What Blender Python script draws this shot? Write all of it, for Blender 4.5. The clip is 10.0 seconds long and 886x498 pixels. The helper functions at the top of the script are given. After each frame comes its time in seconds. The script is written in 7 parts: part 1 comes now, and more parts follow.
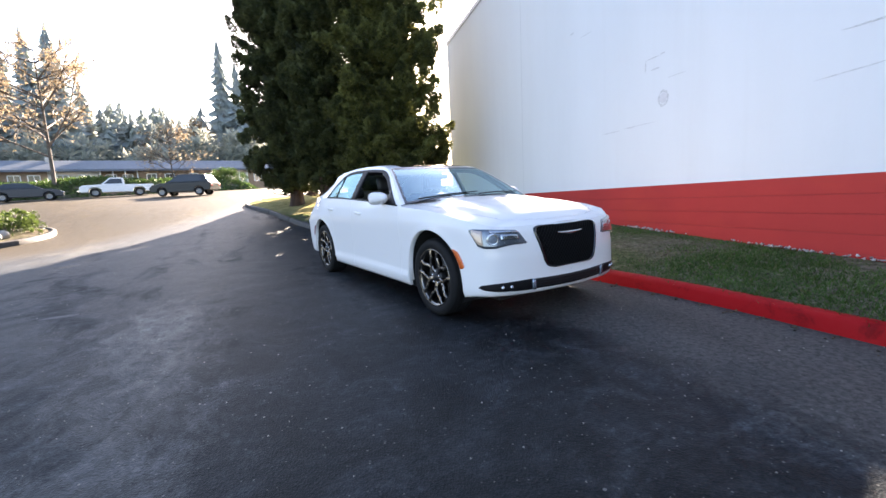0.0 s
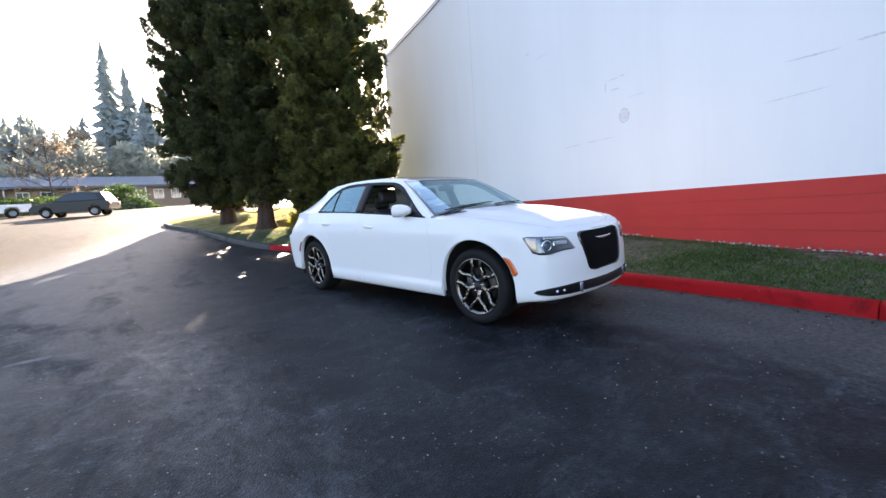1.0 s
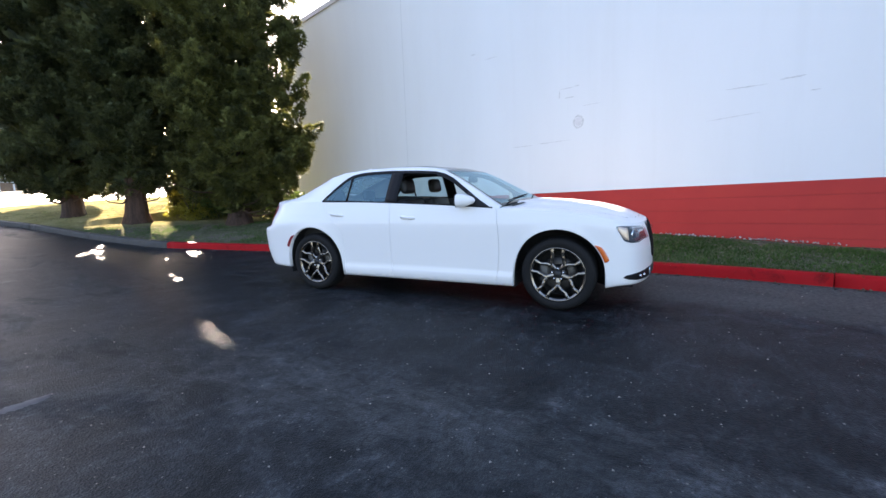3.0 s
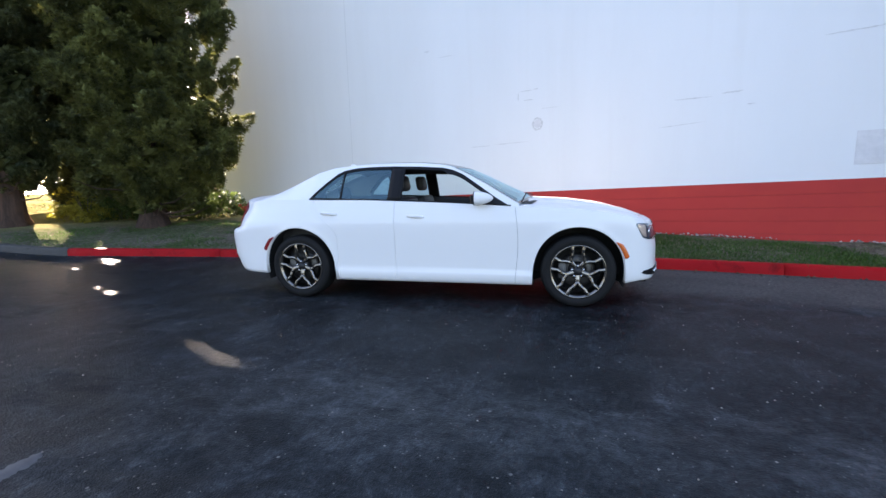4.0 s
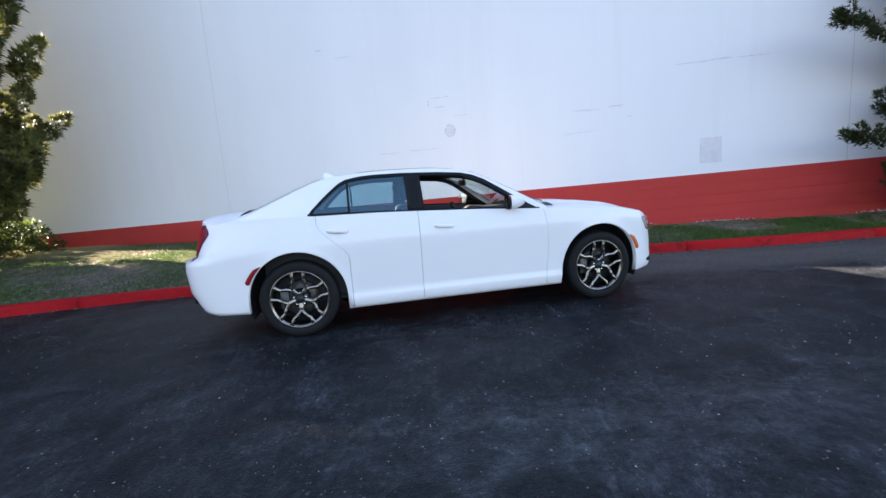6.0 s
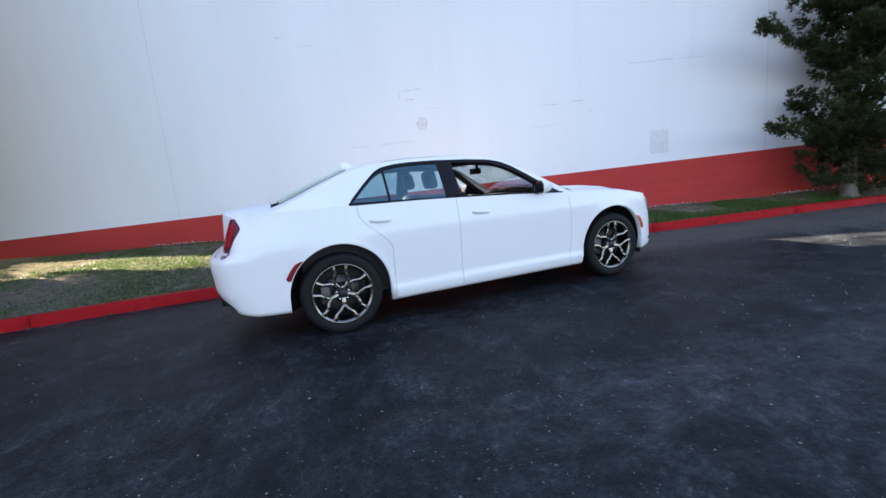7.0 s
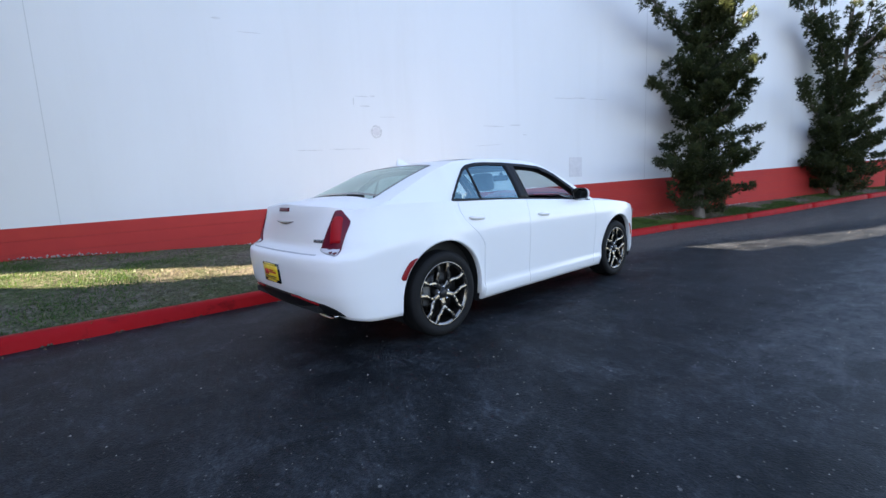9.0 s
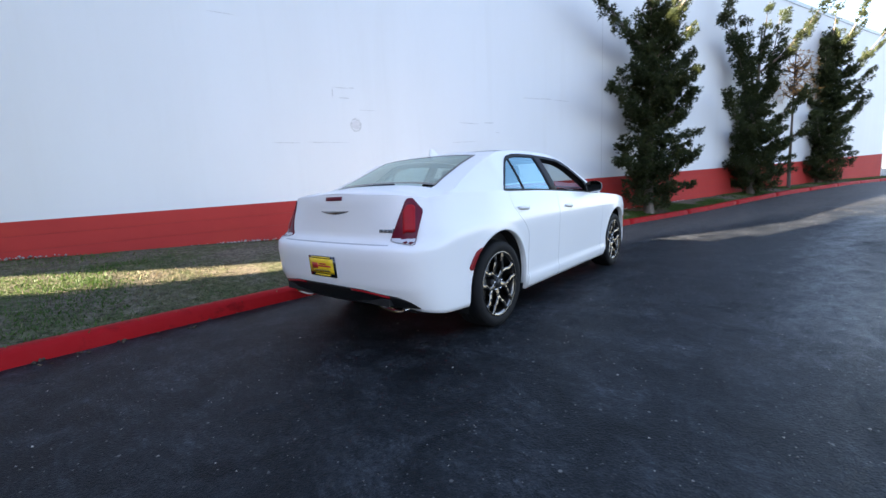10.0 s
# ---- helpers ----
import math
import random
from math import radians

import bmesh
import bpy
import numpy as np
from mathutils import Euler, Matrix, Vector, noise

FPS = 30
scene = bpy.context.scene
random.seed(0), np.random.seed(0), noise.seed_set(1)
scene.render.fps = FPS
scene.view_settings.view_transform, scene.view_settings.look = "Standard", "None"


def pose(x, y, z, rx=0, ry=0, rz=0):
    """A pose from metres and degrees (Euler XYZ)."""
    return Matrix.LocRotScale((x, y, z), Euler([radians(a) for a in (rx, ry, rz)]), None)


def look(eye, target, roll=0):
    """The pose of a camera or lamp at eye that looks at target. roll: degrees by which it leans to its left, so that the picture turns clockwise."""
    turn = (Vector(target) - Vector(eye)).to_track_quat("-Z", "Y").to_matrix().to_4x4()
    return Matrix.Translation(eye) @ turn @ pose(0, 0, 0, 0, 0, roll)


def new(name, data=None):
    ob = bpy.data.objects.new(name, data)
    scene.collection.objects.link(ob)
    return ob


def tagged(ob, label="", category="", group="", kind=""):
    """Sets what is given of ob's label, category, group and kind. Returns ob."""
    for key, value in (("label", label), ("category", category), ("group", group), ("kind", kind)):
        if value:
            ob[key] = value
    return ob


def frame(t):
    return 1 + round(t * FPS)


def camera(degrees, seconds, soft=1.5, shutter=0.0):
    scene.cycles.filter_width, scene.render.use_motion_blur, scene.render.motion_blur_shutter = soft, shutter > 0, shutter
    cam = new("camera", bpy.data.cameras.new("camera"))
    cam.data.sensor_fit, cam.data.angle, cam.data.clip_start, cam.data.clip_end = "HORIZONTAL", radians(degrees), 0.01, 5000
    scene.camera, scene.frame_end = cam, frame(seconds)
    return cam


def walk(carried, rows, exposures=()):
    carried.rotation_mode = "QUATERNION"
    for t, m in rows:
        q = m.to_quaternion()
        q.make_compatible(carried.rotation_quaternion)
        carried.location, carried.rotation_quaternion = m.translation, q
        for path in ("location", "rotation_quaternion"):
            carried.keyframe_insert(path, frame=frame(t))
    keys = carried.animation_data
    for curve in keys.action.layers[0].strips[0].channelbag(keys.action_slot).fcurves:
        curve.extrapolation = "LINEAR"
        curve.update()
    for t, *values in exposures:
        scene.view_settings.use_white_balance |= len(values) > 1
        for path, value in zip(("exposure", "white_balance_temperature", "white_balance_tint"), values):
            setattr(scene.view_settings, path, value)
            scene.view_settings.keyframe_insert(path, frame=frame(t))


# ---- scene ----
cam = camera(92.7, 10.0)
PATH = [
    (0, (0.028, 0.297, 1.169), (0.028, 2.278, 0.892), -2.6),
    (0.5, (-0.552, 0.362, 1.188), (-0.409, 2.343, 0.955), -3.8),
    (1, (-1.106, 0.372, 1.21), (-0.725, 2.321, 0.973), -3.8),
    (1.5, (-1.641, 0.485, 1.199), (-1.117, 2.396, 0.924), -2.4),
    (2, (-2.166, 0.639, 1.209), (-1.443, 2.487, 0.959), -1.8),
    (2.5, (-2.661, 0.879, 1.222), (-1.757, 2.646, 0.975), -3.4),
    (2.7, (-2.832, 1.016, 1.24), (-1.895, 2.764, 0.982), -2.8),
    (3.8, (-3.699, 1.898, 1.223), (-2.416, 3.4, 0.909), -1.5),
    (4, (-3.826, 2.068, 1.231), (-2.476, 3.515, 0.94), -1.5),
    (4.5, (-4.167, 2.506, 1.266), (-2.598, 3.694, 0.91), -2.7),
    (5, (-4.342, 2.983, 1.261), (-2.715, 4.091, 0.907), -3.5),
    (5.2, (-4.411, 3.168, 1.267), (-2.734, 4.207, 0.937), -3.3),
    (6.5, (-4.964, 4.49, 1.309), (-3.08, 5.087, 0.999), -5.2),
    (7, (-5.109, 5.029, 1.279), (-3.181, 5.451, 0.954), -5.4),
    (7.5, (-5.153, 5.573, 1.293), (-3.197, 5.895, 1.024), -4.3),
    (8, (-5.237, 6.123, 1.275), (-3.259, 6.227, 0.999), -3.4),
    (8.5, (-5.165, 6.675, 1.242), (-3.187, 6.647, 0.95), -2.3),
    (9, (-5.155, 7.211, 1.219), (-3.196, 6.915, 0.944), -2.7),
    (9.5, (-5.051, 7.706, 1.193), (-3.126, 7.293, 0.841), -2.9),
    (10, (-4.877, 8.181, 1.173), (-2.992, 7.577, 0.886), -2.5),
]
walk(cam, [(t, look(eye, target, roll)) for t, eye, target, roll in PATH], [(0.0, 3.75, 6600, 21), (10.0, 3.75, 6600, 21)])

# ---- light ----
SUN_AZ, SUN_EL = radians(93.5), radians(18.5)
world = bpy.data.worlds.new("world")
scene.world = world
world.use_nodes = True
_n, _l = world.node_tree.nodes, world.node_tree.links
_sky = _n.new("ShaderNodeTexSky")
_sky.sky_type, _sky.sun_disc = "NISHITA", False
_sky.sun_elevation, _sky.sun_rotation = SUN_EL, radians(90) - SUN_AZ
_sky.air_density, _sky.dust_density, _sky.ozone_density = 1.0, 1.2, 1.2
_l.new(_sky.outputs[0], _n["Background"].inputs[0])
_n["Background"].inputs[1].default_value = 0.05
_s = bpy.data.lights.new("sun", "SUN")
_s.energy, _s.angle, _s.color = 5.0, radians(0.6), (1.0, 0.88, 0.69)
sun = new("sun", _s)
sun.matrix_world = look(Vector((math.cos(SUN_AZ) * math.cos(SUN_EL), math.sin(SUN_AZ) * math.cos(SUN_EL), math.sin(SUN_EL))) * 80, (0, 0, 0))


# ---- materials ----
class Mat:
    """A small builder of node materials."""

    def __init__(self, name):
        self.m = bpy.data.materials.new(name)
        self.m.use_nodes = True
        self.t = self.m.node_tree
        self.b = self.t.nodes["Principled BSDF"]
        self.co = self.add("ShaderNodeTexCoord").outputs["Object"]

    def add(self, kind):
        return self.t.nodes.new(kind)

    def link(self, a, b):
        self.t.links.new(a, b)

    def noise(self, scale, detail=6, rough=0.55, co=None, stretch=None, distort=0.0):
        n = self.add("ShaderNodeTexNoise")
        n.inputs["Scale"].default_value, n.inputs["Detail"].default_value = scale, detail
        n.inputs["Roughness"].default_value, n.inputs["Distortion"].default_value = rough, distort
        src = co or self.co
        if stretch:
            m = self.add("ShaderNodeMapping")
            m.inputs["Scale"].default_value = stretch
            self.link(src, m.inputs[0])
            src = m.outputs[0]
        self.link(src, n.inputs["Vector"])
        return n.outputs["Fac"]

    def voronoi(self, scale, feature="F1", out="Distance", rand=1.0):
        n = self.add("ShaderNodeTexVoronoi")
        n.feature = feature
        n.inputs["Scale"].default_value, n.inputs["Randomness"].default_value = scale, rand
        self.link(self.co, n.inputs["Vector"])
        return n.outputs[out]

    def ramp(self, fac, stops):
        n = self.add("ShaderNodeValToRGB")
        e = n.color_ramp.elements
        while len(e) < len(stops):
            e.new(0.5)
        for k, (p, c) in enumerate(stops):
            e[k].position = p
            e[k].color = (*c, 1) if not isinstance(c, (int, float)) else (c, c, c, 1)
        self.link(fac, n.inputs[0])
        return n.outputs[0]

    def mix(self, fac, a, b, how="MIX"):
        n = self.add("ShaderNodeMix")
        n.data_type, n.blend_type = "RGBA", how
        for v, i in ((fac, 0), (a, 6), (b, 7)):
            if isinstance(v, (int, float)):
                n.inputs[i].default_value = v if i == 0 else (v, v, v, 1)
            elif isinstance(v, tuple):
                n.inputs[i].default_value = (*v, 1)
            else:
                self.link(v, n.inputs[i])
        return n.outputs[2]

    def bump(self, height, strength=0.3, distance=0.01):
        n = self.add("ShaderNodeBump")
        n.inputs["Strength"].default_value, n.inputs["Distance"].default_value = strength, distance
        self.link(height, n.inputs["Height"])
        self.link(n.outputs[0], self.b.inputs["Normal"])

    def set(self, color=None, rough=None, metal=None, **more):
        for v, k in ((color, "Base Color"), (rough, "Roughness"), (metal, "Metallic")):
            if v is None:
                continue
            if isinstance(v, (int, float)):
                self.b.inputs[k].default_value = v
            elif isinstance(v, tuple):
                self.b.inputs[k].default_value = (*v, 1)
            else:
                self.link(v, self.b.inputs[k])
        for k, v in more.items():
            self.b.inputs[k.replace("_", " ")].default_value = v
        return self.m

    def random(self):
        return self.add("ShaderNodeObjectInfo").outputs["Random"]

    def island(self):
        return self.add("ShaderNodeNewGeometry").outputs["Random Per Island"]


def asphalt_material():
    m = Mat("asphalt")
    wear = m.add("ShaderNodeAttribute")
    wear.attribute_name = "edge_wear_and_sun"
    # mask of the sunlit lot, whose sunlight is put into the asphalt colour
    lit = m.add("ShaderNodeAttribute")
    lit.attribute_name = "sunlit_paving"
    turn = m.add("ShaderNodeMapping")
    turn.inputs["Rotation"].default_value = (0, 0, radians(-27))
    m.link(m.co, turn.inputs[0])
    lay = turn.outputs[0]
    big = m.noise(0.2, 5, 0.6, distort=0.6)
    lane = m.noise(0.75, 7, 0.62, co=lay, stretch=(1.0, 0.16, 1.0), distort=0.5)
    mid = m.noise(0.9, 8, 0.72, co=lay, stretch=(1.0, 0.5, 1.0), distort=1.2)
    blot = m.noise(5.0, 8, 0.75, distort=0.5)
    fine = m.noise(75, 4, 0.75)
    worn = m.ramp(m.mix(0.5, lane, mid), [(0.51, 0.0), (0.62, 1.0)])
    base = m.mix(worn, (0.0066, 0.0076, 0.0085), (0.0165, 0.0182, 0.0193))
    base = m.mix(m.ramp(m.mix(0.35, blot, lane), [(0.52, 0.0), (0.64, 0.8)]), base, (0.021, 0.023, 0.026))
    # polished, mottled wheel lane
    lane_at = m.add("ShaderNodeAttribute")
    lane_at.attribute_name = "lane_wear"
    grain = m.noise(5.0, 10, 0.85, co=lay, stretch=(1.0, 0.5, 1.0), distort=0.5)
    scuffed = m.ramp(m.mix(0.26, grain, lane_at.outputs["Fac"]), [(0.52, 0.0), (0.68, 1.0)])
    base = m.mix(scuffed, base, (0.017, 0.0190, 0.0205))
    # bare older asphalt along the kerb with a ragged edge of seal coat, widened to pale the sunlit strip
    rag = m.mix(0.45, m.mix(0.5, blot, mid), wear.outputs["Fac"])
    bare = m.ramp(rag, [(0.46, 0.0), (0.56, 1.0)])
    bare_tone = m.mix(m.ramp(mid, [(0.35, 0.0), (0.65, 1.0)]), (0.040, 0.0385, 0.036), (0.066, 0.062, 0.057))
    base = m.mix(m.ramp(fine, [(0.45, 0.0), (0.75, 0.38)]), base, (0.034, 0.037, 0.041))
    base = m.mix(1.0, base, m.ramp(m.noise(2.2, 9, 0.72, distort=0.8), [(0.38, 0.36), (0.50, 0.95), (0.63, 2.0)]), "MULTIPLY")
    streaks = m.noise(9.0, 8, 0.8, co=lay, stretch=(0.45, 1.0, 1.0), distort=1.4)
    base = m.mix(1.0, base, m.ramp(streaks, [(0.40, 0.62), (0.52, 1.0), (0.62, 1.8)]), "MULTIPLY")
    base = m.mix(bare, base, bare_tone)
    # tan of sunlit paving mixed into the base
    base = m.mix(lit.outputs["Fac"], base, m.mix(blot, (0.037, 0.030, 0.020), (0.060, 0.048, 0.031)))
    gritty = m.noise(26, 5, 0.8)
    base = m.mix(1.0, base, m.ramp(gritty, [(0.36, 0.45), (0.64, 1.9)]), "MULTIPLY")
    for scale, lo, hi, size in ((18, 0.90, 0.93, 0.13), (42, 0.78, 0.84, 0.17)):
        v = m.add("ShaderNodeTexVoronoi")
        v.inputs["Scale"].default_value = scale
        m.link(m.co, v.inputs["Vector"])
        near = m.ramp(v.outputs["Distance"], [(0.0, 1.0), (size, 1.0), (size + 0.06, 0.0)])
        sep = m.add("ShaderNodeSeparateXYZ")
        m.link(v.outputs["Color"], sep.inputs[0])
        pick = m.ramp(sep.outputs[0], [(lo, 0.0), (hi, 1.0)])
        tone = m.mix(m.ramp(sep.outputs[1], [(0.3, 0.0), (0.95, 1.0)]), (0.03, 0.032, 0.034), (0.15, 0.145, 0.135))
        base = m.mix(m.mix(1.0, near, pick, "MULTIPLY"), base, tone)
    crack = m.voronoi(0.3, "DISTANCE_TO_EDGE")
    line = m.ramp(crack, [(0.0, 1.0), (0.004, 0.0)])
    base = m.mix(m.mix(1.0, line, m.ramp(m.noise(0.3, 2), [(0.52, 0.0), (0.6, 0.6)]), "MULTIPLY"), base, (0.005, 0.005, 0.006))
    rough = m.ramp(m.mix(0.5, worn, m.mix(0.5, bare, blot)), [(0.15, 0.54), (0.6, 0.80)])
    rough = m.mix(m.mix(1.0, scuffed, 0.8, "MULTIPLY"), rough, 0.40)
    m.bump(m.mix(0.4, fine, m.voronoi(90)), 0.85, 0.008)
    m.link(m.mix(lit.outputs["Fac"], m.mix(scuffed, 0.20, 0.44), 0.05), m.b.inputs["Specular IOR Level"])
    m.b.inputs["Specular Tint"].default_value = (0.68, 0.88, 1.0, 1.0)
    return m.set(base, rough, 0.0)


def concrete_paint(name, color, chip):
    m = Mat(name)
    n1, n2 = m.noise(1.3, 8, 0.65), m.noise(14, 6, 0.7)
    c = m.mix(m.ramp(n1, [(0.35, 0.0), (0.7, 0.5)]), color, tuple(v * 0.72 for v in color))
    c = m.mix(m.ramp(n2, [(0.66, 0.0), (0.73, 0.85)]), c, chip)
    c = m.mix(m.ramp(m.noise(3.5, 9, 0.7, distort=0.5), [(0.56, 0.0), (0.68, 0.75)]), c, tuple(v * 0.4 for v in color))
    m.bump(m.mix(0.5, n2, m.noise(90, 3)), 0.35, 0.004)
    return m.set(c, m.ramp(n2, [(0.3, 0.55), (0.7, 0.8)]), 0.0, Specular_IOR_Level=0.14)


def wall_white():
    m = Mat("white wall paint")
    stain = m.noise(0.25, 6, 0.6, stretch=(1, 1, 0.25))
    streak = m.noise(2.5, 5, 0.6, stretch=(1, 1, 0.06))
    fine = m.noise(35, 5, 0.65)
    c = m.mix(m.ramp(stain, [(0.4, 0.0), (0.75, 0.6)]), (0.80, 0.80, 0.80), (0.69, 0.685, 0.67))
    c = m.mix(m.ramp(streak, [(0.55, 0.0), (0.8, 0.35)]), c, (0.72, 0.71, 0.69))
    # faint block courses under the paint
    w = m.add("ShaderNodeTexBrick")
    w.inputs["Scale"].default_value, w.inputs["Mortar Size"].default_value = 1.0, 0.006
    w.inputs["Brick Width"].default_value, w.inputs["Row Height"].default_value = 0.406, 0.203
    sep = m.add("ShaderNodeSeparateXYZ")
    com = m.add("ShaderNodeCombineXYZ")
    m.link(m.co, sep.inputs[0])
    m.link(sep.outputs[0], com.inputs[0])
    m.link(sep.outputs[2], com.inputs[1])
    m.link(com.outputs[0], w.inputs["Vector"])
    h = m.mix(0.25, m.mix(0.5, fine, m.noise(5, 4)), w.outputs["Fac"], "SUBTRACT")
    m.bump(h, 0.18, 0.006)
    return m.set(c, 0.55)


def wall_red():
    m = Mat("red wall paint")
    n1, n2 = m.noise(0.6, 8, 0.65), m.noise(10, 6, 0.7)
    c = m.mix(m.ramp(n1, [(0.4, 0.0), (0.7, 0.7)]), (0.50, 0.047, 0.039), (0.40, 0.038, 0.034))
    c = m.mix(m.ramp(n2, [(0.7, 0.0), (0.76, 0.5)]), c, (0.5, 0.35, 0.3))
    c = m.mix(m.ramp(m.noise(1.1, 7, 0.65, stretch=(0.5, 1, 1)), [(0.5, 0.0), (0.72, 0.5)]), c, (0.55, 0.062, 0.036))
    m.bump(m.mix(0.5, n2, m.noise(60, 3)), 0.3, 0.004)
    return m.set(c, 0.75, 0.0, Specular_IOR_Level=0.2)


def soil_material():
    m = Mat("turf soil")
    n1, n2, n3 = m.noise(0.7, 8, 0.65), m.noise(7, 6, 0.7), m.noise(45, 4, 0.7)
    c = m.mix(m.ramp(n1, [(0.42, 0.0), (0.58, 1.0)]), (0.150, 0.125, 0.098), (0.085, 0.098, 0.048))
    c = m.mix(m.ramp(n2, [(0.5, 0.0), (0.65, 0.7)]), c, (0.21, 0.18, 0.135))
    c = m.mix(1.0, c, m.ramp(m.noise(16, 8, 0.78, distort=0.8), [(0.38, 0.45), (0.5, 1.0), (0.64, 1.45)]), "MULTIPLY")
    # dry straw turf behind the cedars, paled further for the sun on it
    dry = m.add("ShaderNodeAttribute")
    dry.attribute_name = "dry_sunlit_turf"
    c = m.mix(dry.outputs["Fac"], c, m.mix(m.ramp(m.noise(2.2, 6, 0.65), [(0.35, 0.0), (0.65, 1.0)]), (0.22, 0.19, 0.075), (0.36, 0.31, 0.15)))
    m.bump(m.mix(0.5, n2, n3), 1.0, 0.05)
    return m.set(c, 1.0, 0.0, Specular_IOR_Level=0.0)


def leaf_material(name, dark, light, trans=0.25, tufts=0.0):
    m = Mat(name)
    r = m.island()
    if tufts:
        # tuft by tuft, from deep to fresh green
        r = m.mix(tufts, r, m.ramp(m.noise(2.4, 2, 0.5), [(0.40, 0.0), (0.60, 1.0)]))
    c = m.mix(m.ramp(r, [(0.0, 0.0), (1.0, 1.0)]), dark, light)
    c = m.mix(m.ramp(m.noise(1.2, 3), [(0.4, 0.0), (0.7, 0.5)]), c, tuple(v * 0.6 for v in dark))
    out = m.t.nodes["Material Output"]
    tr = m.add("ShaderNodeBsdfTranslucent")
    m.link(m.mix(0.5, c, light), tr.inputs[0])
    mx = m.add("ShaderNodeMixShader")
    mx.inputs[0].default_value = trans
    m.link(m.b.outputs[0], mx.inputs[1])
    m.link(tr.outputs[0], mx.inputs[2])
    m.link(mx.outputs[0], out.inputs[0])
    return m.set(c, 0.6, 0.0, Specular_IOR_Level=0.3 if trans < 0.6 else 0.0)


def bark_material(name, dark, light):
    m = Mat(name)
    n = m.noise(9, 8, 0.7, stretch=(1, 1, 0.15))
    m.bump(n, 0.9, 0.03)
    return m.set(m.mix(m.ramp(n, [(0.35, 0.0), (0.65, 1.0)]), dark, light), 0.9)


def plain(name, color, rough=0.5, metal=0.0, var=0.12, scale=8.0, **more):
    m = Mat(name)
    n = m.noise(scale, 5, 0.6)
    c = m.mix(m.ramp(n, [(0.3, 0.0), (0.7, 1.0)]), color, tuple(max(0.0, v * (1 - var)) for v in color))
    return m.set(c, rough, metal, **more)


ASPHALT, WHITE_WALL, RED_WALL = asphalt_material(), wall_white(), wall_red()
RED_CURB = concrete_paint("red curb paint", (0.36, 0.006, 0.008), (0.06, 0.022, 0.02))
GREY_CURB = concrete_paint("bare kerb concrete", (0.075, 0.070, 0.065), (0.04, 0.036, 0.032))
SOIL = soil_material()
GRASS = leaf_material("grass blades", (0.028, 0.070, 0.010), (0.085, 0.155, 0.026), 0.25)
DRY_GRASS = leaf_material("dry grass blades", (0.085, 0.076, 0.040), (0.22, 0.19, 0.10), 0.15)
CEDAR = leaf_material("cedar foliage", (0.015, 0.024, 0.011), (0.15, 0.165, 0.06), 0.22, 0.7)
# lighter olive copy of CEDAR, with the white wall's bounce light in its colour
CEDAR_LIT = leaf_material("lit cedar foliage", (0.018, 0.026, 0.009), (0.225, 0.23, 0.062), 0.22, 0.75)
JUNIPER = leaf_material("juniper foliage", (0.018, 0.032, 0.016), (0.085, 0.105, 0.034), 0.35, 0.45)
SHRUB = leaf_material("shrub leaves", (0.03, 0.055, 0.015), (0.10, 0.14, 0.03), 0.3)
YELLOW_LEAF = leaf_material("yellow leaves", (0.25, 0.22, 0.03), (0.42, 0.38, 0.06), 0.4)
ORANGE_LEAF = leaf_material("autumn leaves", (0.30, 0.13, 0.035), (0.45, 0.25, 0.07), 0.4)
# distance haze is put into the base colour of the next two foliages
HAZED_LEAF = leaf_material("haze-paled conifer foliage", (0.32, 0.355, 0.325), (0.44, 0.47, 0.43), 0.45)
HAZED_FIR = leaf_material("haze-paled fir foliage", (0.35, 0.39, 0.37), (0.50, 0.54, 0.51), 0.45)
PALE_LEAF = leaf_material("pale autumn leaves", (0.30, 0.22, 0.13), (0.42, 0.32, 0.20), 0.3)
IVY = leaf_material("ivy leaves", (0.03, 0.065, 0.018), (0.08, 0.13, 0.03), 0.25)
BARK = bark_material("cedar bark", (0.022, 0.012, 0.008), (0.078, 0.042, 0.028))
BROWN_BARK = bark_material("brown bark", (0.05, 0.038, 0.028), (0.13, 0.10, 0.075))
GREY_BARK = bark_material("grey bark", (0.09, 0.075, 0.06), (0.2, 0.17, 0.14))

# ---- small mesh helpers ----


def mesh_object(name, bm, material, parent=None, label="", smooth=False):
    me = bpy.data.meshes.new(name)
    bm.to_mesh(me)
    bm.free()
    for mat in material if isinstance(material, (list, tuple)) else [material]:
        me.materials.append(mat)
    if smooth:
        me.polygons.foreach_set("use_smooth", [True] * len(me.polygons))
    ob = new(name, me)
    ob.parent = parent
    if label:
        tagged(ob, label)
    return ob


def part(name, bm, material, parent, label="", smooth=True):
    """One mesh object under a thing or a part of it."""
    return mesh_object(name, bm, material, parent, label, smooth)


def thing(name, label, category, group="", m=None, kind=""):
    ob = new(name)
    if m is not None:
        ob.matrix_basis = m
    return tagged(ob, label, category, group, kind)


def from_arrays(name, verts, faces, material, parent=None, smooth=False):
    me = bpy.data.meshes.new(name)
    verts, faces = np.asarray(verts, np.float32), np.asarray(faces, np.int32)
    me.vertices.add(len(verts))
    me.vertices.foreach_set("co", verts.ravel())
    k = faces.shape[1]
    me.loops.add(faces.size)
    me.loops.foreach_set("vertex_index", faces.ravel())
    me.polygons.add(len(faces))
    me.polygons.foreach_set("loop_start", np.arange(len(faces), dtype=np.int32) * k)
    if smooth:
        me.polygons.foreach_set("use_smooth", np.ones(len(faces), bool))
    me.update(calc_edges=True)
    me.validate()
    me.materials.append(material)
    ob = new(name, me)
    ob.parent = parent
    return ob


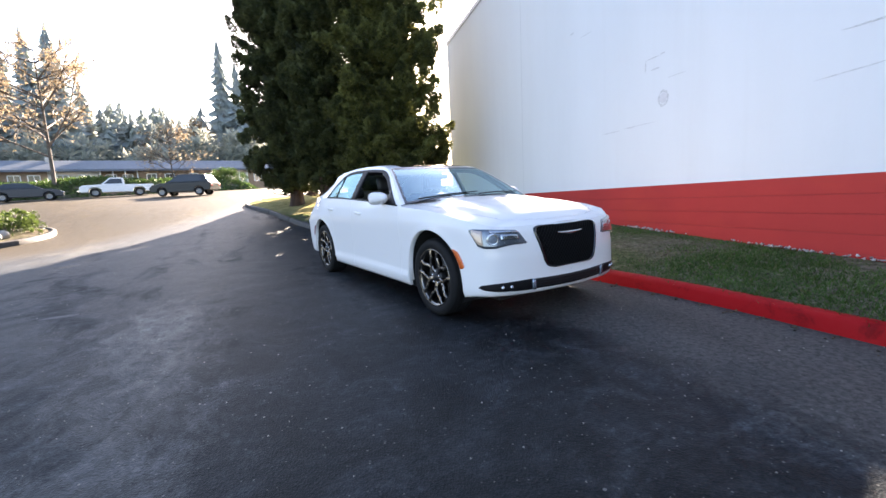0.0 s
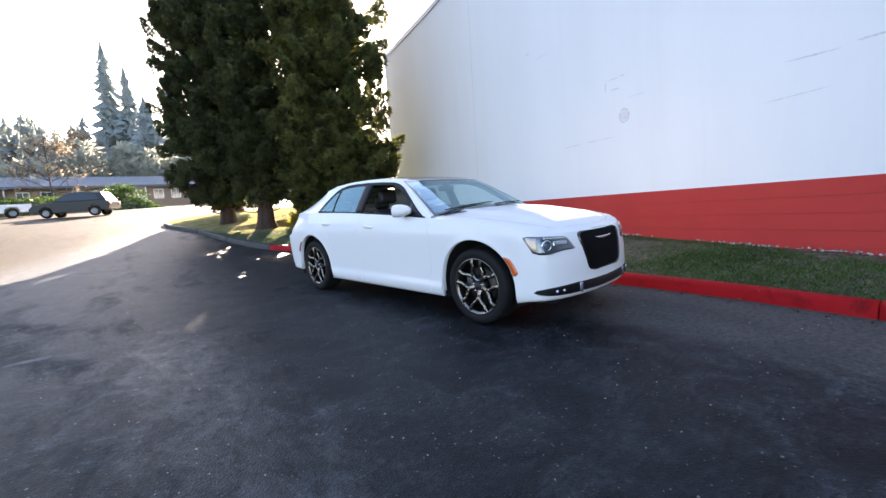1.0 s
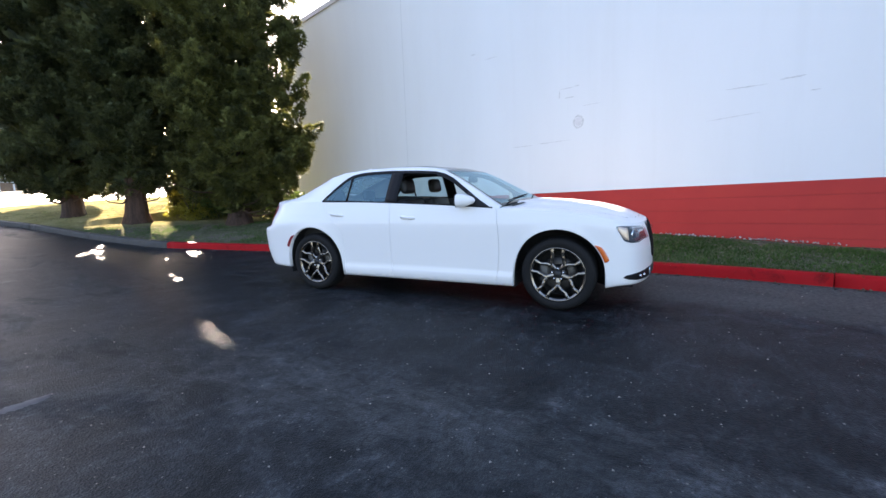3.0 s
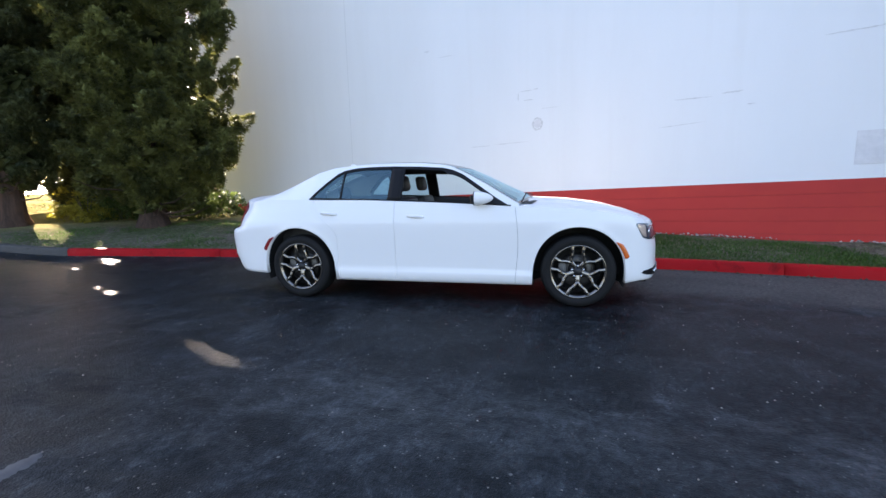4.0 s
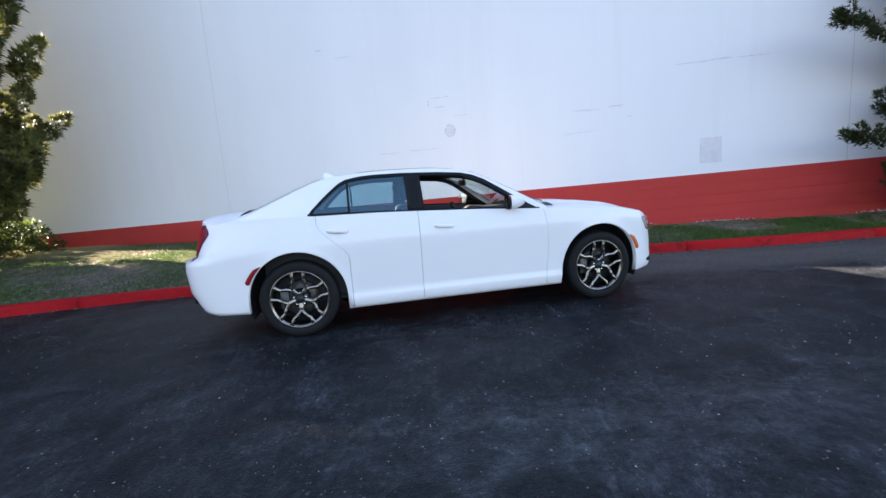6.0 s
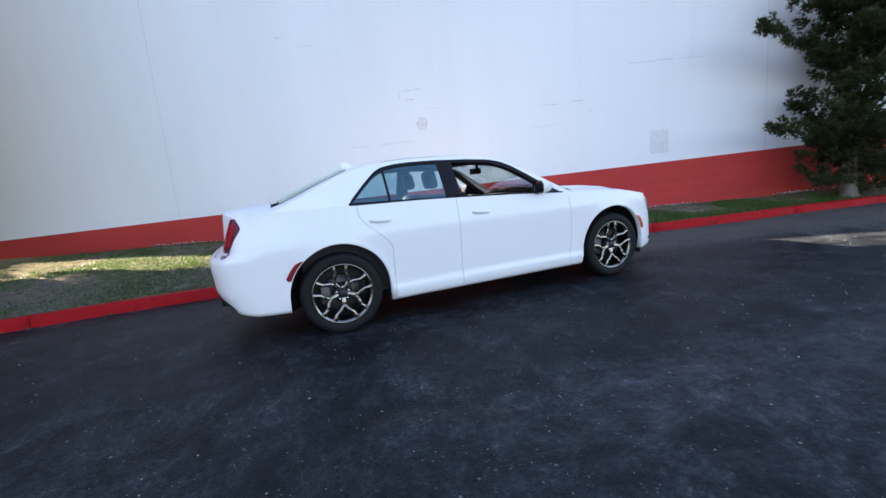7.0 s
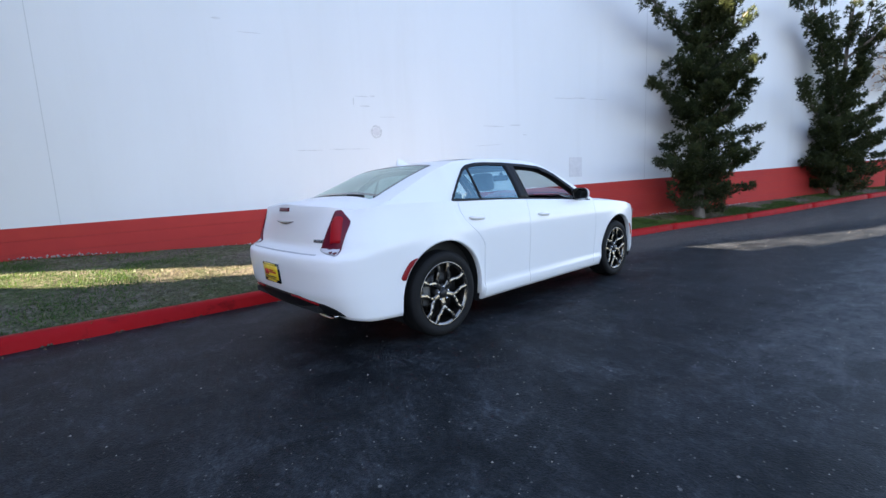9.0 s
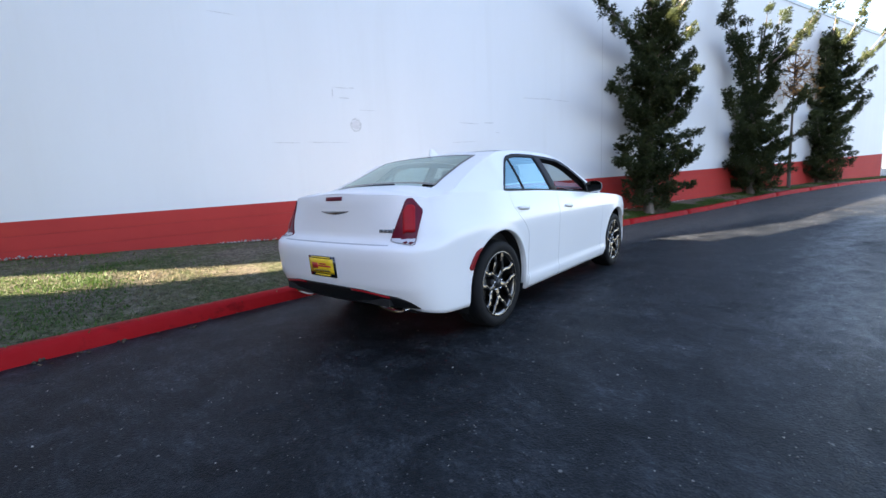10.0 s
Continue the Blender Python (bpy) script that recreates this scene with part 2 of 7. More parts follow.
def box(bm, x0, x1, y0, y1, z0, z1, bevel=0.0, m=None):
    vs = bmesh.ops.create_cube(bm, size=1.0)["verts"]
    for v in vs:
        v.co = Vector(((x0 + x1) / 2 + v.co.x * (x1 - x0), (y0 + y1) / 2 + v.co.y * (y1 - y0), (z0 + z1) / 2 + v.co.z * (z1 - z0)))
    if bevel:
        es = list({e for v in vs for e in v.link_edges})
        vs = bmesh.ops.bevel(bm, geom=es, offset=bevel, segments=2, profile=0.5, affect="EDGES")["verts"]
    if m is not None:
        bmesh.ops.transform(bm, matrix=m, verts=list(set(vs)))
    return bm


def grid_faces(bm, rows, closed=False):
    """Faces between rows of points; returns the vertices, row by row."""
    vs = [[bm.verts.new(p) for p in row] for row in rows]
    for a, b in zip(vs, vs[1:]):
        n = len(a)
        for k in range(n if closed else n - 1):
            q = (a[k], a[(k + 1) % n], b[(k + 1) % n], b[k])
            if len({v.index if v.index >= 0 else id(v) for v in q}) == 4:
                bm.faces.new(q)
    return vs


def tube(bm, pts, radii, sides=8, cap=True):
    """A tapered tube along points."""
    rows, up = [], Vector((0.31, 0.17, 0.93))
    pts = [Vector(p) for p in pts]
    for k, p in enumerate(pts):
        d = (pts[min(k + 1, len(pts) - 1)] - pts[max(k - 1, 0)]).normalized()
        a = d.cross(up)
        a = a.normalized() if a.length > 1e-4 else Vector((1, 0, 0))
        b = d.cross(a)
        rows.append([p + (a * math.cos(t) + b * math.sin(t)) * radii[k] for t in (2 * math.pi * s / sides for s in range(sides))])
    vs = grid_faces(bm, rows, True)
    if cap:
        bm.faces.new(vs[0])
        bm.faces.new(list(reversed(vs[-1])))
    return bm


def lathe(bm, profile, segments=48, axis="Y"):
    """Turns (radius, along) points round an axis."""
    rows = []
    for r, h in profile:
        row = []
        for s in range(segments):
            t = 2 * math.pi * s / segments
            c, d = r * math.cos(t), r * math.sin(t)
            row.append((c, h, d) if axis == "Y" else (c, d, h))
        rows.append(row)
    grid_faces(bm, rows, True)
    return bm


# ---- the lie of the land ----
H_Y = [-90, -40, -27, -16, -9, -3, 0.5, 10, 12.5, 14.5, 16.5, 18.5, 20.5, 25, 30, 40, 60, 200]
H_Z = [0.65, 0.58, 0.54, 0.50, 0.33, 0.06, 0.0, 0.0, 0.07, 0.2, 0.38, 0.57, 0.78, 1.08, 1.36, 1.80, 2.5, 3.5]


def land(x, y):
    """Height of the paved ground."""
    d = -x - 8.0
    rise = 0.008 * (d if d > 6 else math.log1p(math.exp(d * 2)) / 2 if d > -6 else 0.0)
    return float(np.mean(np.interp([y - 1.2, y - 0.6, y, y + 0.6, y + 1.2], H_Y, H_Z))) + min(rise, 1.2) * min(1.0, max(0.0, (y - 4) / 8))


def smooth_line(pts, step):
    """A Catmull-Rom line through points, in even steps."""
    P = [np.array(p, float) for p in pts]
    P = [2 * P[0] - P[1]] + P + [2 * P[-1] - P[-2]]
    fine = []
    for a, b, c, d in zip(P, P[1:], P[2:], P[3:]):
        for t in np.linspace(0, 1, 24, endpoint=False):
            fine.append(0.5 * (2 * b + (c - a) * t + (2 * a - 5 * b + 4 * c - d) * t * t + (3 * b - a - 3 * c + d) * t ** 3))
    fine = np.array(fine + [P[-2]])
    s = np.r_[0, np.cumsum(np.linalg.norm(np.diff(fine, axis=0), axis=1))]
    n = max(2, int(round(s[-1] / step)))
    even = np.linspace(0, s[-1], n + 1)
    return np.stack([np.interp(even, s, fine[:, k]) for k in range(fine.shape[1])], 1)


# the building's long wall: a point on it, its way and its outward normal (to the drive)
W0, WD = Vector((4.5946, 2.9034, 0)), Vector((0.23769, -0.97134, 0))
WN = Vector((-0.97134, -0.23769, 0))
S_END, S_FAR = -16.9, 28.2


def wall_at(s, z=0.0, out=0.0):
    return W0 + WD * s + WN * out + Vector((0, 0, z))


def red_top(s):
    return float(np.interp(s, [-16.9, -9.5, -4.33, 0, 4.7, 9.4, 14.3, 20.1, 28.2], [0.78, 0.962, 1.085, 1.185, 1.307, 1.445, 1.57, 1.77, 2.035]))


def roof_z(s):
    return float(np.interp(s, [-16.9, -12, 16.5, 28.2], [7.36, 7.33, 8.11, 8.45]))


def bank_z(s):
    """Height of the turf where it meets the wall."""
    return float(np.interp(s, [-16.9, -12.5, -9.5, -6, -4.3, -2, 0, 2.85, 4.7, 6.6, 9.4, 12.1, 16.6, 20.1, 28.2], [0.56, 0.47, 0.455, 0.382, 0.346, 0.30, 0.271, 0.274, 0.311, 0.368, 0.475, 0.548, 0.632, 0.706, 0.725]))


def build_ground():
    def lines(lo, hi):
        c = np.arange(lo, hi + 0.01, 0.4)
        g = np.geomspace(1, 1500, 22)
        return np.r_[(lo - g)[::-1], c, hi + g]

    xs, ys = lines(-24, 16), lines(-30, 42)
    vs = [(x, y, land(x, y)) for y in ys for x in xs]
    nx = len(xs)
    fs = [(j * nx + i, j * nx + i + 1, (j + 1) * nx + i + 1, (j + 1) * nx + i) for j in range(len(ys) - 1) for i in range(nx - 1)]
    ob = from_arrays("ground", vs, fs, ASPHALT, smooth=True)
    edge = CURB[::2]
    co = np.array(vs)[:, :2]
    wear = np.zeros(len(co), np.float32)
    near = np.where((np.abs(co[:, 0]) < 26) & (np.abs(co[:, 1]) < 45))[0]
    d = np.min(np.linalg.norm(co[near][:, None, :] - edge[None], axis=2), axis=1)
    fade = np.clip((6.6 - co[near][:, 1]) / 2.2, 0.12, 1.0)
    # widens towards -y so its pale tone also brightens the sunlit strip
    wide = np.interp(co[near][:, 1], [-4, 1], [3.4, 1.9])
    wear[near] = np.clip(1.28 - d / wide, 0, 1) * fade
    lane = smooth_line([(1.2, -4.0), (-0.4, 0.2), (-1.56, 2.17), (-2.22, 3.32), (-2.95, 4.6), (-4.33, 7.4), (-5.3, 10.0), (-6.0, 12.5)], 0.3)
    off = np.min(np.linalg.norm(co[near][:, None, :] - lane[None], axis=2), axis=1)
    rub = np.zeros(len(co), np.float32)
    rub[near] = np.exp(-(off / 0.62) ** 2) * np.clip((6.4 - co[near][:, 1]) / 1.8, 0.2, 1.0)
    ob.data.attributes.new("lane_wear", "FLOAT", "POINT").data.foreach_set("value", rub)
    ob.data.attributes.new("edge_wear_and_sun", "FLOAT", "POINT").data.foreach_set("value", wear)
    # sunlit lot and street, from beside the cedars' shadow edge outward
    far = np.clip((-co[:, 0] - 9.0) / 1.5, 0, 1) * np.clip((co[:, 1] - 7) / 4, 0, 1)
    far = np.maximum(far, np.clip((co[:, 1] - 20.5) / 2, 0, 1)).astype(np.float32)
    ob.data.attributes.new("sunlit_paving", "FLOAT", "POINT").data.foreach_set("value", far)
    tagged(ob, "worn dark asphalt drive with pale stone specks and damp patches", "asphalt", kind="structure")


def build_wall():
    """The long blank wall: red courses below, white above, and the block of the building behind."""
    depth = 26.0
    turn = math.atan2(WD.y, WD.x)
    wall = thing("wall_north", "tall blank building wall, white above a red painted base", "wall", kind="structure", m=pose(W0.x, W0.y, 0, 0, 0, math.degrees(turn)))
    # wall space: x along, y to the building's inside, z up
    bm = bmesh.new()
    ss = np.linspace(S_END, S_FAR, 48)
    rows = [[(s, 0, red_top(s)) for s in ss], [(s, 0, roof_z(s)) for s in ss], [(s, 0.3, roof_z(s)) for s in ss], [(s, 0.3, roof_z(s) - 0.4) for s in ss], [(s, depth, roof_z(s) - 0.4) for s in ss]]
    grid_faces(bm, rows)
    for s, flip in ((S_END, 1), (S_FAR, 0)):
        q = [(s, 0, -1), (s, 0, roof_z(s)), (s, depth, roof_z(s)), (s, depth, -1)]
        f = [bm.verts.new(p) for p in q]
        bm.faces.new(f if flip else f[::-1])
    q = [bm.verts.new(p) for p in ((S_END, depth, -1), (S_FAR, depth, -1), (S_FAR, depth, roof_z(S_FAR)), (S_END, depth, roof_z(S_END)))]
    bm.faces.new(q)
    bmesh.ops.recalc_face_normals(bm, faces=bm.faces)
    part("white_wall", bm, WHITE_WALL, wall, "white painted masonry with faint scuffs", False)
    # red courses of block with recessed joints
    course = 0.203
    for k in range(9):
        bm = bmesh.new()
        rows = []
        for s in ss:
            top = red_top(s) - k * course
            lo = top - course + 0.006
            rows.append([(s, 0.03, top), (s, -0.008 if k else -0.006, top - 0.004), (s, -0.008, lo + 0.003), (s, 0.03, lo)])
        if max(r[0][2] for r in rows) < 0.0:
            continue
        grid_faces(bm, rows)
        bmesh.ops.recalc_face_normals(bm, faces=bm.faces)
        part("block_course", bm, RED_WALL, wall, "", False)
    bm = bmesh.new()
    grid_faces(bm, [[(s, -0.002, -1) for s in ss], [(s, -0.002, red_top(s) - 0.002) for s in ss]])
    part("joint_backing", bm, plain("red painted mortar", (0.46, 0.040, 0.033), 0.8), wall, "", False)
    # metal coping along the roof edge
    bm = bmesh.new()
    grid_faces(bm, [[(s, y, roof_z(s) + z) for s in ss] for y, z in ((-0.004, -0.12), (-0.03, -0.12), (-0.03, 0.03), (0.34, 0.03), (0.34, -0.1))])
    part("coping", bm, plain("coping metal", (0.42, 0.42, 0.42), 0.45, 0.6), wall, "thin grey metal coping", False)
    # vertical panel joints
    for s in (-9.5, 2.855, 14.28):
        bm = bmesh.new()
        box(bm, s - 0.004, s + 0.004, -0.0025, 0.02, red_top(s) + 0.004, roof_z(s) - 0.13)
        part("wall_joint", bm, plain("joint sealant", (0.60, 0.60, 0.59), 0.7), wall, "", False)
    bm = bmesh.new()
    box(bm, S_FAR - 0.02, S_FAR + 0.08, -0.04, 0.05, 0.3, red_top(S_FAR) + 0.1, 0.01)
    part("corner_post", bm, plain("pale corner trim", (0.7, 0.7, 0.68), 0.5), wall, "pale corner trim", False)
    return wall


CURB = smooth_line([(11.2, -28.5), (8.02, -15.6), (6.12, -7.62), (4.86, -2.5), (4.16, -0.11), (3.58, 1.27), (2.9, 3.07), (2.49, 4.08), (1.95, 5.11), (0.58, 7.47), (-0.54, 9.4), (-1.5, 10.75), (-2.92, 12.25), (-3.8, 13.1), (-5.38, 15.3), (-7.2, 18.0), (-8.75, 19.8), (-9.55, 21.2), (-9.65, 22.8), (-8.5, 24.6), (-5.9, 26.6), (-0.9, 29.2), (8.1, 33.2)], 0.25)


def build_curb():
    curb = thing("curb", "red painted concrete kerb with joints, bare grey beyond", "kerb", kind="structure")
    prof = [(0.0, -0.08), (0.012, 0.10), (0.03, 0.128), (0.06, 0.14), (0.13, 0.142), (0.15, 0.125), (0.15, -0.05)]
    n = len(CURB)
    tang = np.gradient(CURB, axis=0)
    tang /= np.linalg.norm(tang, axis=1)[:, None]
    inward = np.stack([tang[:, 1], -tang[:, 0]], 1)  # away from the drive
    rng = random.Random(4)
    i = 0
    joint = int(np.argmin(np.hypot(CURB[:, 0] - 3.08, CURB[:, 1] - 2.88))) % 12
    while i < n - 2:
        j = min(n - 1, joint if i == 0 and joint > 1 else i + 12)
        bm = bmesh.new()
        rows = []
        lift = rng.uniform(-0.004, 0.004)
        for k in range(i, j + 1):
            sh = 0.006 if k == i else (-0.006 if k == j else 0)
            p = CURB[k] + tang[k] * sh
            z = land(*p)
            wob = 0.004 * math.sin(k * 1.7)
            rows.append([(p[0] + inward[k][0] * (a + wob), p[1] + inward[k][1] * (a + wob), z + h + (lift if h > 0 else 0)) for a, h in prof])
        vs = grid_faces(bm, rows)
        bm.faces.new(vs[0])
        bm.faces.new(vs[-1][::-1])
        bmesh.ops.recalc_face_normals(bm, faces=bm.faces)
        red = CURB[i][1] < 12.6
        part("kerb_stone", bm, RED_CURB if red else GREY_CURB, curb, "red painted kerb stone" if red else "bare grey kerb stone")
        i = j
    return curb, inward


def bank_point(k, t, inward):
    """A point of the turf: t goes from the kerb (0) to its far edge (1)."""
    p = CURB[k] + inward[k] * 0.145
    s = (Vector((p[0], p[1], 0)) - W0).dot(WD)
    a = np.array([p[0], p[1], land(*p) + 0.125])
    if s > S_END + 0.5:
        q = wall_at(s)
        b = np.array([q.x, q.y, bank_z(s)])
    else:
        # past the building: over to a back edge
        f = min(1.0, max(0.0, (S_END + 0.5 - s) / 9.0))
        q0 = wall_at(S_END + 0.5)
        q = np.array([q0.x, q0.y]) * (1 - f) + np.array([-3.5, 23.5]) * f
        b = np.array([q[0], q[1], land(*q) + 0.12 + 0.25 * (1 - f)])
    c = a * (1 - t) + b * t
    c[2] = a[2] + (b[2] - a[2]) * (1 - (1 - t) ** 1.6)
    return c


def build_bank(inward):
    rows = []
    ts = np.r_[np.linspace(0, 1, 17)]
    ks = range(0, len(CURB))
    rng = np.random.RandomState(3)
    for k in ks:
        row = []
        for t in ts:
            p = bank_point(k, t, inward)
            p[2] += 0.03 * noise.noise(Vector((p[0] * 0.9, p[1] * 0.9, 0.3))) * min(1, 6 * t) + 0.012 * noise.noise(Vector((p[0] * 4, p[1] * 4, 2.0))) * min(1, 8 * t)
            row.append(p)
        rows.append(row)
    m = len(ts)
    vs = np.array(rows).reshape(-1, 3)
    fs = [(a * m + b, a * m + b + 1, (a + 1) * m + b + 1, (a + 1) * m + b) for a in range(len(rows) - 1) for b in range(m - 1)]
    ob = from_arrays("lawn", vs, fs, SOIL, smooth=True)
    dry_sunlit = np.clip((vs[:, 1] - 15.6 + 0.25 * vs[:, 0] + 1.0) / 1.6, 0, 1).astype(np.float32)
    ob.data.attributes.new("dry_sunlit_turf", "FLOAT", "POINT").data.foreach_set("value", dry_sunlit)
    tagged(ob, "sloping verge of patchy grass and bare soil", "lawn", kind="structure")
    # blades
    def blades(name, count, mat, seed, want, label, hgt, lean):
        rng = np.random.RandomState(seed)
        V, F = [], []
        tries = 0
        while len(F) < count and tries < count * 8:
            tries += 1
            k = int(rng.uniform(0, len(CURB) - 1)) if rng.rand() < 0.35 else int(rng.uniform(95, 215))
            k = min(k, len(CURB) - 1)
            t = rng.rand() ** 0.9
            k = min(k, len(CURB) - 2)
            f = rng.rand()
            p = bank_point(k, t, inward) * (1 - f) + bank_point(k + 1, t, inward) * f
            g = noise.noise(Vector((p[0] * 0.7, p[1] * 0.7, 5.0))) + 0.5 * noise.noise(Vector((p[0] * 2.3, p[1] * 2.3, 1.0)))
            rear = min(1.0, max(0.0, (p[1] - 4.2) / 2.2)) * (1 - 0.7 * min(1.0, max(0.0, (p[1] - 9.3) / 1.2)))
            if rng.rand() > want(g, t, rear):
                continue
            if mat is GRASS and p[1] + 0.25 * p[0] > 15.2 and rng.rand() < 0.9:
                continue
            h = hgt * rng.uniform(0.5, 1.3) * (1 - 0.3 * rear)
            a = rng.uniform(0, 6.28)
            w = 0.004 + 0.005 * rng.rand()
            dx, dy = math.cos(a) * w, math.sin(a) * w
            lx, ly = rng.normal(0, lean * h, 2)
            p[2] -= 0.012
            p[0] += rng.normal(0, 0.06)
            p[1] += rng.normal(0, 0.06)
            n = len(V)
            V += [(p[0] - dx, p[1] - dy, p[2]), (p[0] + dx, p[1] + dy, p[2]), (p[0] + lx, p[1] + ly, p[2] + h)]
            F.append((n, n + 1, n + 2))
        o = from_arrays(name, V, F, mat)
        tagged(o, label, "grass", kind="stuff")
    def step(v, lo, hi):
        u = min(1.0, max(0.0, (v - lo) / (hi - lo)))
        return u * u * (3 - 2 * u)

    def green(g, t, rear):
        """Full turf beside the bonnet; behind it a strip at the wall foot and loose tufts."""
        full = max(step(g + 0.5 * (0.42 - t), -0.22, 0.12), 1.0 if t < 0.05 else 0.0)
        thin = max(0.85 * step(t, 0.74, 0.9), 0.42 * step(g, 0.0, 0.4), 0.05)
        return full * (1 - rear) + thin * rear

    blades("grass", 110000, GRASS, 1, green, "short green grass on the verge", 0.04, 0.6)
    blades("dry_grass", 48000, DRY_GRASS, 2, lambda g, t, rear: 0.12 + (0.75 - 0.6 * green(g, t, rear)) * rear, "thin dry straw-coloured grass", 0.032, 1.1)


build_ground()
build_wall()
_curb, INWARD = build_curb()
build_bank(INWARD)


# ---- the white saloon car ----
# car space: x forward from the rear axle, y to the car's left, z up from the ground
from mathutils.bvhtree import BVHTree

CAR_POSE = pose(-0.993, 7.203, 0.0, 0, 0, -56.45)
AXLE_F, AXLE_R, ARCH = 3.052, 0.0, 0.44
HUB_Z = 0.366


def paint_material():
    m = Mat("white car paint")
    m.bump(m.noise(3.0, 2), 0.004, 0.01)
    return m.set((0.79, 0.775, 0.765), 0.35, 0.0, Coat_Weight=0.42, Coat_Roughness=0.02, Specular_IOR_Level=0.3)


def glass_material(name, tint, ior=1.6, sheen=(1, 1, 1), rough=0.0):
    """Clear tinted glass: part mirror, part see-through."""
    m = Mat(name)
    out = m.t.nodes["Material Output"]
    gl = m.add("ShaderNodeBsdfGlossy")
    gl.inputs["Roughness"].default_value, gl.inputs["Color"].default_value = rough, (*sheen, 1)
    tr = m.add("ShaderNodeBsdfTransparent")
    tr.inputs[0].default_value = (*tint, 1)
    f0 = ((ior - 1) / (ior + 1)) ** 2
    lw = m.add("ShaderNodeLayerWeight")
    lw.inputs[0].default_value = 0.5
    po = m.add("ShaderNodeMath")
    po.operation, po.inputs[1].default_value = "POWER", 4.0
    fr = m.add("ShaderNodeMath")
    fr.operation, fr.inputs[1].default_value, fr.inputs[2].default_value = "MULTIPLY_ADD", 1 - f0, f0
    m.link(lw.outputs["Facing"], po.inputs[0])
    m.link(po.outputs[0], fr.inputs[0])
    mx = m.add("ShaderNodeMixShader")
    m.link(fr.outputs[0], mx.inputs[0])
    m.link(tr.outputs[0], mx.inputs[1])
    m.link(gl.outputs[0], mx.inputs[2])
    m.link(mx.outputs[0], out.inputs[0])
    return m.m


def mesh_material():
    m = plain("grille mesh black", (0.005, 0.005, 0.0055), 0.55, 0.0, Specular_IOR_Level=0.2)
    return m


def tyre_material():
    m = Mat("tyre rubber")
    n = m.noise(40, 4)
    m.bump(n, 0.2, 0.003)
    return m.set(m.mix(m.noise(6, 4), (0.009, 0.009, 0.0095), (0.018, 0.018, 0.0185)), 0.7, 0.0, Specular_IOR_Level=0.12)


PAINT = paint_material()
GLOSS_BLACK = plain("gloss black trim", (0.008, 0.008, 0.009), 0.12, 0.0, Coat_Weight=0.5)
PILLAR_BLACK = plain("black pillar film", (0.005, 0.005, 0.006), 0.55, 0.0, Specular_IOR_Level=0.2)
TRIM_BLACK = plain("satin black trim", (0.008, 0.008, 0.0085), 0.5, 0.0, Specular_IOR_Level=0.3)
DARK_INSIDE = plain("dark cabin plastic", (0.018, 0.018, 0.019), 0.7)
LEATHER = plain("black seat leather", (0.025, 0.025, 0.027), 0.5, 0.0, 0.3, 20)
SHELL_BLACK = plain("underbody black", (0.006, 0.006, 0.006), 0.9)
CHROME = plain("bright chrome", (0.75, 0.75, 0.76), 0.08, 1.0, 0.05)
HYPER = plain("polished smoky alloy", (0.25, 0.228, 0.205), 0.22, 1.0, 0.25)
# wheel alloy again, darkened in colour for the shade behind the spokes
BARREL = plain("shaded smoky alloy barrel", (0.05, 0.048, 0.046), 0.4, 0.9, 0.25)
POCKET = plain("dark alloy pocket", (0.03, 0.03, 0.032), 0.45, 0.6)
DISC = plain("cast brake disc", (0.10, 0.097, 0.095), 0.45, 0.9, 0.25, 30)
TYRE = tyre_material()
GLASS_CLEAR = glass_material("windscreen glass", (0.80, 0.90, 0.88), 3.0, (0.60, 0.86, 0.98))
GLASS_TINT = glass_material("tinted side glass", (0.55, 0.71, 0.73), 2.5, (0.50, 0.80, 0.86))
GLASS_REAR = glass_material("rear window glass", (0.42, 0.50, 0.47), 3.3, (0.80, 0.95, 0.90))
LAMP_GLASS = glass_material("lamp cover", (0.92, 0.94, 0.95), 1.5)
RED_LENS = plain("red lens", (0.38, 0.006, 0.012), 0.35, 0.0, 0.2, Specular_IOR_Level=0.2)
RED_DARK = plain("smoked red lens", (0.13, 0.008, 0.022), 0.3, 0.0, 0.2, Specular_IOR_Level=0.25)
RED_MARKER = plain("deep red marker lens", (0.24, 0.008, 0.012), 0.3, 0.0, 0.2, Specular_IOR_Level=0.25)
AMBER = plain("amber lens", (0.70, 0.13, 0.02), 0.15, 0.0, 0.15, Coat_Weight=0.5)
SILVER = plain("silver reflector", (0.62, 0.64, 0.66), 0.15, 0.9)
YELLOW_PLATE = plain("yellow dealer plate", (0.85, 0.55, 0.02), 0.4)
RED_PRINT = plain("red print", (0.55, 0.03, 0.03), 0.45)
HEADLINER = plain("pale headlining", (0.25, 0.24, 0.23), 0.9)

# half outline in plan, from the middle of the tail round to the middle of the nose
PLAN = [(-1.062, 0.0), (-1.06, 0.16), (-1.052, 0.34), (-1.035, 0.52), (-1.0, 0.68), (-0.94, 0.80), (-0.85, 0.868), (-0.71, 0.905), (-0.45, 0.924), (0.0, 0.938), (0.5, 0.934), (1.2, 0.934), (2.0, 0.936), (2.6, 0.94), (3.05, 0.938), (3.35, 0.925), (3.55, 0.897), (3.642, 0.86), (3.722, 0.80), (3.776, 0.71), (3.822, 0.58), (3.858, 0.42), (3.882, 0.22), (3.888, 0.0)]
TOP_X = [-1.07, -1.0, -0.94, -0.85, -0.45, 0.2, 0.8, 1.2, 1.8, 2.4, 2.7, 3.0, 3.3, 3.55, 3.72, 3.80, 3.90]
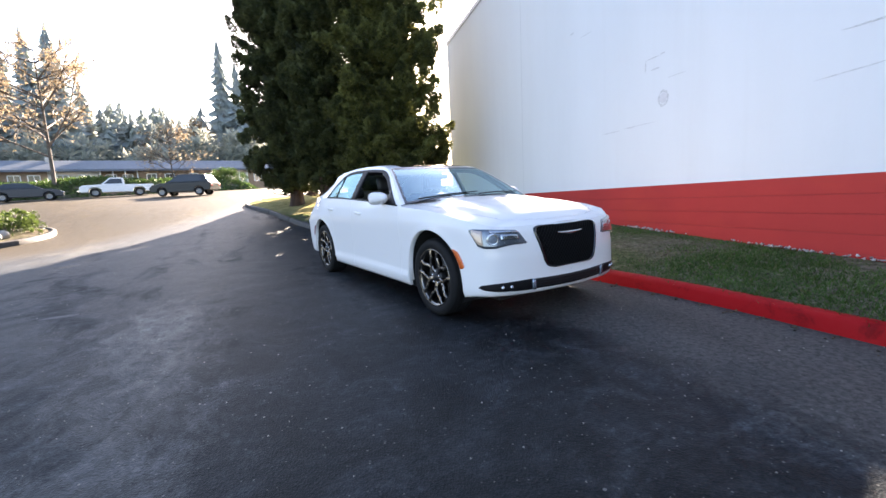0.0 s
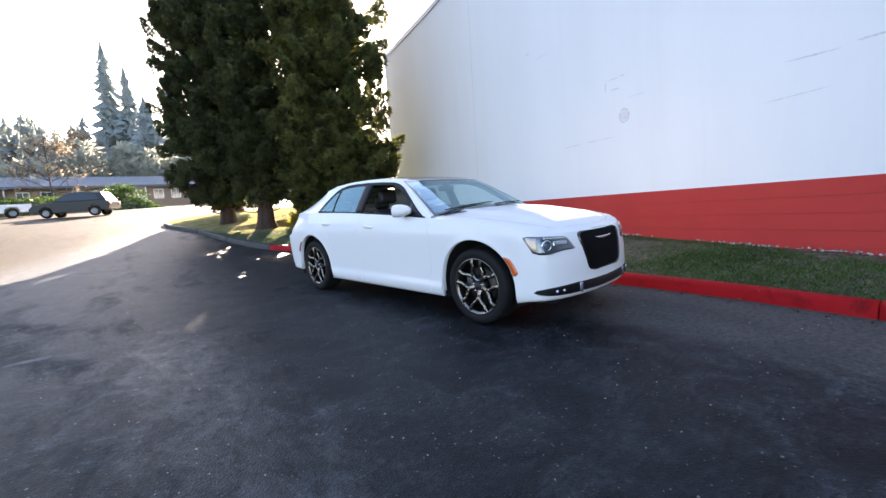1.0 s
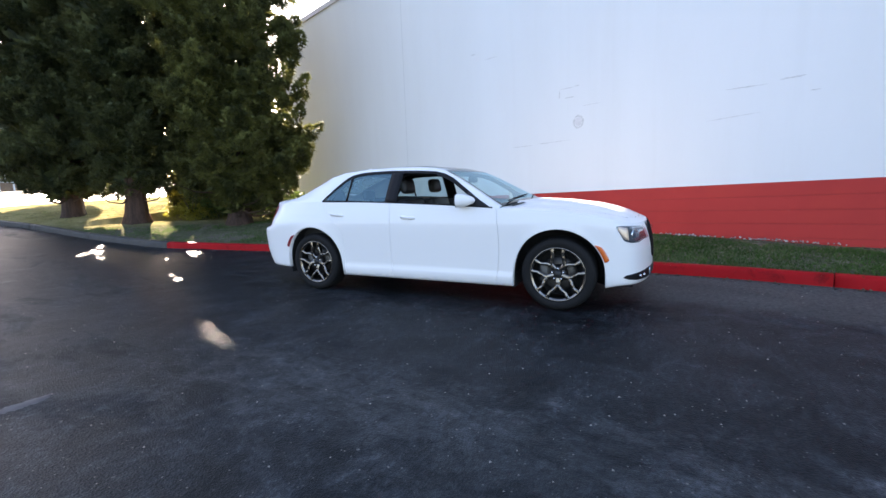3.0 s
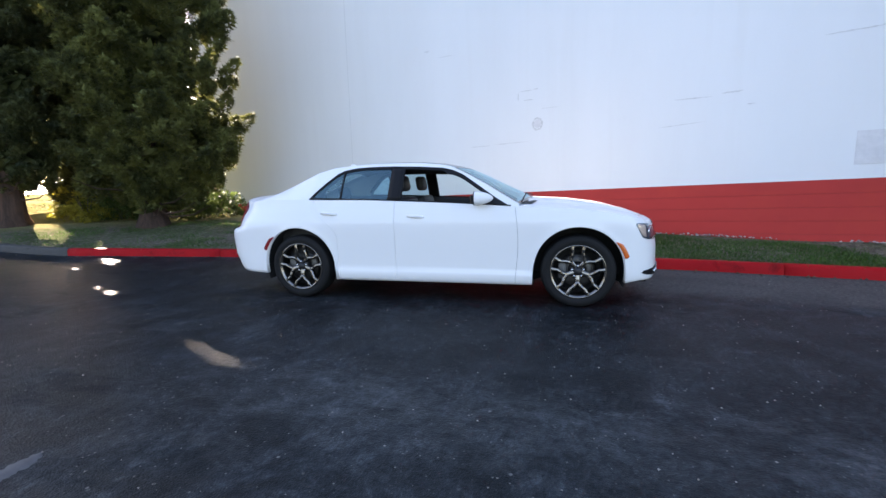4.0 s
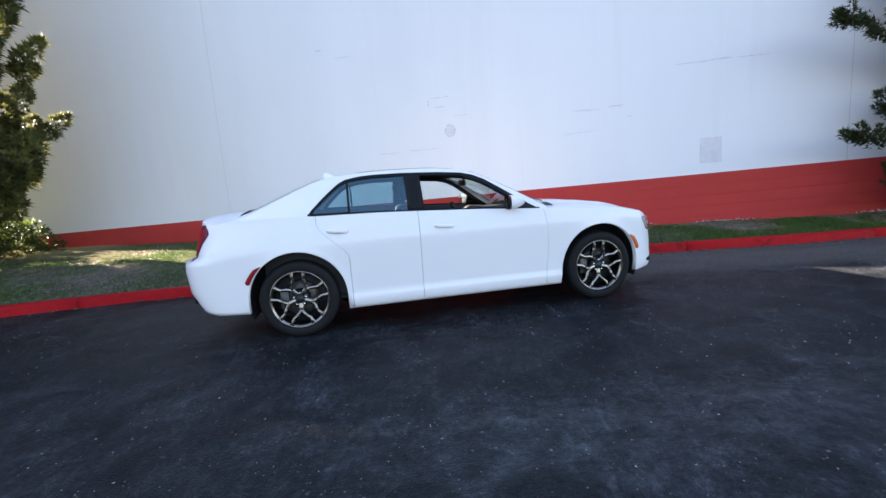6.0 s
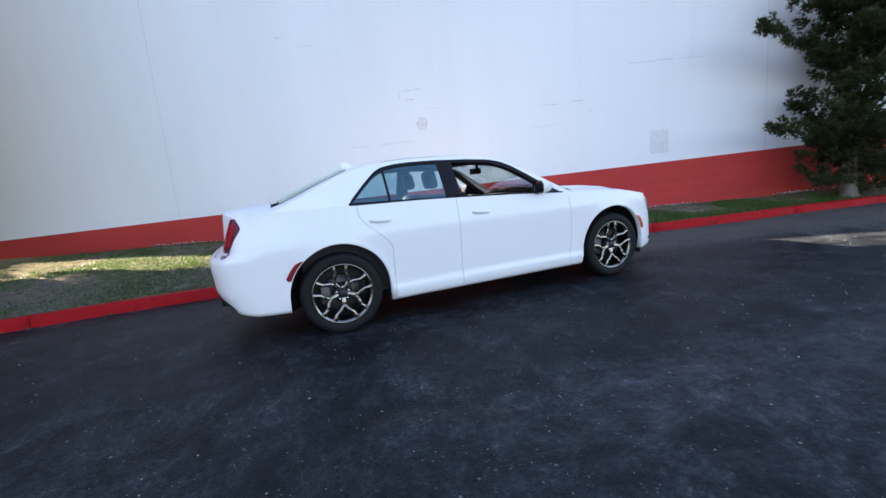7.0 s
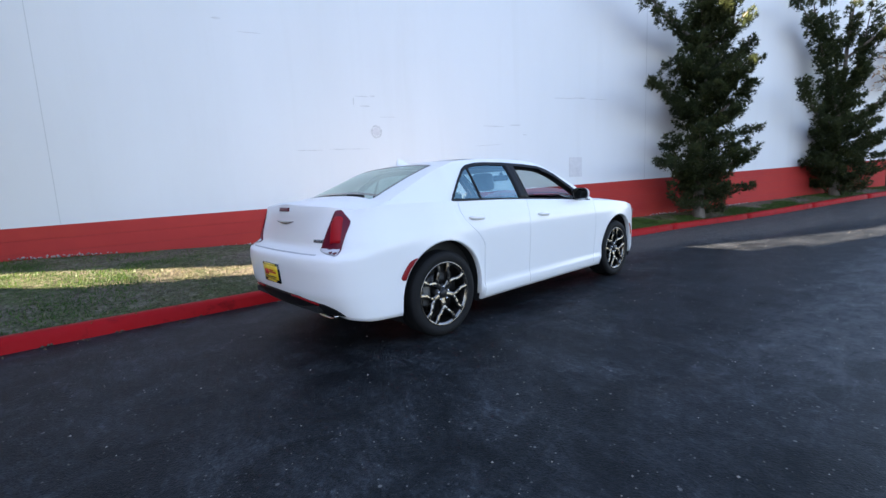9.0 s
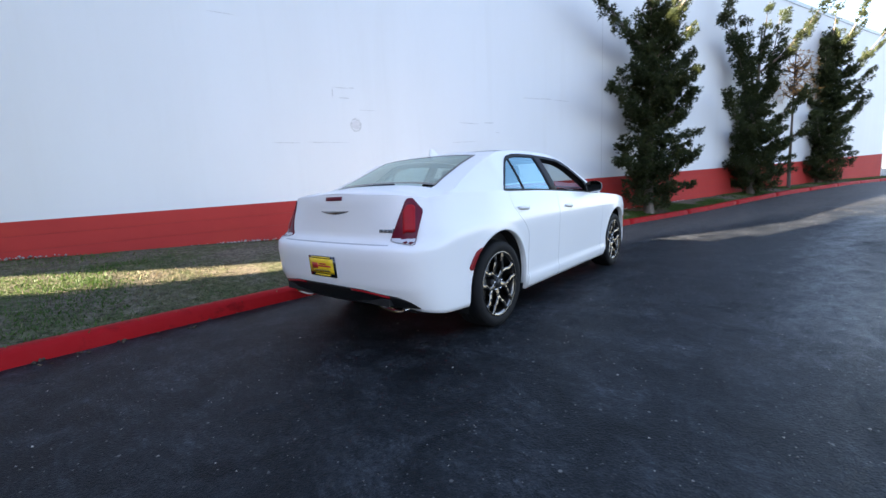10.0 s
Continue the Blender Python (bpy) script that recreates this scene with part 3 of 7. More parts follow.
TOP_Z = [1.150, 1.138, 1.125, 1.108, 1.132, 1.130, 1.110, 1.092, 1.062, 1.022, 1.006, 0.988, 0.955, 0.905, 0.862, 0.848, 0.845]


def ztop(x):
    return float(np.interp(x, TOP_X, TOP_Z))


def zlow(x):
    z = float(np.interp(x, [-1.07, -0.98, -0.86, -0.70, -0.42, 0.45, 2.6, 3.45, 3.62, 3.9], [0.35, 0.35, 0.325, 0.295, 0.28, 0.226, 0.222, 0.25, 0.282, 0.285]))
    for ax in (AXLE_R, AXLE_F):
        d = abs(x - ax)
        if d < ARCH:
            z = max(z, HUB_Z + 0.008 + math.sqrt(ARCH * ARCH - d * d))
    return z


def section_out(z, nx, sill=True):
    """How far the skin stands out from the plan at height z; nx: +1 nose, -1 tail, 0 flank."""
    side = float(np.interp(z, [0.20, 0.26, 0.30, 0.335, 0.36, 0.55, 0.80, 0.855, 0.880, 0.98, 1.13], [-0.035, -0.008, -0.001, 0.001, -0.014, -0.003, 0.012, 0.0125, 0.011, -0.006, -0.045] if sill else [-0.03, -0.014, -0.010, -0.008, -0.006, 0.000, 0.012, 0.0125, 0.011, -0.006, -0.045]))
    nose = float(np.interp(z, [0.24, 0.285, 0.33, 0.45, 0.60, 0.70, 0.80, 0.85, 0.9], [-0.05, -0.008, 0.01, 0.005, 0.0, -0.015, -0.04, -0.07, -0.13]))
    tail = float(np.interp(z, [0.27, 0.33, 0.40, 0.50, 0.70, 0.765, 0.79, 1.10, 1.15], [-0.15, -0.105, -0.055, -0.012, 0.006, 0.0, -0.01, -0.01, -0.022]))
    end = nose if nx > 0 else tail
    w = min(1.0, abs(nx) * 1.15) ** 1.4
    return side * (1 - w) + end * w


def build_plan():
    """Stations along the half outline, closer at the arches and seams."""
    line = smooth_line(PLAN, 0.012)
    tang = np.gradient(line, axis=0)
    tang /= np.linalg.norm(tang, axis=1)[:, None]
    norm = np.stack([-tang[:, 1], tang[:, 0]], 1)
    s = np.r_[0, np.cumsum(np.linalg.norm(np.diff(line, axis=0), axis=1))]
    side = np.arange(len(line))
    mid = (line[:, 1] > 0.86)
    xs = []
    for ax in (AXLE_R, AXLE_F):
        xs += [ax + ARCH * math.cos(a) for a in np.linspace(0, math.pi, 25)]
        xs += [ax + side_of * (ARCH + more) for side_of in (-1, 1) for more in (0.003, 0.014, 0.028, 0.042)]
    xs += [0.487, 1.165, 2.44]
    at_x = lambda x: float(np.interp(x, line[mid][:, 0], s[mid]))
    ends = [v for v in np.arange(0, s[-1], 0.045) if all(abs(np.interp(v, s, line[:, 0]) - ax) > ARCH + 0.01 or np.interp(v, s, line[:, 1]) < 0.85 for ax in (AXLE_R, AXLE_F))]
    st = sorted(set(round(v, 4) for v in ends + [at_x(x) for x in xs] + [0.0, s[-1]]))
    keep = [st[0]]
    for v in st[1:]:
        if v - keep[-1] > 0.0025:
            keep.append(v)
    keep[-1] = s[-1]
    f = lambda col: np.interp(keep, s, col)
    return np.stack([f(line[:, 0]), f(line[:, 1]), f(norm[:, 0]), f(norm[:, 1])], 1)


STATIONS = build_plan()
ROWS_V = np.r_[np.linspace(0, 1, 30)]


def skin_point(k, v):
    x, y, nx, ny = STATIONS[k]
    lo, hi = zlow(x), ztop(x)
    z = lo + (hi - lo) * v
    # ease the rows from the arch to the full height of the door
    past = x - AXLE_R - ARCH
    if v > 0 and 0 <= past < 0.057 and y > 0.8:
        ease = HUB_Z + 0.008 + (lo - HUB_Z - 0.008) * past / 0.057
        z = ease + (hi - ease) * v
    o = section_out(z, nx, 0.40 < x < 2.66)
    # flared lips round the wheels
    for ax in (AXLE_R, AXLE_F):
        d = math.hypot(x - ax, z - HUB_Z)
        o += 0.008 * math.exp(-((d - ARCH) / 0.05) ** 2) * (1 if z > 0.3 and abs(nx) < 0.5 else 0)
        # full haunches over the wheels
        o += 0.006 * math.exp(-((x - ax) / 0.5) ** 2) * math.exp(-((z - 0.82) / 0.12) ** 2) * (1 - abs(nx))
    px, py = x + nx * o, max(0.0, y + ny * o)
    if abs(nx) < 0.6 and y > 0.5:
        up = min(1.0, max(0.0, (z - 0.70) / 0.36))
        up = up * up * (3 - 2 * up)
        px -= 0.27 * up * math.exp(-((x - 0.487) / 0.24) ** 2)
        px += 0.03 * math.sin(math.pi * min(1, max(0, (z - 0.3) / 0.72))) * math.exp(-((x - 2.44) / 0.2) ** 2)
    # the boot stands back above the bumper ledge and draws in towards its corners
    if x < 0.0:
        up = min(1.0, max(0.0, (z - 0.785) / 0.04))
        up = up * up * (3 - 2 * up)
        aft = min(1.0, max(0.0, (-x - 0.55) / 0.3))
        out = min(1.0, max(0.0, (y - 0.3) / 0.45))
        px += up * aft * (0.135 - 0.045 * out + 0.055 * out * min(1.0, max(0.0, (z - 0.82) / 0.28)))
        py = max(0.0, py - draw_in(x, z) * min(1.0, y / 0.6))
    return Vector((px, py, z))


def draw_in(x, z):
    """How far the rear shoulders lean inward."""
    u = min(1.0, max(0.0, (z - 0.80) / 0.30))
    a = min(1.0, max(0.0, (-x - 0.1) / 0.75))
    return 0.10 * u * u * (3 - 2 * u) * a


def yside(x, z):
    """The greenhouse flank: half width at height z above the belt."""
    zt = ztop(x)
    d = max(0.0, z - zt)
    k = int(np.argmin(np.abs(STATIONS[:, 0] - x) + 10 * (STATIONS[:, 1] < 0.6)))
    y0 = STATIONS[k][1] + section_out(zt, 0) - draw_in(x, zt)
    lean = 0.50 + 0.30 * d
    if x < 0.2:
        lean += 0.9 * min(1.0, (0.2 - x) / 0.6)
    return y0 - lean * d - 0.012


ROOF_X = [-0.50, -0.40, -0.22, -0.01, 0.18, 0.38, 0.73, 1.1, 1.39, 1.62, 1.76, 1.95, 2.2, 2.48]
ROOF_EDGE = [1.140, 1.165, 1.240, 1.333, 1.415, 1.472, 1.501, 1.506, 1.498, 1.474, 1.442, 1.350, 1.205, 1.035]
ROOF_MID_X = [-0.50, -0.40, -0.22, -0.01, 0.22, 0.42, 0.75, 1.1, 1.41, 1.66, 1.83, 2.04, 2.30, 2.60]
ROOF_MID_Z = [1.192, 1.222, 1.300, 1.388, 1.466, 1.500, 1.520, 1.524, 1.514, 1.486, 1.446, 1.352, 1.222, 1.080]
DLO_X = [0.155, 0.18, 0.32, 0.44, 0.515, 0.66, 0.81, 1.085, 1.417, 1.656, 1.775, 1.892, 2.066, 2.24, 2.38]
DLO_Z = [1.132, 1.168, 1.300, 1.400, 1.436, 1.460, 1.467, 1.466, 1.452, 1.432, 1.404, 1.350, 1.232, 1.110, 1.026]


def zedge(x):
    return float(np.interp(x, ROOF_X, ROOF_EDGE))


def zdlo(x):
    return float(np.interp(x, DLO_X, DLO_Z))


def over_point(xe, s):
    """A point of the roof, screens and pillars' upper skin: xe station at the edge, s from -1 (right) to 1 (left)."""
    mx, mz = float(np.interp(xe, ROOF_X, ROOF_MID_X)), float(np.interp(xe, ROOF_X, ROOF_MID_Z))
    ez = zedge(xe)
    ey = yside(xe, ez)
    q = abs(s) ** 2.6
    return Vector((mx + (xe - mx) * s * s, ey * s, mz + (ez - mz) * q))


def mirror_bm(bm):
    """Adds the mirrored other side."""
    geo = bmesh.ops.duplicate(bm, geom=bm.verts[:] + bm.edges[:] + bm.faces[:])["geom"]
    for v in (g for g in geo if isinstance(g, bmesh.types.BMVert)):
        v.co.y *= -1
    bmesh.ops.reverse_faces(bm, faces=[g for g in geo if isinstance(g, bmesh.types.BMFace)])
    return bm


def finish(bm, weld=0.0006):
    bmesh.ops.remove_doubles(bm, verts=bm.verts, dist=weld)
    bmesh.ops.recalc_face_normals(bm, faces=bm.faces)
    return bm


def strip_panel(k0, k1, sign, gap0, gap1):
    """The flank between two stations, with its folded lower lip and a thin gap at each seam."""
    bm = bmesh.new()
    rows = []
    for k in range(k0, k1 + 1):
        sh = gap0 if k == k0 else (-gap1 if k == k1 else 0.0)
        col = []
        p0 = skin_point(k, 0.0)
        nx, ny = STATIONS[k][2:]
        col.append(Vector((p0.x - nx * 0.05 + sh, max(0, p0.y - ny * 0.05), p0.z + 0.004)))
        for v in ROWS_V:
            p = skin_point(k, v)
            p.x += sh
            col.append(p)
        # turned-in edges at the seam
        rows.append([Vector((p.x, p.y * sign, p.z)) for p in col])
    grid_faces(bm, rows)
    for on, edge in ((gap0, rows[0]), (gap1, rows[-1])):
        if on:
            lip = [[Vector((p.x, p.y - sign * 0.02, p.z)) for p in edge], edge]
            grid_faces(bm, lip if edge is rows[0] else lip[::-1])
    return bm


def kx(x, lo=0.8):
    return int(np.argmin(np.abs(STATIONS[:, 0] - x) + 10 * (STATIONS[:, 1] < lo)))


def deck_rows(k0, k1, crown, n=17):
    """Rows across the car over stations: bonnet or boot lid."""
    rows = []
    for k in range(k0, k1 + 1):
        e = skin_point(k, 1.0)
        rows.append([Vector((e.x, e.y * s, crown(e.x, e.y, e.z, s))) for s in np.linspace(-1, 1, n)])
    return rows


def bonnet_z(x, y, z, s):
    mid = float(np.interp(x, [2.45, 2.6, 3.0, 3.34, 3.6, 3.74, 3.80, 3.90], [1.092, 1.084, 1.056, 1.006, 0.940, 0.886, 0.858, 0.844]))
    r = abs(s)
    z2 = z + (mid - z) * (1 - r ** 2.4)
    # two raised ridges that run along the bonnet
    fade = min(1, max(0, (3.75 - x) / 0.3))
    return z2 + fade * (0.012 * math.exp(-((abs(y * s) - 0.46) / 0.05) ** 2) - 0.008 * math.exp(-((abs(y * s) - 0.60) / 0.08) ** 2))


def boot_z(x, y, z, s):
    mid = float(np.interp(x, [-0.94, -0.9, -0.75, -0.6, -0.4], [1.155, 1.166, 1.184, 1.196, 1.22]))
    return z + (mid - z) * (1 - abs(s) ** 3)


def over_patch(x0, x1, s0, s1, nx, ns, lift=0.0, thick=0.0, inset=None):
    bm = bmesh.new()
    rows = []
    for xe in np.linspace(x0, x1, nx):
        f = inset(xe) if inset else 1.0
        rows.append([over_point(xe, s * f) + Vector((0, 0, lift)) for s in np.linspace(s0, s1, ns)])
    grid_faces(bm, rows)
    if thick:
        grid_faces(bm, [[p - Vector((0, 0, thick)) for p in r] for r in rows])
    return bm


def flank_region(x0, x1, lo, hi, nx, nz, sign, lift=0.0, thick=0.0):
    """A patch of the greenhouse flank between two height curves."""
    bm = bmesh.new()
    rows = []
    for x in np.linspace(x0, x1, nx):
        a, b = lo(x), hi(x)
        rows.append([Vector((x, sign * (yside(x, z) + lift), z)) for z in np.linspace(a, max(b, a + 0.0005), nz)])
    grid_faces(bm, rows)
    if thick:
        back = [[Vector((p.x, p.y - sign * thick, p.z)) for p in r] for r in rows]
        grid_faces(bm, back)
        for edge in (0, -1):
            grid_faces(bm, [[r[edge] for r in rows], [r[edge] for r in back]])
        for edge in (0, -1):
            grid_faces(bm, [rows[edge], back[edge]])
    return bm


def wheel_parts(car, x, sign):
    """One wheel: tyre, rim with forked spokes, brake and nuts."""
    wheel = new("wheel")
    wheel.parent = car
    wheel.matrix_basis = pose(x, sign * 0.80, HUB_Z, 0, 0, 0 if sign > 0 else 180)
    # wheel space: +y outward
    R, w = 0.364, 0.1225
    bm = bmesh.new()
    prof = [(0.262, -w + 0.01), (0.275, -w), (0.315, -w - 0.006), (0.345, -w + 0.004), (0.360, -w + 0.03)]
    for k, h in enumerate(np.linspace(-w + 0.035, w - 0.035, 13)):
        prof.append((R if k % 3 else R - 0.007, h))
    prof += [(0.360, w - 0.03), (0.345, w - 0.004), (0.325, w + 0.004), (0.318, w + 0.0065), (0.300, w + 0.0065), (0.285, w + 0.002), (0.272, w - 0.002), (0.262, w - 0.012)]
    lathe(bm, prof, 72)
    tyre = part("tyre", finish(bm), TYRE, wheel)
    bm = bmesh.new()
    lathe(bm, [(0.258, w - 0.004), (0.268, w + 0.001), (0.270, w - 0.006), (0.258, w - 0.016), (0.248, w - 0.018), (0.246, w - 0.024)], 72)
    part("rim", finish(bm), HYPER, wheel, "polished smoky alloy rim")
    bm = bmesh.new()
    lathe(bm, [(0.246, w - 0.024), (0.236, w - 0.05), (0.232, -w + 0.03), (0.262, -w + 0.012)], 72)
    part("rim_barrel", finish(bm), BARREL, wheel, "dark inner barrel")
    # forked spokes
    bm = bmesh.new()

    def bar(r0, a0, r1, a1, w0, w1, d0, d1):
        p0 = Vector((r0 * math.cos(a0), 0, r0 * math.sin(a0)))
        p1 = Vector((r1 * math.cos(a1), 0, r1 * math.sin(a1)))
        t = (p1 - p0).normalized()
        n = Vector((-t.z, 0, t.x))
        rows = []
        for p, ww, d in ((p0, w0, d0), (p0.lerp(p1, 0.5), (w0 + w1) / 2 * 0.92, (d0 + d1) / 2 + 0.003), (p1, w1, d1)):
            rows.append([p + n * (ww * u) + Vector((0, d + v, 0)) for u, v in ((-1.0, -0.045), (-0.95, -0.006), (-0.62, 0.0), (0.0, 0.0025), (0.62, 0.0), (0.95, -0.006), (1.0, -0.045))])
        vs = grid_faces(bm, rows)
        bm.faces.new(vs[0])
        bm.faces.new(vs[-1][::-1])

    for k in range(5):
        a = math.radians(-90 + 72 * k)
        bar(0.040, a, 0.120, a, 0.027, 0.025, w - 0.032, w - 0.022)
        for sg in (-1, 1):
            bar(0.108, a - sg * 0.02, 0.152, a + sg * 0.21, 0.0185, 0.0175, w - 0.022, w - 0.016)
            bar(0.147, a + sg * 0.19, 0.196, a + sg * 0.385, 0.0175, 0.0165, w - 0.016, w - 0.010)
            bar(0.190, a + sg * 0.385, 0.260, a + sg * 0.40, 0.0165, 0.0225, w - 0.010, w - 0.008)
    bmesh.ops.recalc_face_normals(bm, faces=bm.faces)
    part("spokes", bm, HYPER, wheel, "forked smoky polished alloy spokes", False)
    bm = bmesh.new()
    lathe(bm, [(0.0005, w - 0.016), (0.030, w - 0.017), (0.034, w - 0.022), (0.036, w - 0.03), (0.072, w - 0.036), (0.08, w - 0.05), (0.082, w - 0.09)], 40)
    part("hub_cap", finish(bm), POCKET, wheel, "dark hub cap")
    for k in range(5):
        a = math.radians(-54 + 72 * k)
        bm = bmesh.new()
        c = Vector((0.057 * math.cos(a), 0, 0.057 * math.sin(a)))
        lathe(bm, [(0.0005, w - 0.02), (0.008, w - 0.021), (0.0105, w - 0.025), (0.0105, w - 0.045)], 6)
        bmesh.ops.translate(bm, verts=bm.verts, vec=c)
        part("wheel_nut", finish(bm), CHROME, wheel)
    bm = bmesh.new()
    lathe(bm, [(0.09, w - 0.10), (0.172, w - 0.10), (0.172, w - 0.128), (0.09, w - 0.128)], 48)
    for ring in (0.11, 0.13, 0.15):
        lathe(bm, [(ring - 0.002, w - 0.0995), (ring + 0.002, w - 0.0985), (ring + 0.004, w - 0.0995)], 48)
    part("brake_disc", finish(bm, 0.0002), DISC, wheel)
    bm = bmesh.new()
    box(bm, 0.1, 0.185, w - 0.14, w - 0.075, -0.085, 0.085, 0.012)
    part("brake_caliper", bm, plain("caliper grey", (0.12, 0.12, 0.12), 0.5, 0.5), wheel)
    bm = bmesh.new()
    lathe(bm, [(0.002, w - 0.15), (0.235, w - 0.15)], 40)
    part("wheel_backing", bm, SHELL_BLACK, wheel)
    return wheel


def outline_patch(bvh, cast, us, lo, hi, nv, lift, depth=0.012):
    """A thin shell laid on the body: cast(u, v) gives a ray's start and way, lo/hi the outline over u."""
    bm = bmesh.new()
    rows, back = [], []
    for u in us:
        a, b = lo(u), hi(u)
        row, brow = [], []
        for v in np.linspace(a, b, nv):
            o, d = cast(u, v)
            hit = bvh.ray_cast(Vector(o), Vector(d).normalized())
            if hit[0] is None:
                hit = bvh.find_nearest(Vector(o) + Vector(d).normalized() * 1.0)
            p, d = hit[0], Vector(d).normalized()
            row.append(p - d * lift)
            brow.append(p + d * depth)
        rows.append(row)
        back.append(brow)
    grid_faces(bm, rows)
    n = len(rows[0]) - 1
    grid_faces(bm, [[r[0] for r in rows], [r[0] for r in back]])
    grid_faces(bm, [[r[n] for r in rows], [r[n] for r in back]])
    grid_faces(bm, [rows[0], back[0]])
    grid_faces(bm, [rows[-1], back[-1]])
    return finish(bm, 0.0001)


def curve_of(pts):
    return lambda u: float(np.interp(u, [p[0] for p in pts], [p[1] for p in pts]))


def build_car():
    car = thing("sedan_car", "white four-door saloon with smoky alloy wheels beside the red kerb", "car", m=CAR_POSE)
    n = len(STATIONS) - 1
    k_r, k_b, k_f = kx(0.487), kx(1.165), kx(2.44)
    k_cowl, k_boot = kx(2.46), kx(-0.48)
    gap = 0.0018
    skin = bmesh.new()
    for sign, side in ((-1, "right"), (1, "left")):
        for nm, a, b, g0, g1, lab in (("rear_quarter_panel", 0, k_r, 0, gap, ""), ("rear_door", k_r, k_b, gap, gap, "white rear passenger door"), ("front_door", k_b, k_f, gap, gap, "white front door with its window lowered"), ("front_wing", k_f, n, gap, 0, "")):
            bm = strip_panel(a, b, sign, g0, g1)
            if sign > 0:
                bmesh.ops.reverse_faces(bm, faces=bm.faces)
            tmp = bpy.data.meshes.new("t")
            bm.to_mesh(tmp)
            skin.from_mesh(tmp)
            bpy.data.meshes.remove(tmp)
            p = part(nm, bm, PAINT, car, lab)
            if nm.endswith("door"):
                x0 = 0.30 if nm[0] == "r" else 1.30
                hz = 0.970 if nm[0] == "r" else 0.932
                hb = bmesh.new()
                y = 0.9385 if nm[0] == "r" else 0.94
                rows = []
                for t in np.linspace(-1, 1, 15):
                    r = 0.017 * (1 - abs(t) ** 4) ** 0.5 + 0.001
                    bow = 0.026 * (1 - t ** 4)
                    rows.append([Vector((x0 + 0.105 + 0.105 * t, sign * (y - 0.012 + bow + 0.5 * r * math.cos(q)), hz - 0.008 * t + r * math.sin(q))) for q in np.linspace(0, 2 * math.pi, 12, endpoint=False)])
                grid_faces(hb, rows, True)
                part("door_handle", finish(hb), PAINT, p, "white pull handle")
                cup = bmesh.new()
                rows = [[Vector((x0 + 0.105 + 0.07 * math.cos(q) * f, sign * (y - 0.004 - 0.0 * f), hz - 0.001 + 0.022 * math.sin(q) * f)) for q in np.linspace(0, 2 * math.pi, 20, endpoint=False)] for f in (0.02, 0.6, 1.0)]
                grid_faces(cup, rows, True)
                part("handle_recess", finish(cup), PAINT, p)
    bvh = BVHTree.FromBMesh(skin)
    # bonnet and boot lid
    bm = bmesh.new()
    rows = deck_rows(k_cowl, n, bonnet_z, 25)
    grid_faces(bm, rows)
    part("bonnet", finish(bm), PAINT, car, "white bonnet with two raised ridges")
    bm = bmesh.new()
    grid_faces(bm, deck_rows(0, k_boot, boot_z, 25))
    part("boot_lid", finish(bm), PAINT, car)
    # shut lines of the bonnet, a thin dark line across and along
    for sign in (-1, 1):
        bm = bmesh.new()
        pts = []
        for x in np.linspace(2.55, 3.62, 24):
            k = kx(x, 0.6)
            e = skin_point(k, 1.0)
            s = float(np.interp(x, [2.5, 3.3, 3.65], [0.86, 0.86, 0.72]))
            pts.append(Vector((e.x, sign * e.y * s, bonnet_z(e.x, e.y, e.z, s) + 0.0012)))
        for k in range(16):
            y = 0.72 * STATIONS[kx(3.62, 0.6)][1] * (1 - (k + 1) / 16)
            xx = 3.62 + 0.135 * (1 - (y / 0.63) ** 2) ** 0.8 if y < 0.63 else 3.62
            # front shut line sits just behind the grille
            best = min(range(n + 1), key=lambda q: abs(skin_point(q, 1.0).x - xx) + (10 if STATIONS[q][1] > 0.9 and xx > 3.6 else 0))
            e = skin_point(best, 1.0)
            pts.append(Vector((e.x, sign * y, bonnet_z(e.x, e.y, e.z, min(1, y / max(e.y, 0.01))) + 0.0012)))
        rows = [[p + Vector((0, -0.0025, 0)), p + Vector((0.001, 0.0025, 0))] if q < 24 else [p + Vector((-0.002, 0, 0)), p + Vector((0.002, 0, 0))] for q, p in enumerate(pts)]
        grid_faces(bm, rows)
        part("bonnet_gap", bm, plain("shut line grey", (0.12, 0.12, 0.125), 0.7), car)
    # roof, pillars, screens
    rear_in = lambda xe: float(np.interp(xe, [-0.5, 0.2], [0.76, 0.80]))
    scr_in = lambda xe: 0.955
    bm = over_patch(0.195, 1.765, -1, 1, 34, 25)
    part("roof", finish(bm), PAINT, car, "white roof panel")
    for sg in (-1, 1):
        bm = bmesh.new()
        for f, a, b in ((rear_in, -0.5, 0.195), (scr_in, 1.765, 2.48)):
            rows = [[over_point(xe, sg * s) for s in np.linspace(f(xe), 1, 5)] for xe in np.linspace(a, b, 20)]
            grid_faces(bm, rows)
        lo = lambda x: ztop(x) - 0.012 if x < 0.155 else (zdlo(x) if x < 2.38 else ztop(x) - 0.012)
        xs = np.r_[np.linspace(-0.5, 0.155, 20), np.linspace(0.1551, 2.379, 60), np.linspace(2.38, 2.48, 4)]
        rows = []
        for x in xs:
            a, b = lo(x), zedge(x)
            rows.append([Vector((x, sg * yside(x, z), z)) for z in np.linspace(min(a, b - 0.001), b, 6)])
        grid_faces(bm, rows)
        part("roof_side", finish(bm), PAINT, car, "white roof rail and rear pillar")
    part("windscreen", finish(over_patch(1.765, 2.48, -0.957, 0.957, 18, 25, 0.003)), GLASS_CLEAR, car, "clear windscreen reflecting the sky").visible_shadow = False
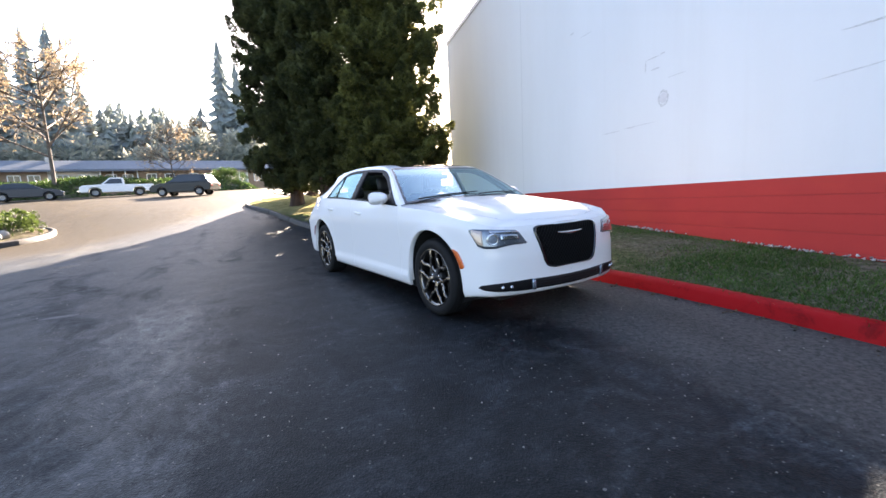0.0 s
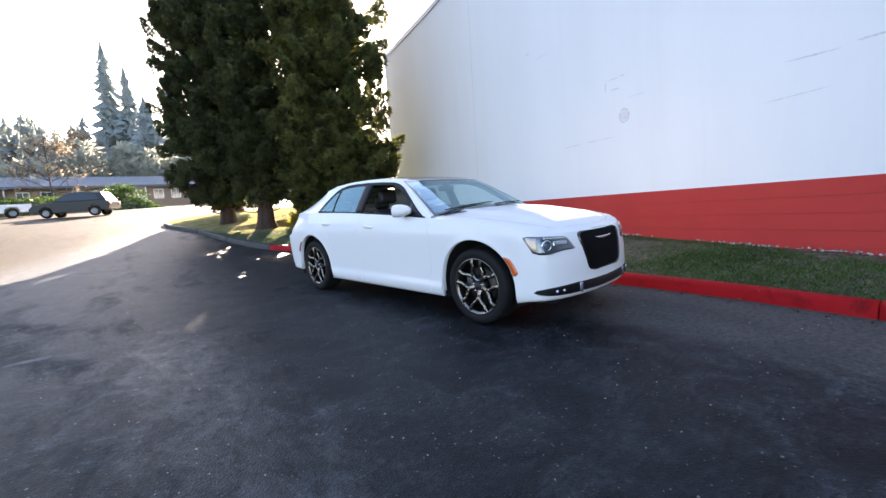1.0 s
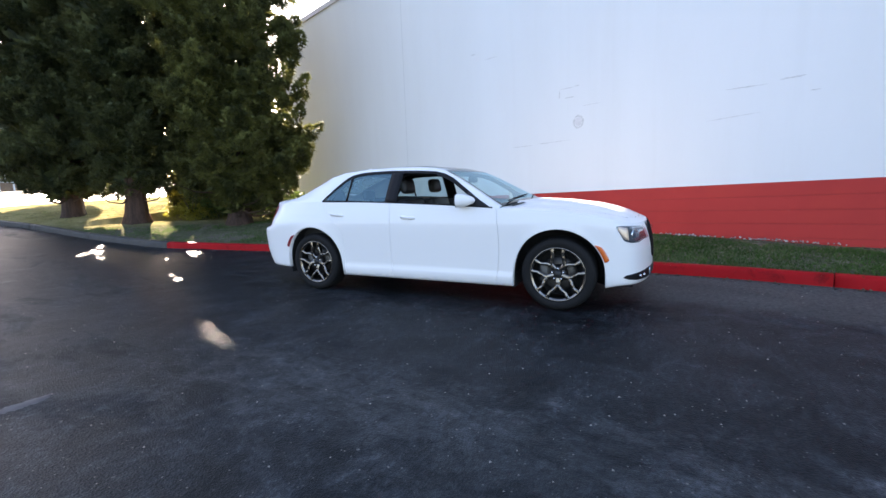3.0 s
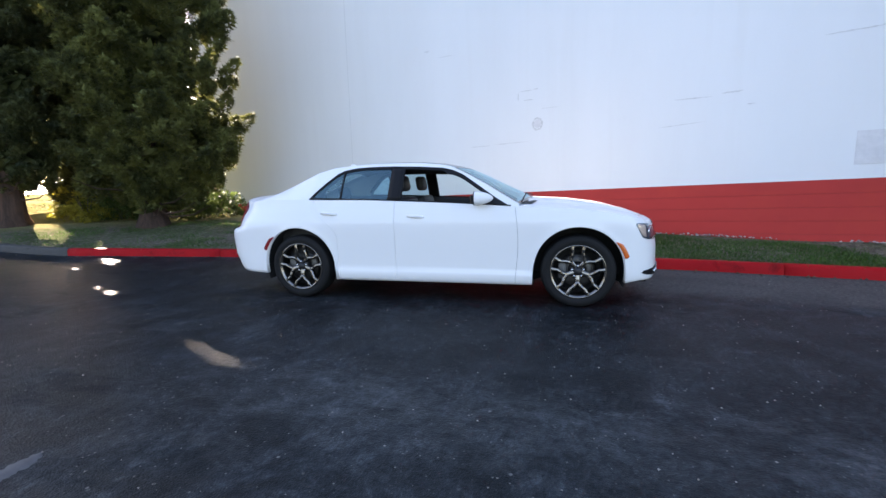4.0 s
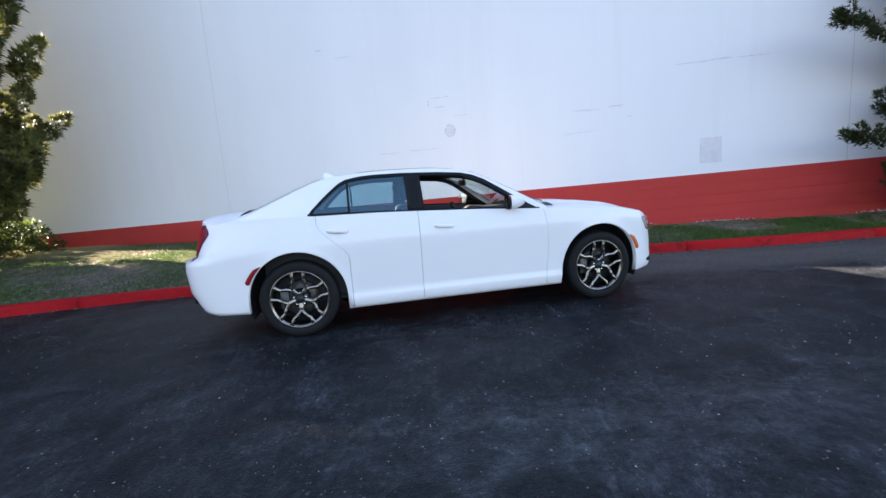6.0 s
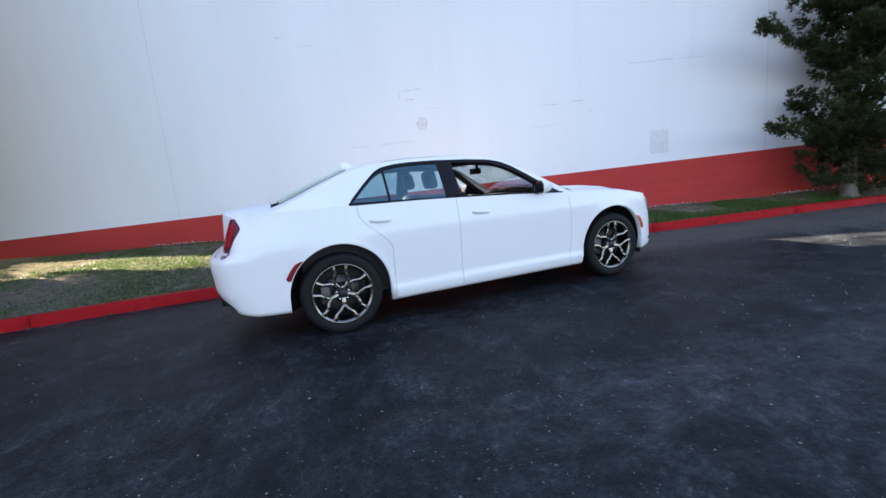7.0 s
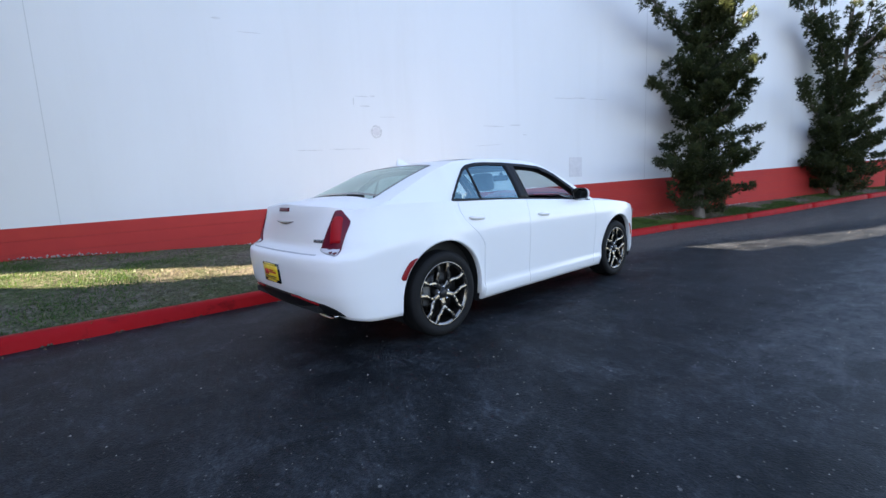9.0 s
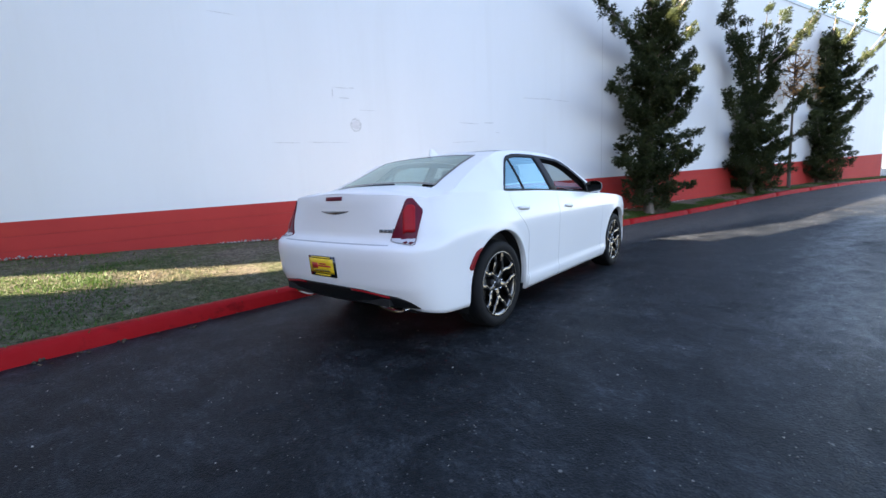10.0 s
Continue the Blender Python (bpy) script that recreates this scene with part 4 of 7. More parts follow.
    bm = over_patch(-0.40, 0.19, -1, 1, 18, 25, 0.003, 0, rear_in)
    part("rear_window", finish(bm), GLASS_REAR, car, "grey tinted rear window").visible_shadow = False
    # black edges of the screens
    for x0, x1, f in ((-0.405, 0.2, rear_in), (1.765, 2.48, scr_in)):
        bm = bmesh.new()
        for sg in (-1, 1):
            rows = [[over_point(xe, sg * (f(xe) + d)) + Vector((0, 0, 0.0045)) for d in (-0.028, 0.004)] for xe in np.linspace(x0, x1, 20)]
            grid_faces(bm, rows)
        for xa, xb in ((x0 - 0.004, x0 + 0.03), (x1 - 0.03, x1 + 0.004)):
            f2 = f(xa)
            grid_faces(bm, [[over_point(min(2.48, max(-0.5, xx)), s * f2) + Vector((0, 0, 0.0045)) for s in np.linspace(-1, 1, 25)] for xx in (xa, xb)])
        part("screen_edge", finish(bm), GLOSS_BLACK, car, "black painted glass edge")
    bm = over_patch(0.62, 1.70, -0.72, 0.72, 24, 15, 0.005)
    part("panoramic_sunroof", finish(bm), GLOSS_BLACK, car, "black glass sunroof panel")
    # cowl below the windscreen
    bm = bmesh.new()
    rows = [[over_point(2.475, s) + Vector((dx, 0, dz)) for s in np.linspace(-0.9, 0.9, 21)] for dx, dz in ((-0.02, 0.002), (0.02, -0.012), (0.06, -0.006), (0.10, -0.012))]
    grid_faces(bm, rows)
    part("wiper_cowl", finish(bm), TRIM_BLACK, car, "black plastic cowl")
    for y0, y1 in ((-0.58, 0.05), (0.02, 0.6)):
        bm = bmesh.new()
        a, b = over_point(2.44, y0 / 0.72), over_point(2.40, y1 / 0.72)
        tube(bm, [a + Vector((0.03, 0, 0.012)), a.lerp(b, 0.5) + Vector((0.02, 0, 0.024)), b + Vector((0, 0, 0.018))], [0.008, 0.007, 0.005], 6)
        part("wiper", bm, TRIM_BLACK, car)
    # side windows
    belt = lambda x: ztop(x)
    for sg in (-1, 1):
        fr = bmesh.new()
        w = 0.026
        rows = []
        for x in np.linspace(0.155, 2.38, 70):
            z1 = zdlo(x)
            z0 = max(z1 - (w + (0.018 if x > 1.7 else 0)), belt(x))
            rows.append([Vector((x, sg * (yside(x, z) + 0.004), z)) for z in np.linspace(min(z0, z1 - 0.0005), z1 + 0.004, 3)])
        grid_faces(fr, rows)
        rows = [[Vector((x, sg * (yside(x, z) + 0.005), z)) for z in (belt(x) - 0.012, belt(x) + 0.004, belt(x) + 0.014)] for x in np.linspace(0.15, 2.40, 40)]
        grid_faces(fr, rows)
        part("window_trim", finish(fr), PILLAR_BLACK, car, "black window surround")
        for a, b, nm in ((1.078, 1.235, "centre_pillar"), (0.515, 0.535, "window_divider")):
            bm = flank_region(a, b, belt, zdlo, 4, 8, sg, 0.004, 0.015)
            part(nm, finish(bm), PILLAR_BLACK, car)
        bm = flank_region(2.10, 2.39, belt, zdlo, 8, 5, sg, 0.005, 0.02)
        part("mirror_sail", finish(bm), TRIM_BLACK, car)
        for a, b, nm in ((0.165, 0.52, "quarter_glass"), (0.53, 1.085, "rear_door_glass")):
            bm = flank_region(a, b, belt, zdlo, 16, 8, sg, -0.004)
            part(nm, finish(bm), GLASS_TINT, car, "tinted side glass").visible_shadow = False
        if sg > 0:
            bm = flank_region(1.23, 2.3, belt, zdlo, 16, 8, sg, -0.004)
            part("front_door_glass", finish(bm), glass_material("clear door glass", (0.8, 0.86, 0.84)), car, "clear side glass").visible_shadow = False
        # inner lining of the doors below the belt and of the roof rail
        bm = bmesh.new()
        rows = [[Vector((x, sg * (yside(x, belt(x)) - d), z)) for d, z in ((0.014, belt(x) - 0.002), (0.05, belt(x) - 0.004), (0.075, belt(x) - 0.06), (0.085, 0.35))] for x in np.linspace(-0.3, 2.5, 30)]
        grid_faces(bm, rows)
        part("door_lining", finish(bm), DARK_INSIDE, car)
        bm = bmesh.new()
        rows = [[Vector((x, sg * (yside(x, zdlo(x)) - d), zdlo(x) + z)) for d, z in ((0.002, -0.004), (0.02, -0.030), (0.06, -0.052), (0.10, 0.0))] for x in np.linspace(0.2, 2.36, 40)]
        grid_faces(bm, rows)
        part("rail_lining", finish(bm), DARK_INSIDE, car)
        # door mirror
        mr = new("door_mirror")
        mr.parent = car
        bm = bmesh.new()
        rows = []
        for t in np.linspace(0, 1, 12):
            q = math.sin(math.pi * (0.5 + 0.5 * t)) ** 0.55 if t < 1 else 0.02
            cx, cy = 2.045 + 0.185 * t, 0.98
            rows.append([Vector((cx, sg * (cy + 0.094 * q * math.copysign(abs(math.cos(a)) ** 0.7, math.cos(a)) - 0.02 * t), 1.108 + 0.070 * q * math.copysign(abs(math.sin(a)) ** 0.75, math.sin(a)))) for a in np.linspace(0, 2 * math.pi, 28, endpoint=False)])
        rim = bmesh.new()
        grid_faces(rim, [[Vector((2.06, p.y + (sg * 0.98 - p.y) * 0.05, p.z + (1.108 - p.z) * 0.05)) for p in rows[0]], [p + Vector((-0.004, 0, 0)) for p in rows[0]], [p + Vector((0.006, 0, 0)) for p in rows[0]]], True)
        part("mirror_rim", finish(rim), TRIM_BLACK, mr, "black mirror rim")
        vs = grid_faces(bm, rows, True)
        bm.faces.new(vs[-1])
        part("mirror_shell", finish(bm), PAINT, mr, "white mirror housing")
        bm = bmesh.new()
        vs = [bm.verts.new((2.050 - 0.012 * math.copysign(abs(math.cos(a)) ** 0.7, math.cos(a)), sg * (0.98 + 0.089 * math.copysign(abs(math.cos(a)) ** 0.7, math.cos(a))), 1.108 + 0.066 * math.copysign(abs(math.sin(a)) ** 0.75, math.sin(a)))) for a in np.linspace(0, 2 * math.pi, 28, endpoint=False)]
        bm.faces.new(vs)
        part("mirror_glass", bm, plain("mirror silvering", (0.62, 0.64, 0.66), 0.04, 1.0, 0.03), mr, "mirror glass", False)
        bm = bmesh.new()
        box(bm, 2.12, 2.19, min(sg * 0.84, sg * 0.92), max(sg * 0.84, sg * 0.92), 1.055, 1.09, 0.01)
        part("mirror_arm", bm, TRIM_BLACK, mr)
    # inside of the wheel wells, floor and dark shell
    for ax in (AXLE_R, AXLE_F):
        for sg in (-1, 1):
            bm = bmesh.new()
            rows = [[Vector((ax + r * math.cos(a), sg * y, HUB_Z + r * math.sin(a))) for a in np.linspace(-0.35, math.pi + 0.35, 26)] for y, r in ((0.895, ARCH + 0.01), (0.60, ARCH + 0.02), (0.58, 0.05))]
            grid_faces(bm, rows)
            part("wheel_arch_liner", finish(bm), SHELL_BLACK, car)
    bm = bmesh.new()
    for a, b, hw in ((-0.80, -0.44, 0.7), (0.46, 2.60, 0.86), (3.5, 3.72, 0.7)):
        box(bm, a, b, -hw, hw, 0.29 if a < 0 else 0.24, 0.34)
    box(bm, -0.5, 3.5, -0.56, 0.56, 0.24, 0.34)
    box(bm, 2.48, 3.6, -0.6, 0.6, 0.3, 0.85)
    box(bm, -0.72, -0.44, -0.5, 0.5, 0.32, 1.0)
    part("underbody", bm, SHELL_BLACK, car, "", False)
    for sg in (-1, 1):
        for x in (AXLE_R, AXLE_F):
            wheel_parts(car, x, sg)
        # marker lamps at the arches
        for a, b, mat, nm in ((3.468, 3.535, AMBER, "front_marker_lamp"), (-0.475, -0.385, RED_MARKER, "rear_marker_lamp")):
            ax, out = (AXLE_F, 1) if a > 0 else (AXLE_R, -1)
            edge = lambda z: ax + out * (math.sqrt(max(0.0, ARCH ** 2 - (z - HUB_Z - 0.008) ** 2)) + 0.010)
            z0, z1 = (0.505, 0.665) if a > 0 else (0.555, 0.71)
            far = lambda z: edge(z) + out * 0.048 * min(1.0, (z - z0) / 0.02 + 0.5) * min(1.0, (z1 - z) / 0.03 + 0.4)
            bm = outline_patch(bvh, lambda u, v: ((v, sg * 1.6, u), (0, -sg, 0)), np.linspace(z0, z1, 9), edge, far, 4, 0.007)
            part(nm, bm, mat, car, "amber side marker" if a > 0 else "red side marker")
        # head lamp: dark bowl, parts, clear cover, cast along a slanted way
        d = Vector((-1, -sg * 0.55, 0))
        cast = lambda u, v: (Vector((3.75, sg * u, v)) - d * 1.0, d)
        lo = curve_of([(0.445, 0.706), (0.60, 0.702), (0.67, 0.694), (0.75, 0.680), (0.86, 0.682), (0.915, 0.702), (0.985, 0.822)])
        hi = curve_of([(0.445, 0.716), (0.525, 0.812), (0.55, 0.820), (0.70, 0.828), (0.95, 0.842), (0.985, 0.836)])
        us = np.linspace(0.445, 0.985, 24)
        lamp = part("headlamp", outline_patch(bvh, cast, us, lo, hi, 8, 0.002), plain("smoked lamp bowl", (0.17, 0.19, 0.22), 0.2, 0.6), car, "swept headlamp with dark bowl")
        mid = lambda f0, f1, a, b: (lambda u: lo(u) + (hi(u) - lo(u)) * f0, lambda u: lo(u) + (hi(u) - lo(u)) * f1)
        f = mid(0.80, 0.93, 0, 0)
        part("daytime_strip", outline_patch(bvh, cast, np.linspace(0.53, 0.80, 14), f[0], f[1], 3, 0.006), SILVER, lamp, "pale light strip")
        f = mid(0.36, 0.70, 0, 0)
        part("reflector", outline_patch(bvh, cast, np.linspace(0.52, 0.70, 10), f[0], f[1], 4, 0.007), SILVER, lamp)
        f = mid(0.12, 0.90, 0, 0)
        part("turn_lens", outline_patch(bvh, cast, np.linspace(0.87, 0.965, 6), f[0], f[1], 5, 0.006), plain("pale amber reflector", (0.70, 0.52, 0.42), 0.25, 0.2), lamp, "pale amber turn lens")
        hit = bvh.ray_cast(cast(0.775, 0.752)[0], d.normalized())[0]
        for r0, r1, mat, nm in ((0.036, 0.052, SILVER, "lens_ring"), (0.001, 0.036, plain("projector lens", (0.10, 0.13, 0.17), 0.05, 0.2), "projector_lens")):
            bm = bmesh.new()
            lathe(bm, [(r0, 0.012), ((r0 + r1) / 2, 0.016), (r1, 0.004)], 24)
            q = Vector((0, 1, 0)).rotation_difference(-d.normalized())
            bmesh.ops.transform(bm, matrix=Matrix.Translation(hit) @ q.to_matrix().to_4x4(), verts=bm.verts)
            part(nm, finish(bm), mat, lamp)
        cov = part("lamp_cover", outline_patch(bvh, cast, us, lo, hi, 8, 0.02, -0.004), LAMP_GLASS, lamp, "clear lamp cover")
        cov.visible_shadow = False
        # fog lamp slot
        cast2 = lambda u, v: (Vector((3.8, sg * u, v)) - d * 1.0, d)
        lo2 = curve_of([(0.42, 0.315), (0.55, 0.317), (0.78, 0.325), (0.90, 0.338), (0.945, 0.355)])
        hi2 = curve_of([(0.42, 0.408), (0.60, 0.402), (0.82, 0.392), (0.92, 0.378), (0.945, 0.36)])
        fog = part("fog_lamp", outline_patch(bvh, cast2, np.linspace(0.42, 0.945, 20), lo2, hi2, 5, 0.003), PILLAR_BLACK, car, "black fog lamp slot")
        for u in (0.64, 0.725):
            hit = bvh.ray_cast(cast2(u, 0.358)[0], d.normalized())[0]
            bm = bmesh.new()
            bmesh.ops.create_uvsphere(bm, u_segments=12, v_segments=8, radius=0.017, matrix=Matrix.Translation(hit - d.normalized() * 0.002))
            part("fog_lens", bm, SILVER, fog)
        bladelo, bladehi = curve_of([(0.385, 0.310), (0.425, 0.318)]), curve_of([(0.385, 0.392), (0.425, 0.405)])
        part("bumper_blade", outline_patch(bvh, cast2, np.linspace(0.385, 0.425, 4), bladelo, bladehi, 4, 0.012), plain("blue-grey satin trim", (0.35, 0.42, 0.5), 0.25, 0.7), car)
        # tail lamp
        d3 = Vector((1, -sg * 0.75, 0))
        cast3 = lambda u, v: (Vector((-1.0, sg * u, v)) - d3 * 1.0, d3)
        lo3 = curve_of([(0.662, 0.824), (0.72, 0.812), (0.86, 0.800), (0.882, 0.806), (0.948, 1.01)])
        hi3 = curve_of([(0.660, 0.832), (0.80, 1.098), (0.82, 1.112), (0.865, 1.112), (0.948, 1.03)])
        tl = part("tail_lamp", outline_patch(bvh, cast3, np.linspace(0.662, 0.948, 27), lo3, hi3, 12, 0.010), RED_DARK, car, "tall smoked red tail lamp")
        f0 = lambda u: lo3(u) + (hi3(u) - lo3(u)) * 0.26
        f1 = lambda u: lo3(u) + (hi3(u) - lo3(u)) * 0.86
        part("brake_lens", outline_patch(bvh, cast3, np.linspace(0.775, 0.885, 8), f0, f1, 8, 0.016), RED_LENS, tl, "bright red lens")
        g1 = lambda u: min(0.842, lo3(u) + (hi3(u) - lo3(u)) * 0.9)
        part("reversing_lens", outline_patch(bvh, cast3, np.linspace(0.668, 0.885, 14), lo3, g1, 4, 0.012), plain("frosted reversing lens", (0.55, 0.56, 0.58), 0.3, 0.2), tl, "silver lower lens")
    # grille
    castn = lambda u, v: ((4.6, u, v), (-1, 0, 0))
    half = curve_of([(0.475, 0.22), (0.484, 0.268), (0.498, 0.298), (0.525, 0.322), (0.785, 0.400), (0.81, 0.398), (0.828, 0.382), (0.84, 0.33)])

    def nose_ring(f0, f1, lift0, lift1):
        bm = bmesh.new()
        rows = []
        zs = np.r_[np.linspace(0.475, 0.51, 5), np.linspace(0.54, 0.785, 9), np.linspace(0.795, 0.84, 6)]
        loop = [(half(z), z) for z in zs] + [(-half(z), z) for z in zs[::-1]]
        for f, lift in ((f0, lift0), (f1, lift1)):
            row = []
            for y, z in loop:
                yy, zz = y * f, 0.652 + (z - 0.652) * f
                hit = bvh.ray_cast(Vector((4.6, yy, zz)), Vector((-1, 0, 0)))[0]
                row.append(hit + Vector((lift, 0, 0)) if hit else Vector((3.85, yy, zz)))
            rows.append(row)
        grid_faces(bm, rows, True)
        return bm

    grille = new("grille")
    grille.parent = car
    bm = nose_ring(1.0, 0.985, 0.0, 0.014)
    for a, b, c, e in ((0.985, 0.95, 0.014, 0.012), (0.95, 0.945, 0.012, -0.004)):
        o = nose_ring(a, b, c, e)
        tmp = bpy.data.meshes.new("t")
        o.to_mesh(tmp)
        o.free()
        bm.from_mesh(tmp)
        bpy.data.meshes.remove(tmp)
    part("grille_frame", finish(bm), GLOSS_BLACK, grille, "gloss black grille surround")
    bm = bmesh.new()
    rows = []
    for z in np.linspace(0.482, 0.835, 10):
        h = half(z) * 0.955
        row = []
        for y in np.linspace(-h, h, 20):
            hit = bvh.ray_cast(Vector((4.6, y, z)), Vector((-1, 0, 0)))[0]
            row.append(hit + Vector((0.003, 0, 0)))
        rows.append(row)
    grid_faces(bm, rows)
    part("grille_backing", bm, plain("grille black", (0.002, 0.002, 0.002), 0.8, 0.0, Specular_IOR_Level=0.1), grille)
    # crossed diagonal wires of the mesh
    bm = bmesh.new()
    for sgn in (-1, 1):
        for c in np.arange(-0.75, 0.76, 0.034):
            pts = []
            for z in np.linspace(0.488, 0.83, 9):
                y = c + sgn * (z - 0.65) * 0.85
                if abs(y) < half(z) * 0.945:
                    hit = bvh.ray_cast(Vector((4.6, y, z)), Vector((-1, 0, 0)))[0]
                    pts.append(hit + Vector((0.006, 0, 0)))
            if len(pts) > 1:
                grid_faces(bm, [[p + Vector((0, -0.0035, 0)), p + Vector((0.004, 0, 0)), p + Vector((0, 0.0035, 0))] for p in pts])
    part("grille_mesh", bm, mesh_material(), grille, "black diamond mesh")
    wing_badge(car, grille, bvh)
    # lower intake
    lo4, hi4 = curve_of([(-0.46, 0.320), (0, 0.310), (0.46, 0.320)]), curve_of([(-0.46, 0.405), (0, 0.398), (0.46, 0.405)])
    intake = part("lower_intake", outline_patch(bvh, castn, np.linspace(-0.455, 0.455, 22), lo4, hi4, 5, 0.003), TRIM_BLACK, car, "black lower air intake")
    for z in (0.334, 0.356, 0.376):
        bm = outline_patch(bvh, castn, np.linspace(-0.38, 0.38, 20), lambda u: z, lambda u: z + 0.007, 2, 0.008)
        part("intake_bar", bm, TRIM_BLACK, intake)
    # tail: lid edges, brake lamp, plate, badge, lower trim, pipes
    castt = lambda u, v: ((-2.0, u, v), (1, 0, 0))
    part("high_brake_lamp", outline_patch(bvh, castt, np.linspace(-0.095, 0.095, 8), lambda u: 1.108, lambda u: 1.138, 4, 0.006), RED_DARK, car, "red brake lamp on the boot edge")
    wing_badge(car, car, bvh, tail=True)
    shut = plain("lid shut line", (0.45, 0.45, 0.46), 0.7)
    part("lid_gap", outline_patch(bvh, castt, np.linspace(-0.62, 0.62, 24), lambda u: 0.797, lambda u: 0.802, 2, 0.0012), shut, car)
    for y, w, h, z in ((-0.50, 0.034, 0.022, 0.888), (-0.54, 0.034, 0.022, 0.888), (-0.58, 0.034, 0.022, 0.888)):
        bm = outline_patch(bvh, castt, np.linspace(y - w / 2, y + w / 2, 3), lambda u: z - h / 2 + 0.0, lambda u: z + h / 2, 3, 0.004)
        part("boot_badge", bm, plain("dark chrome badge", (0.18, 0.18, 0.19), 0.2, 0.9), car)
    bm = outline_patch(bvh, castt, np.linspace(-0.625, -0.603, 3), lambda u: 0.862, lambda u: 0.905, 3, 0.005)
    part("boot_badge", bm, GLOSS_BLACK, car)
    plate = part("number_plate", outline_patch(bvh, castt, np.linspace(-0.155, 0.155, 6), lambda u: 0.545, lambda u: 0.702, 4, 0.012), GLOSS_BLACK, car, "yellow dealer plate in a black frame")
    part("plate_face", outline_patch(bvh, castt, np.linspace(-0.142, 0.142, 6), lambda u: 0.572, lambda u: 0.684, 4, 0.016), YELLOW_PLATE, plate, "yellow plate face")
    for a, b, z0, z1, mat in ((-0.115, 0.105, 0.622, 0.634, RED_PRINT), (0.04, 0.11, 0.606, 0.65, RED_PRINT), (-0.06, 0.02, 0.640, 0.650, RED_PRINT), (-0.10, 0.10, 0.588, 0.596, GLOSS_BLACK), (-0.11, 0.11, 0.690, 0.697, YELLOW_PLATE), (-0.09, 0.09, 0.553, 0.562, YELLOW_PLATE)):
        part("plate_bar", outline_patch(bvh, castt, np.linspace(a, b, 4), lambda u: z0, lambda u: z1, 2, 0.0185), mat, plate)
    loD = curve_of([(-0.86, 0.352), (0.86, 0.352)])
    hiD = curve_of([(-0.80, 0.358), (-0.76, 0.40), (-0.69, 0.442), (-0.4, 0.480), (0, 0.486), (0.4, 0.480), (0.69, 0.442), (0.76, 0.40), (0.80, 0.358)])
    cd = lambda u, v: ((-2.0, u, v), (1, 0, 0))
    dif = part("rear_diffuser", outline_patch(bvh, cd, np.linspace(-0.80, 0.80, 40), lambda u: loD(u), hiD, 6, 0.004), TRIM_BLACK, car, "black lower bumper trim")
    for sg in (-1, 1):
        a, b = sorted((sg * 0.28, sg * 0.62))
        part("bumper_reflector", outline_patch(bvh, cd, np.linspace(a, b, 10), lambda u: hiD(u) - 0.022, lambda u: hiD(u) - 0.006, 2, 0.009), RED_LENS, dif, "slim red reflector")
        bm = bmesh.new()
        rows = []
        for x, f in ((-0.72, 1.0), (-0.885, 1.0), (-0.89, 0.90), (-0.80, 0.84)):
            rows.append([Vector((x, sg * 0.53 + 0.15 * f * math.cos(a), 0.330 + 0.030 * f * math.sin(a))) for a in np.linspace(0, 2 * math.pi, 28, endpoint=False)])
        grid_faces(bm, rows, True)
        part("exhaust_tip", finish(bm), CHROME, car, "oval chrome exhaust tip")
    # lower body flank between skin and floor at the tail
    bm = bmesh.new()
    box(bm, -0.99, -0.5, -0.62, 0.62, 0.372, 0.42)
    part("bumper_floor", bm, SHELL_BLACK, car, "", False)
    # shark fin
    bm = bmesh.new()
    rows = []
    for h in np.linspace(0, 1, 7):
        L, W = 0.085 * (1 - 0.72 * h), 0.026 * (1 - 0.75 * h)
        c = 0.335 - 0.045 * h
        z = over_point(0.30, 0).z + 0.068 * h
        rows.append([Vector((c + L * math.cos(a), W * math.sin(a), z - 0.004)) for a in np.linspace(0, 2 * math.pi, 18, endpoint=False)])
    vs = grid_faces(bm, rows, True)
    bm.faces.new(vs[-1])
    part("aerial_fin", finish(bm), PAINT, car, "white shark-fin aerial")
    build_cabin(car)
    return car


def wing_badge(car, parent, bvh, tail=False):
    """A slim winged bar, drawn as plain shapes."""
    bm = bmesh.new()
    o, d = ((-2.0, 0, 0), Vector((1, 0, 0))) if tail else ((4.6, 0, 0), Vector((-1, 0, 0)))
    zc, half, up = (1.015, 0.172, 0.012) if tail else (0.757, 0.160, 0.012)
    rows = []
    for y in np.linspace(-half, half, 25):
        t = abs(y) / half
        th = up * (1 - t) ** 0.6 + 0.0015
        zz = zc + 0.012 * t * t
        hit = bvh.ray_cast(Vector((o[0], y, zz)), d)[0]
        lift = (0.004 if tail else 0.022) + 0.006 * (1 - t)
        rows.append([hit - d * (lift - 0.006) + Vector((0, 0, -th)), hit - d * lift + Vector((0, 0, -th * 0.4)), hit - d * lift + Vector((0, 0, th * 0.5)), hit - d * (lift - 0.006) + Vector((0, 0, th))])
    grid_faces(bm, rows)
    part("wing_badge", finish(bm), SILVER if not tail else plain("smoked chrome", (0.35, 0.35, 0.36), 0.15, 1.0), parent, "slim chrome wing badge")


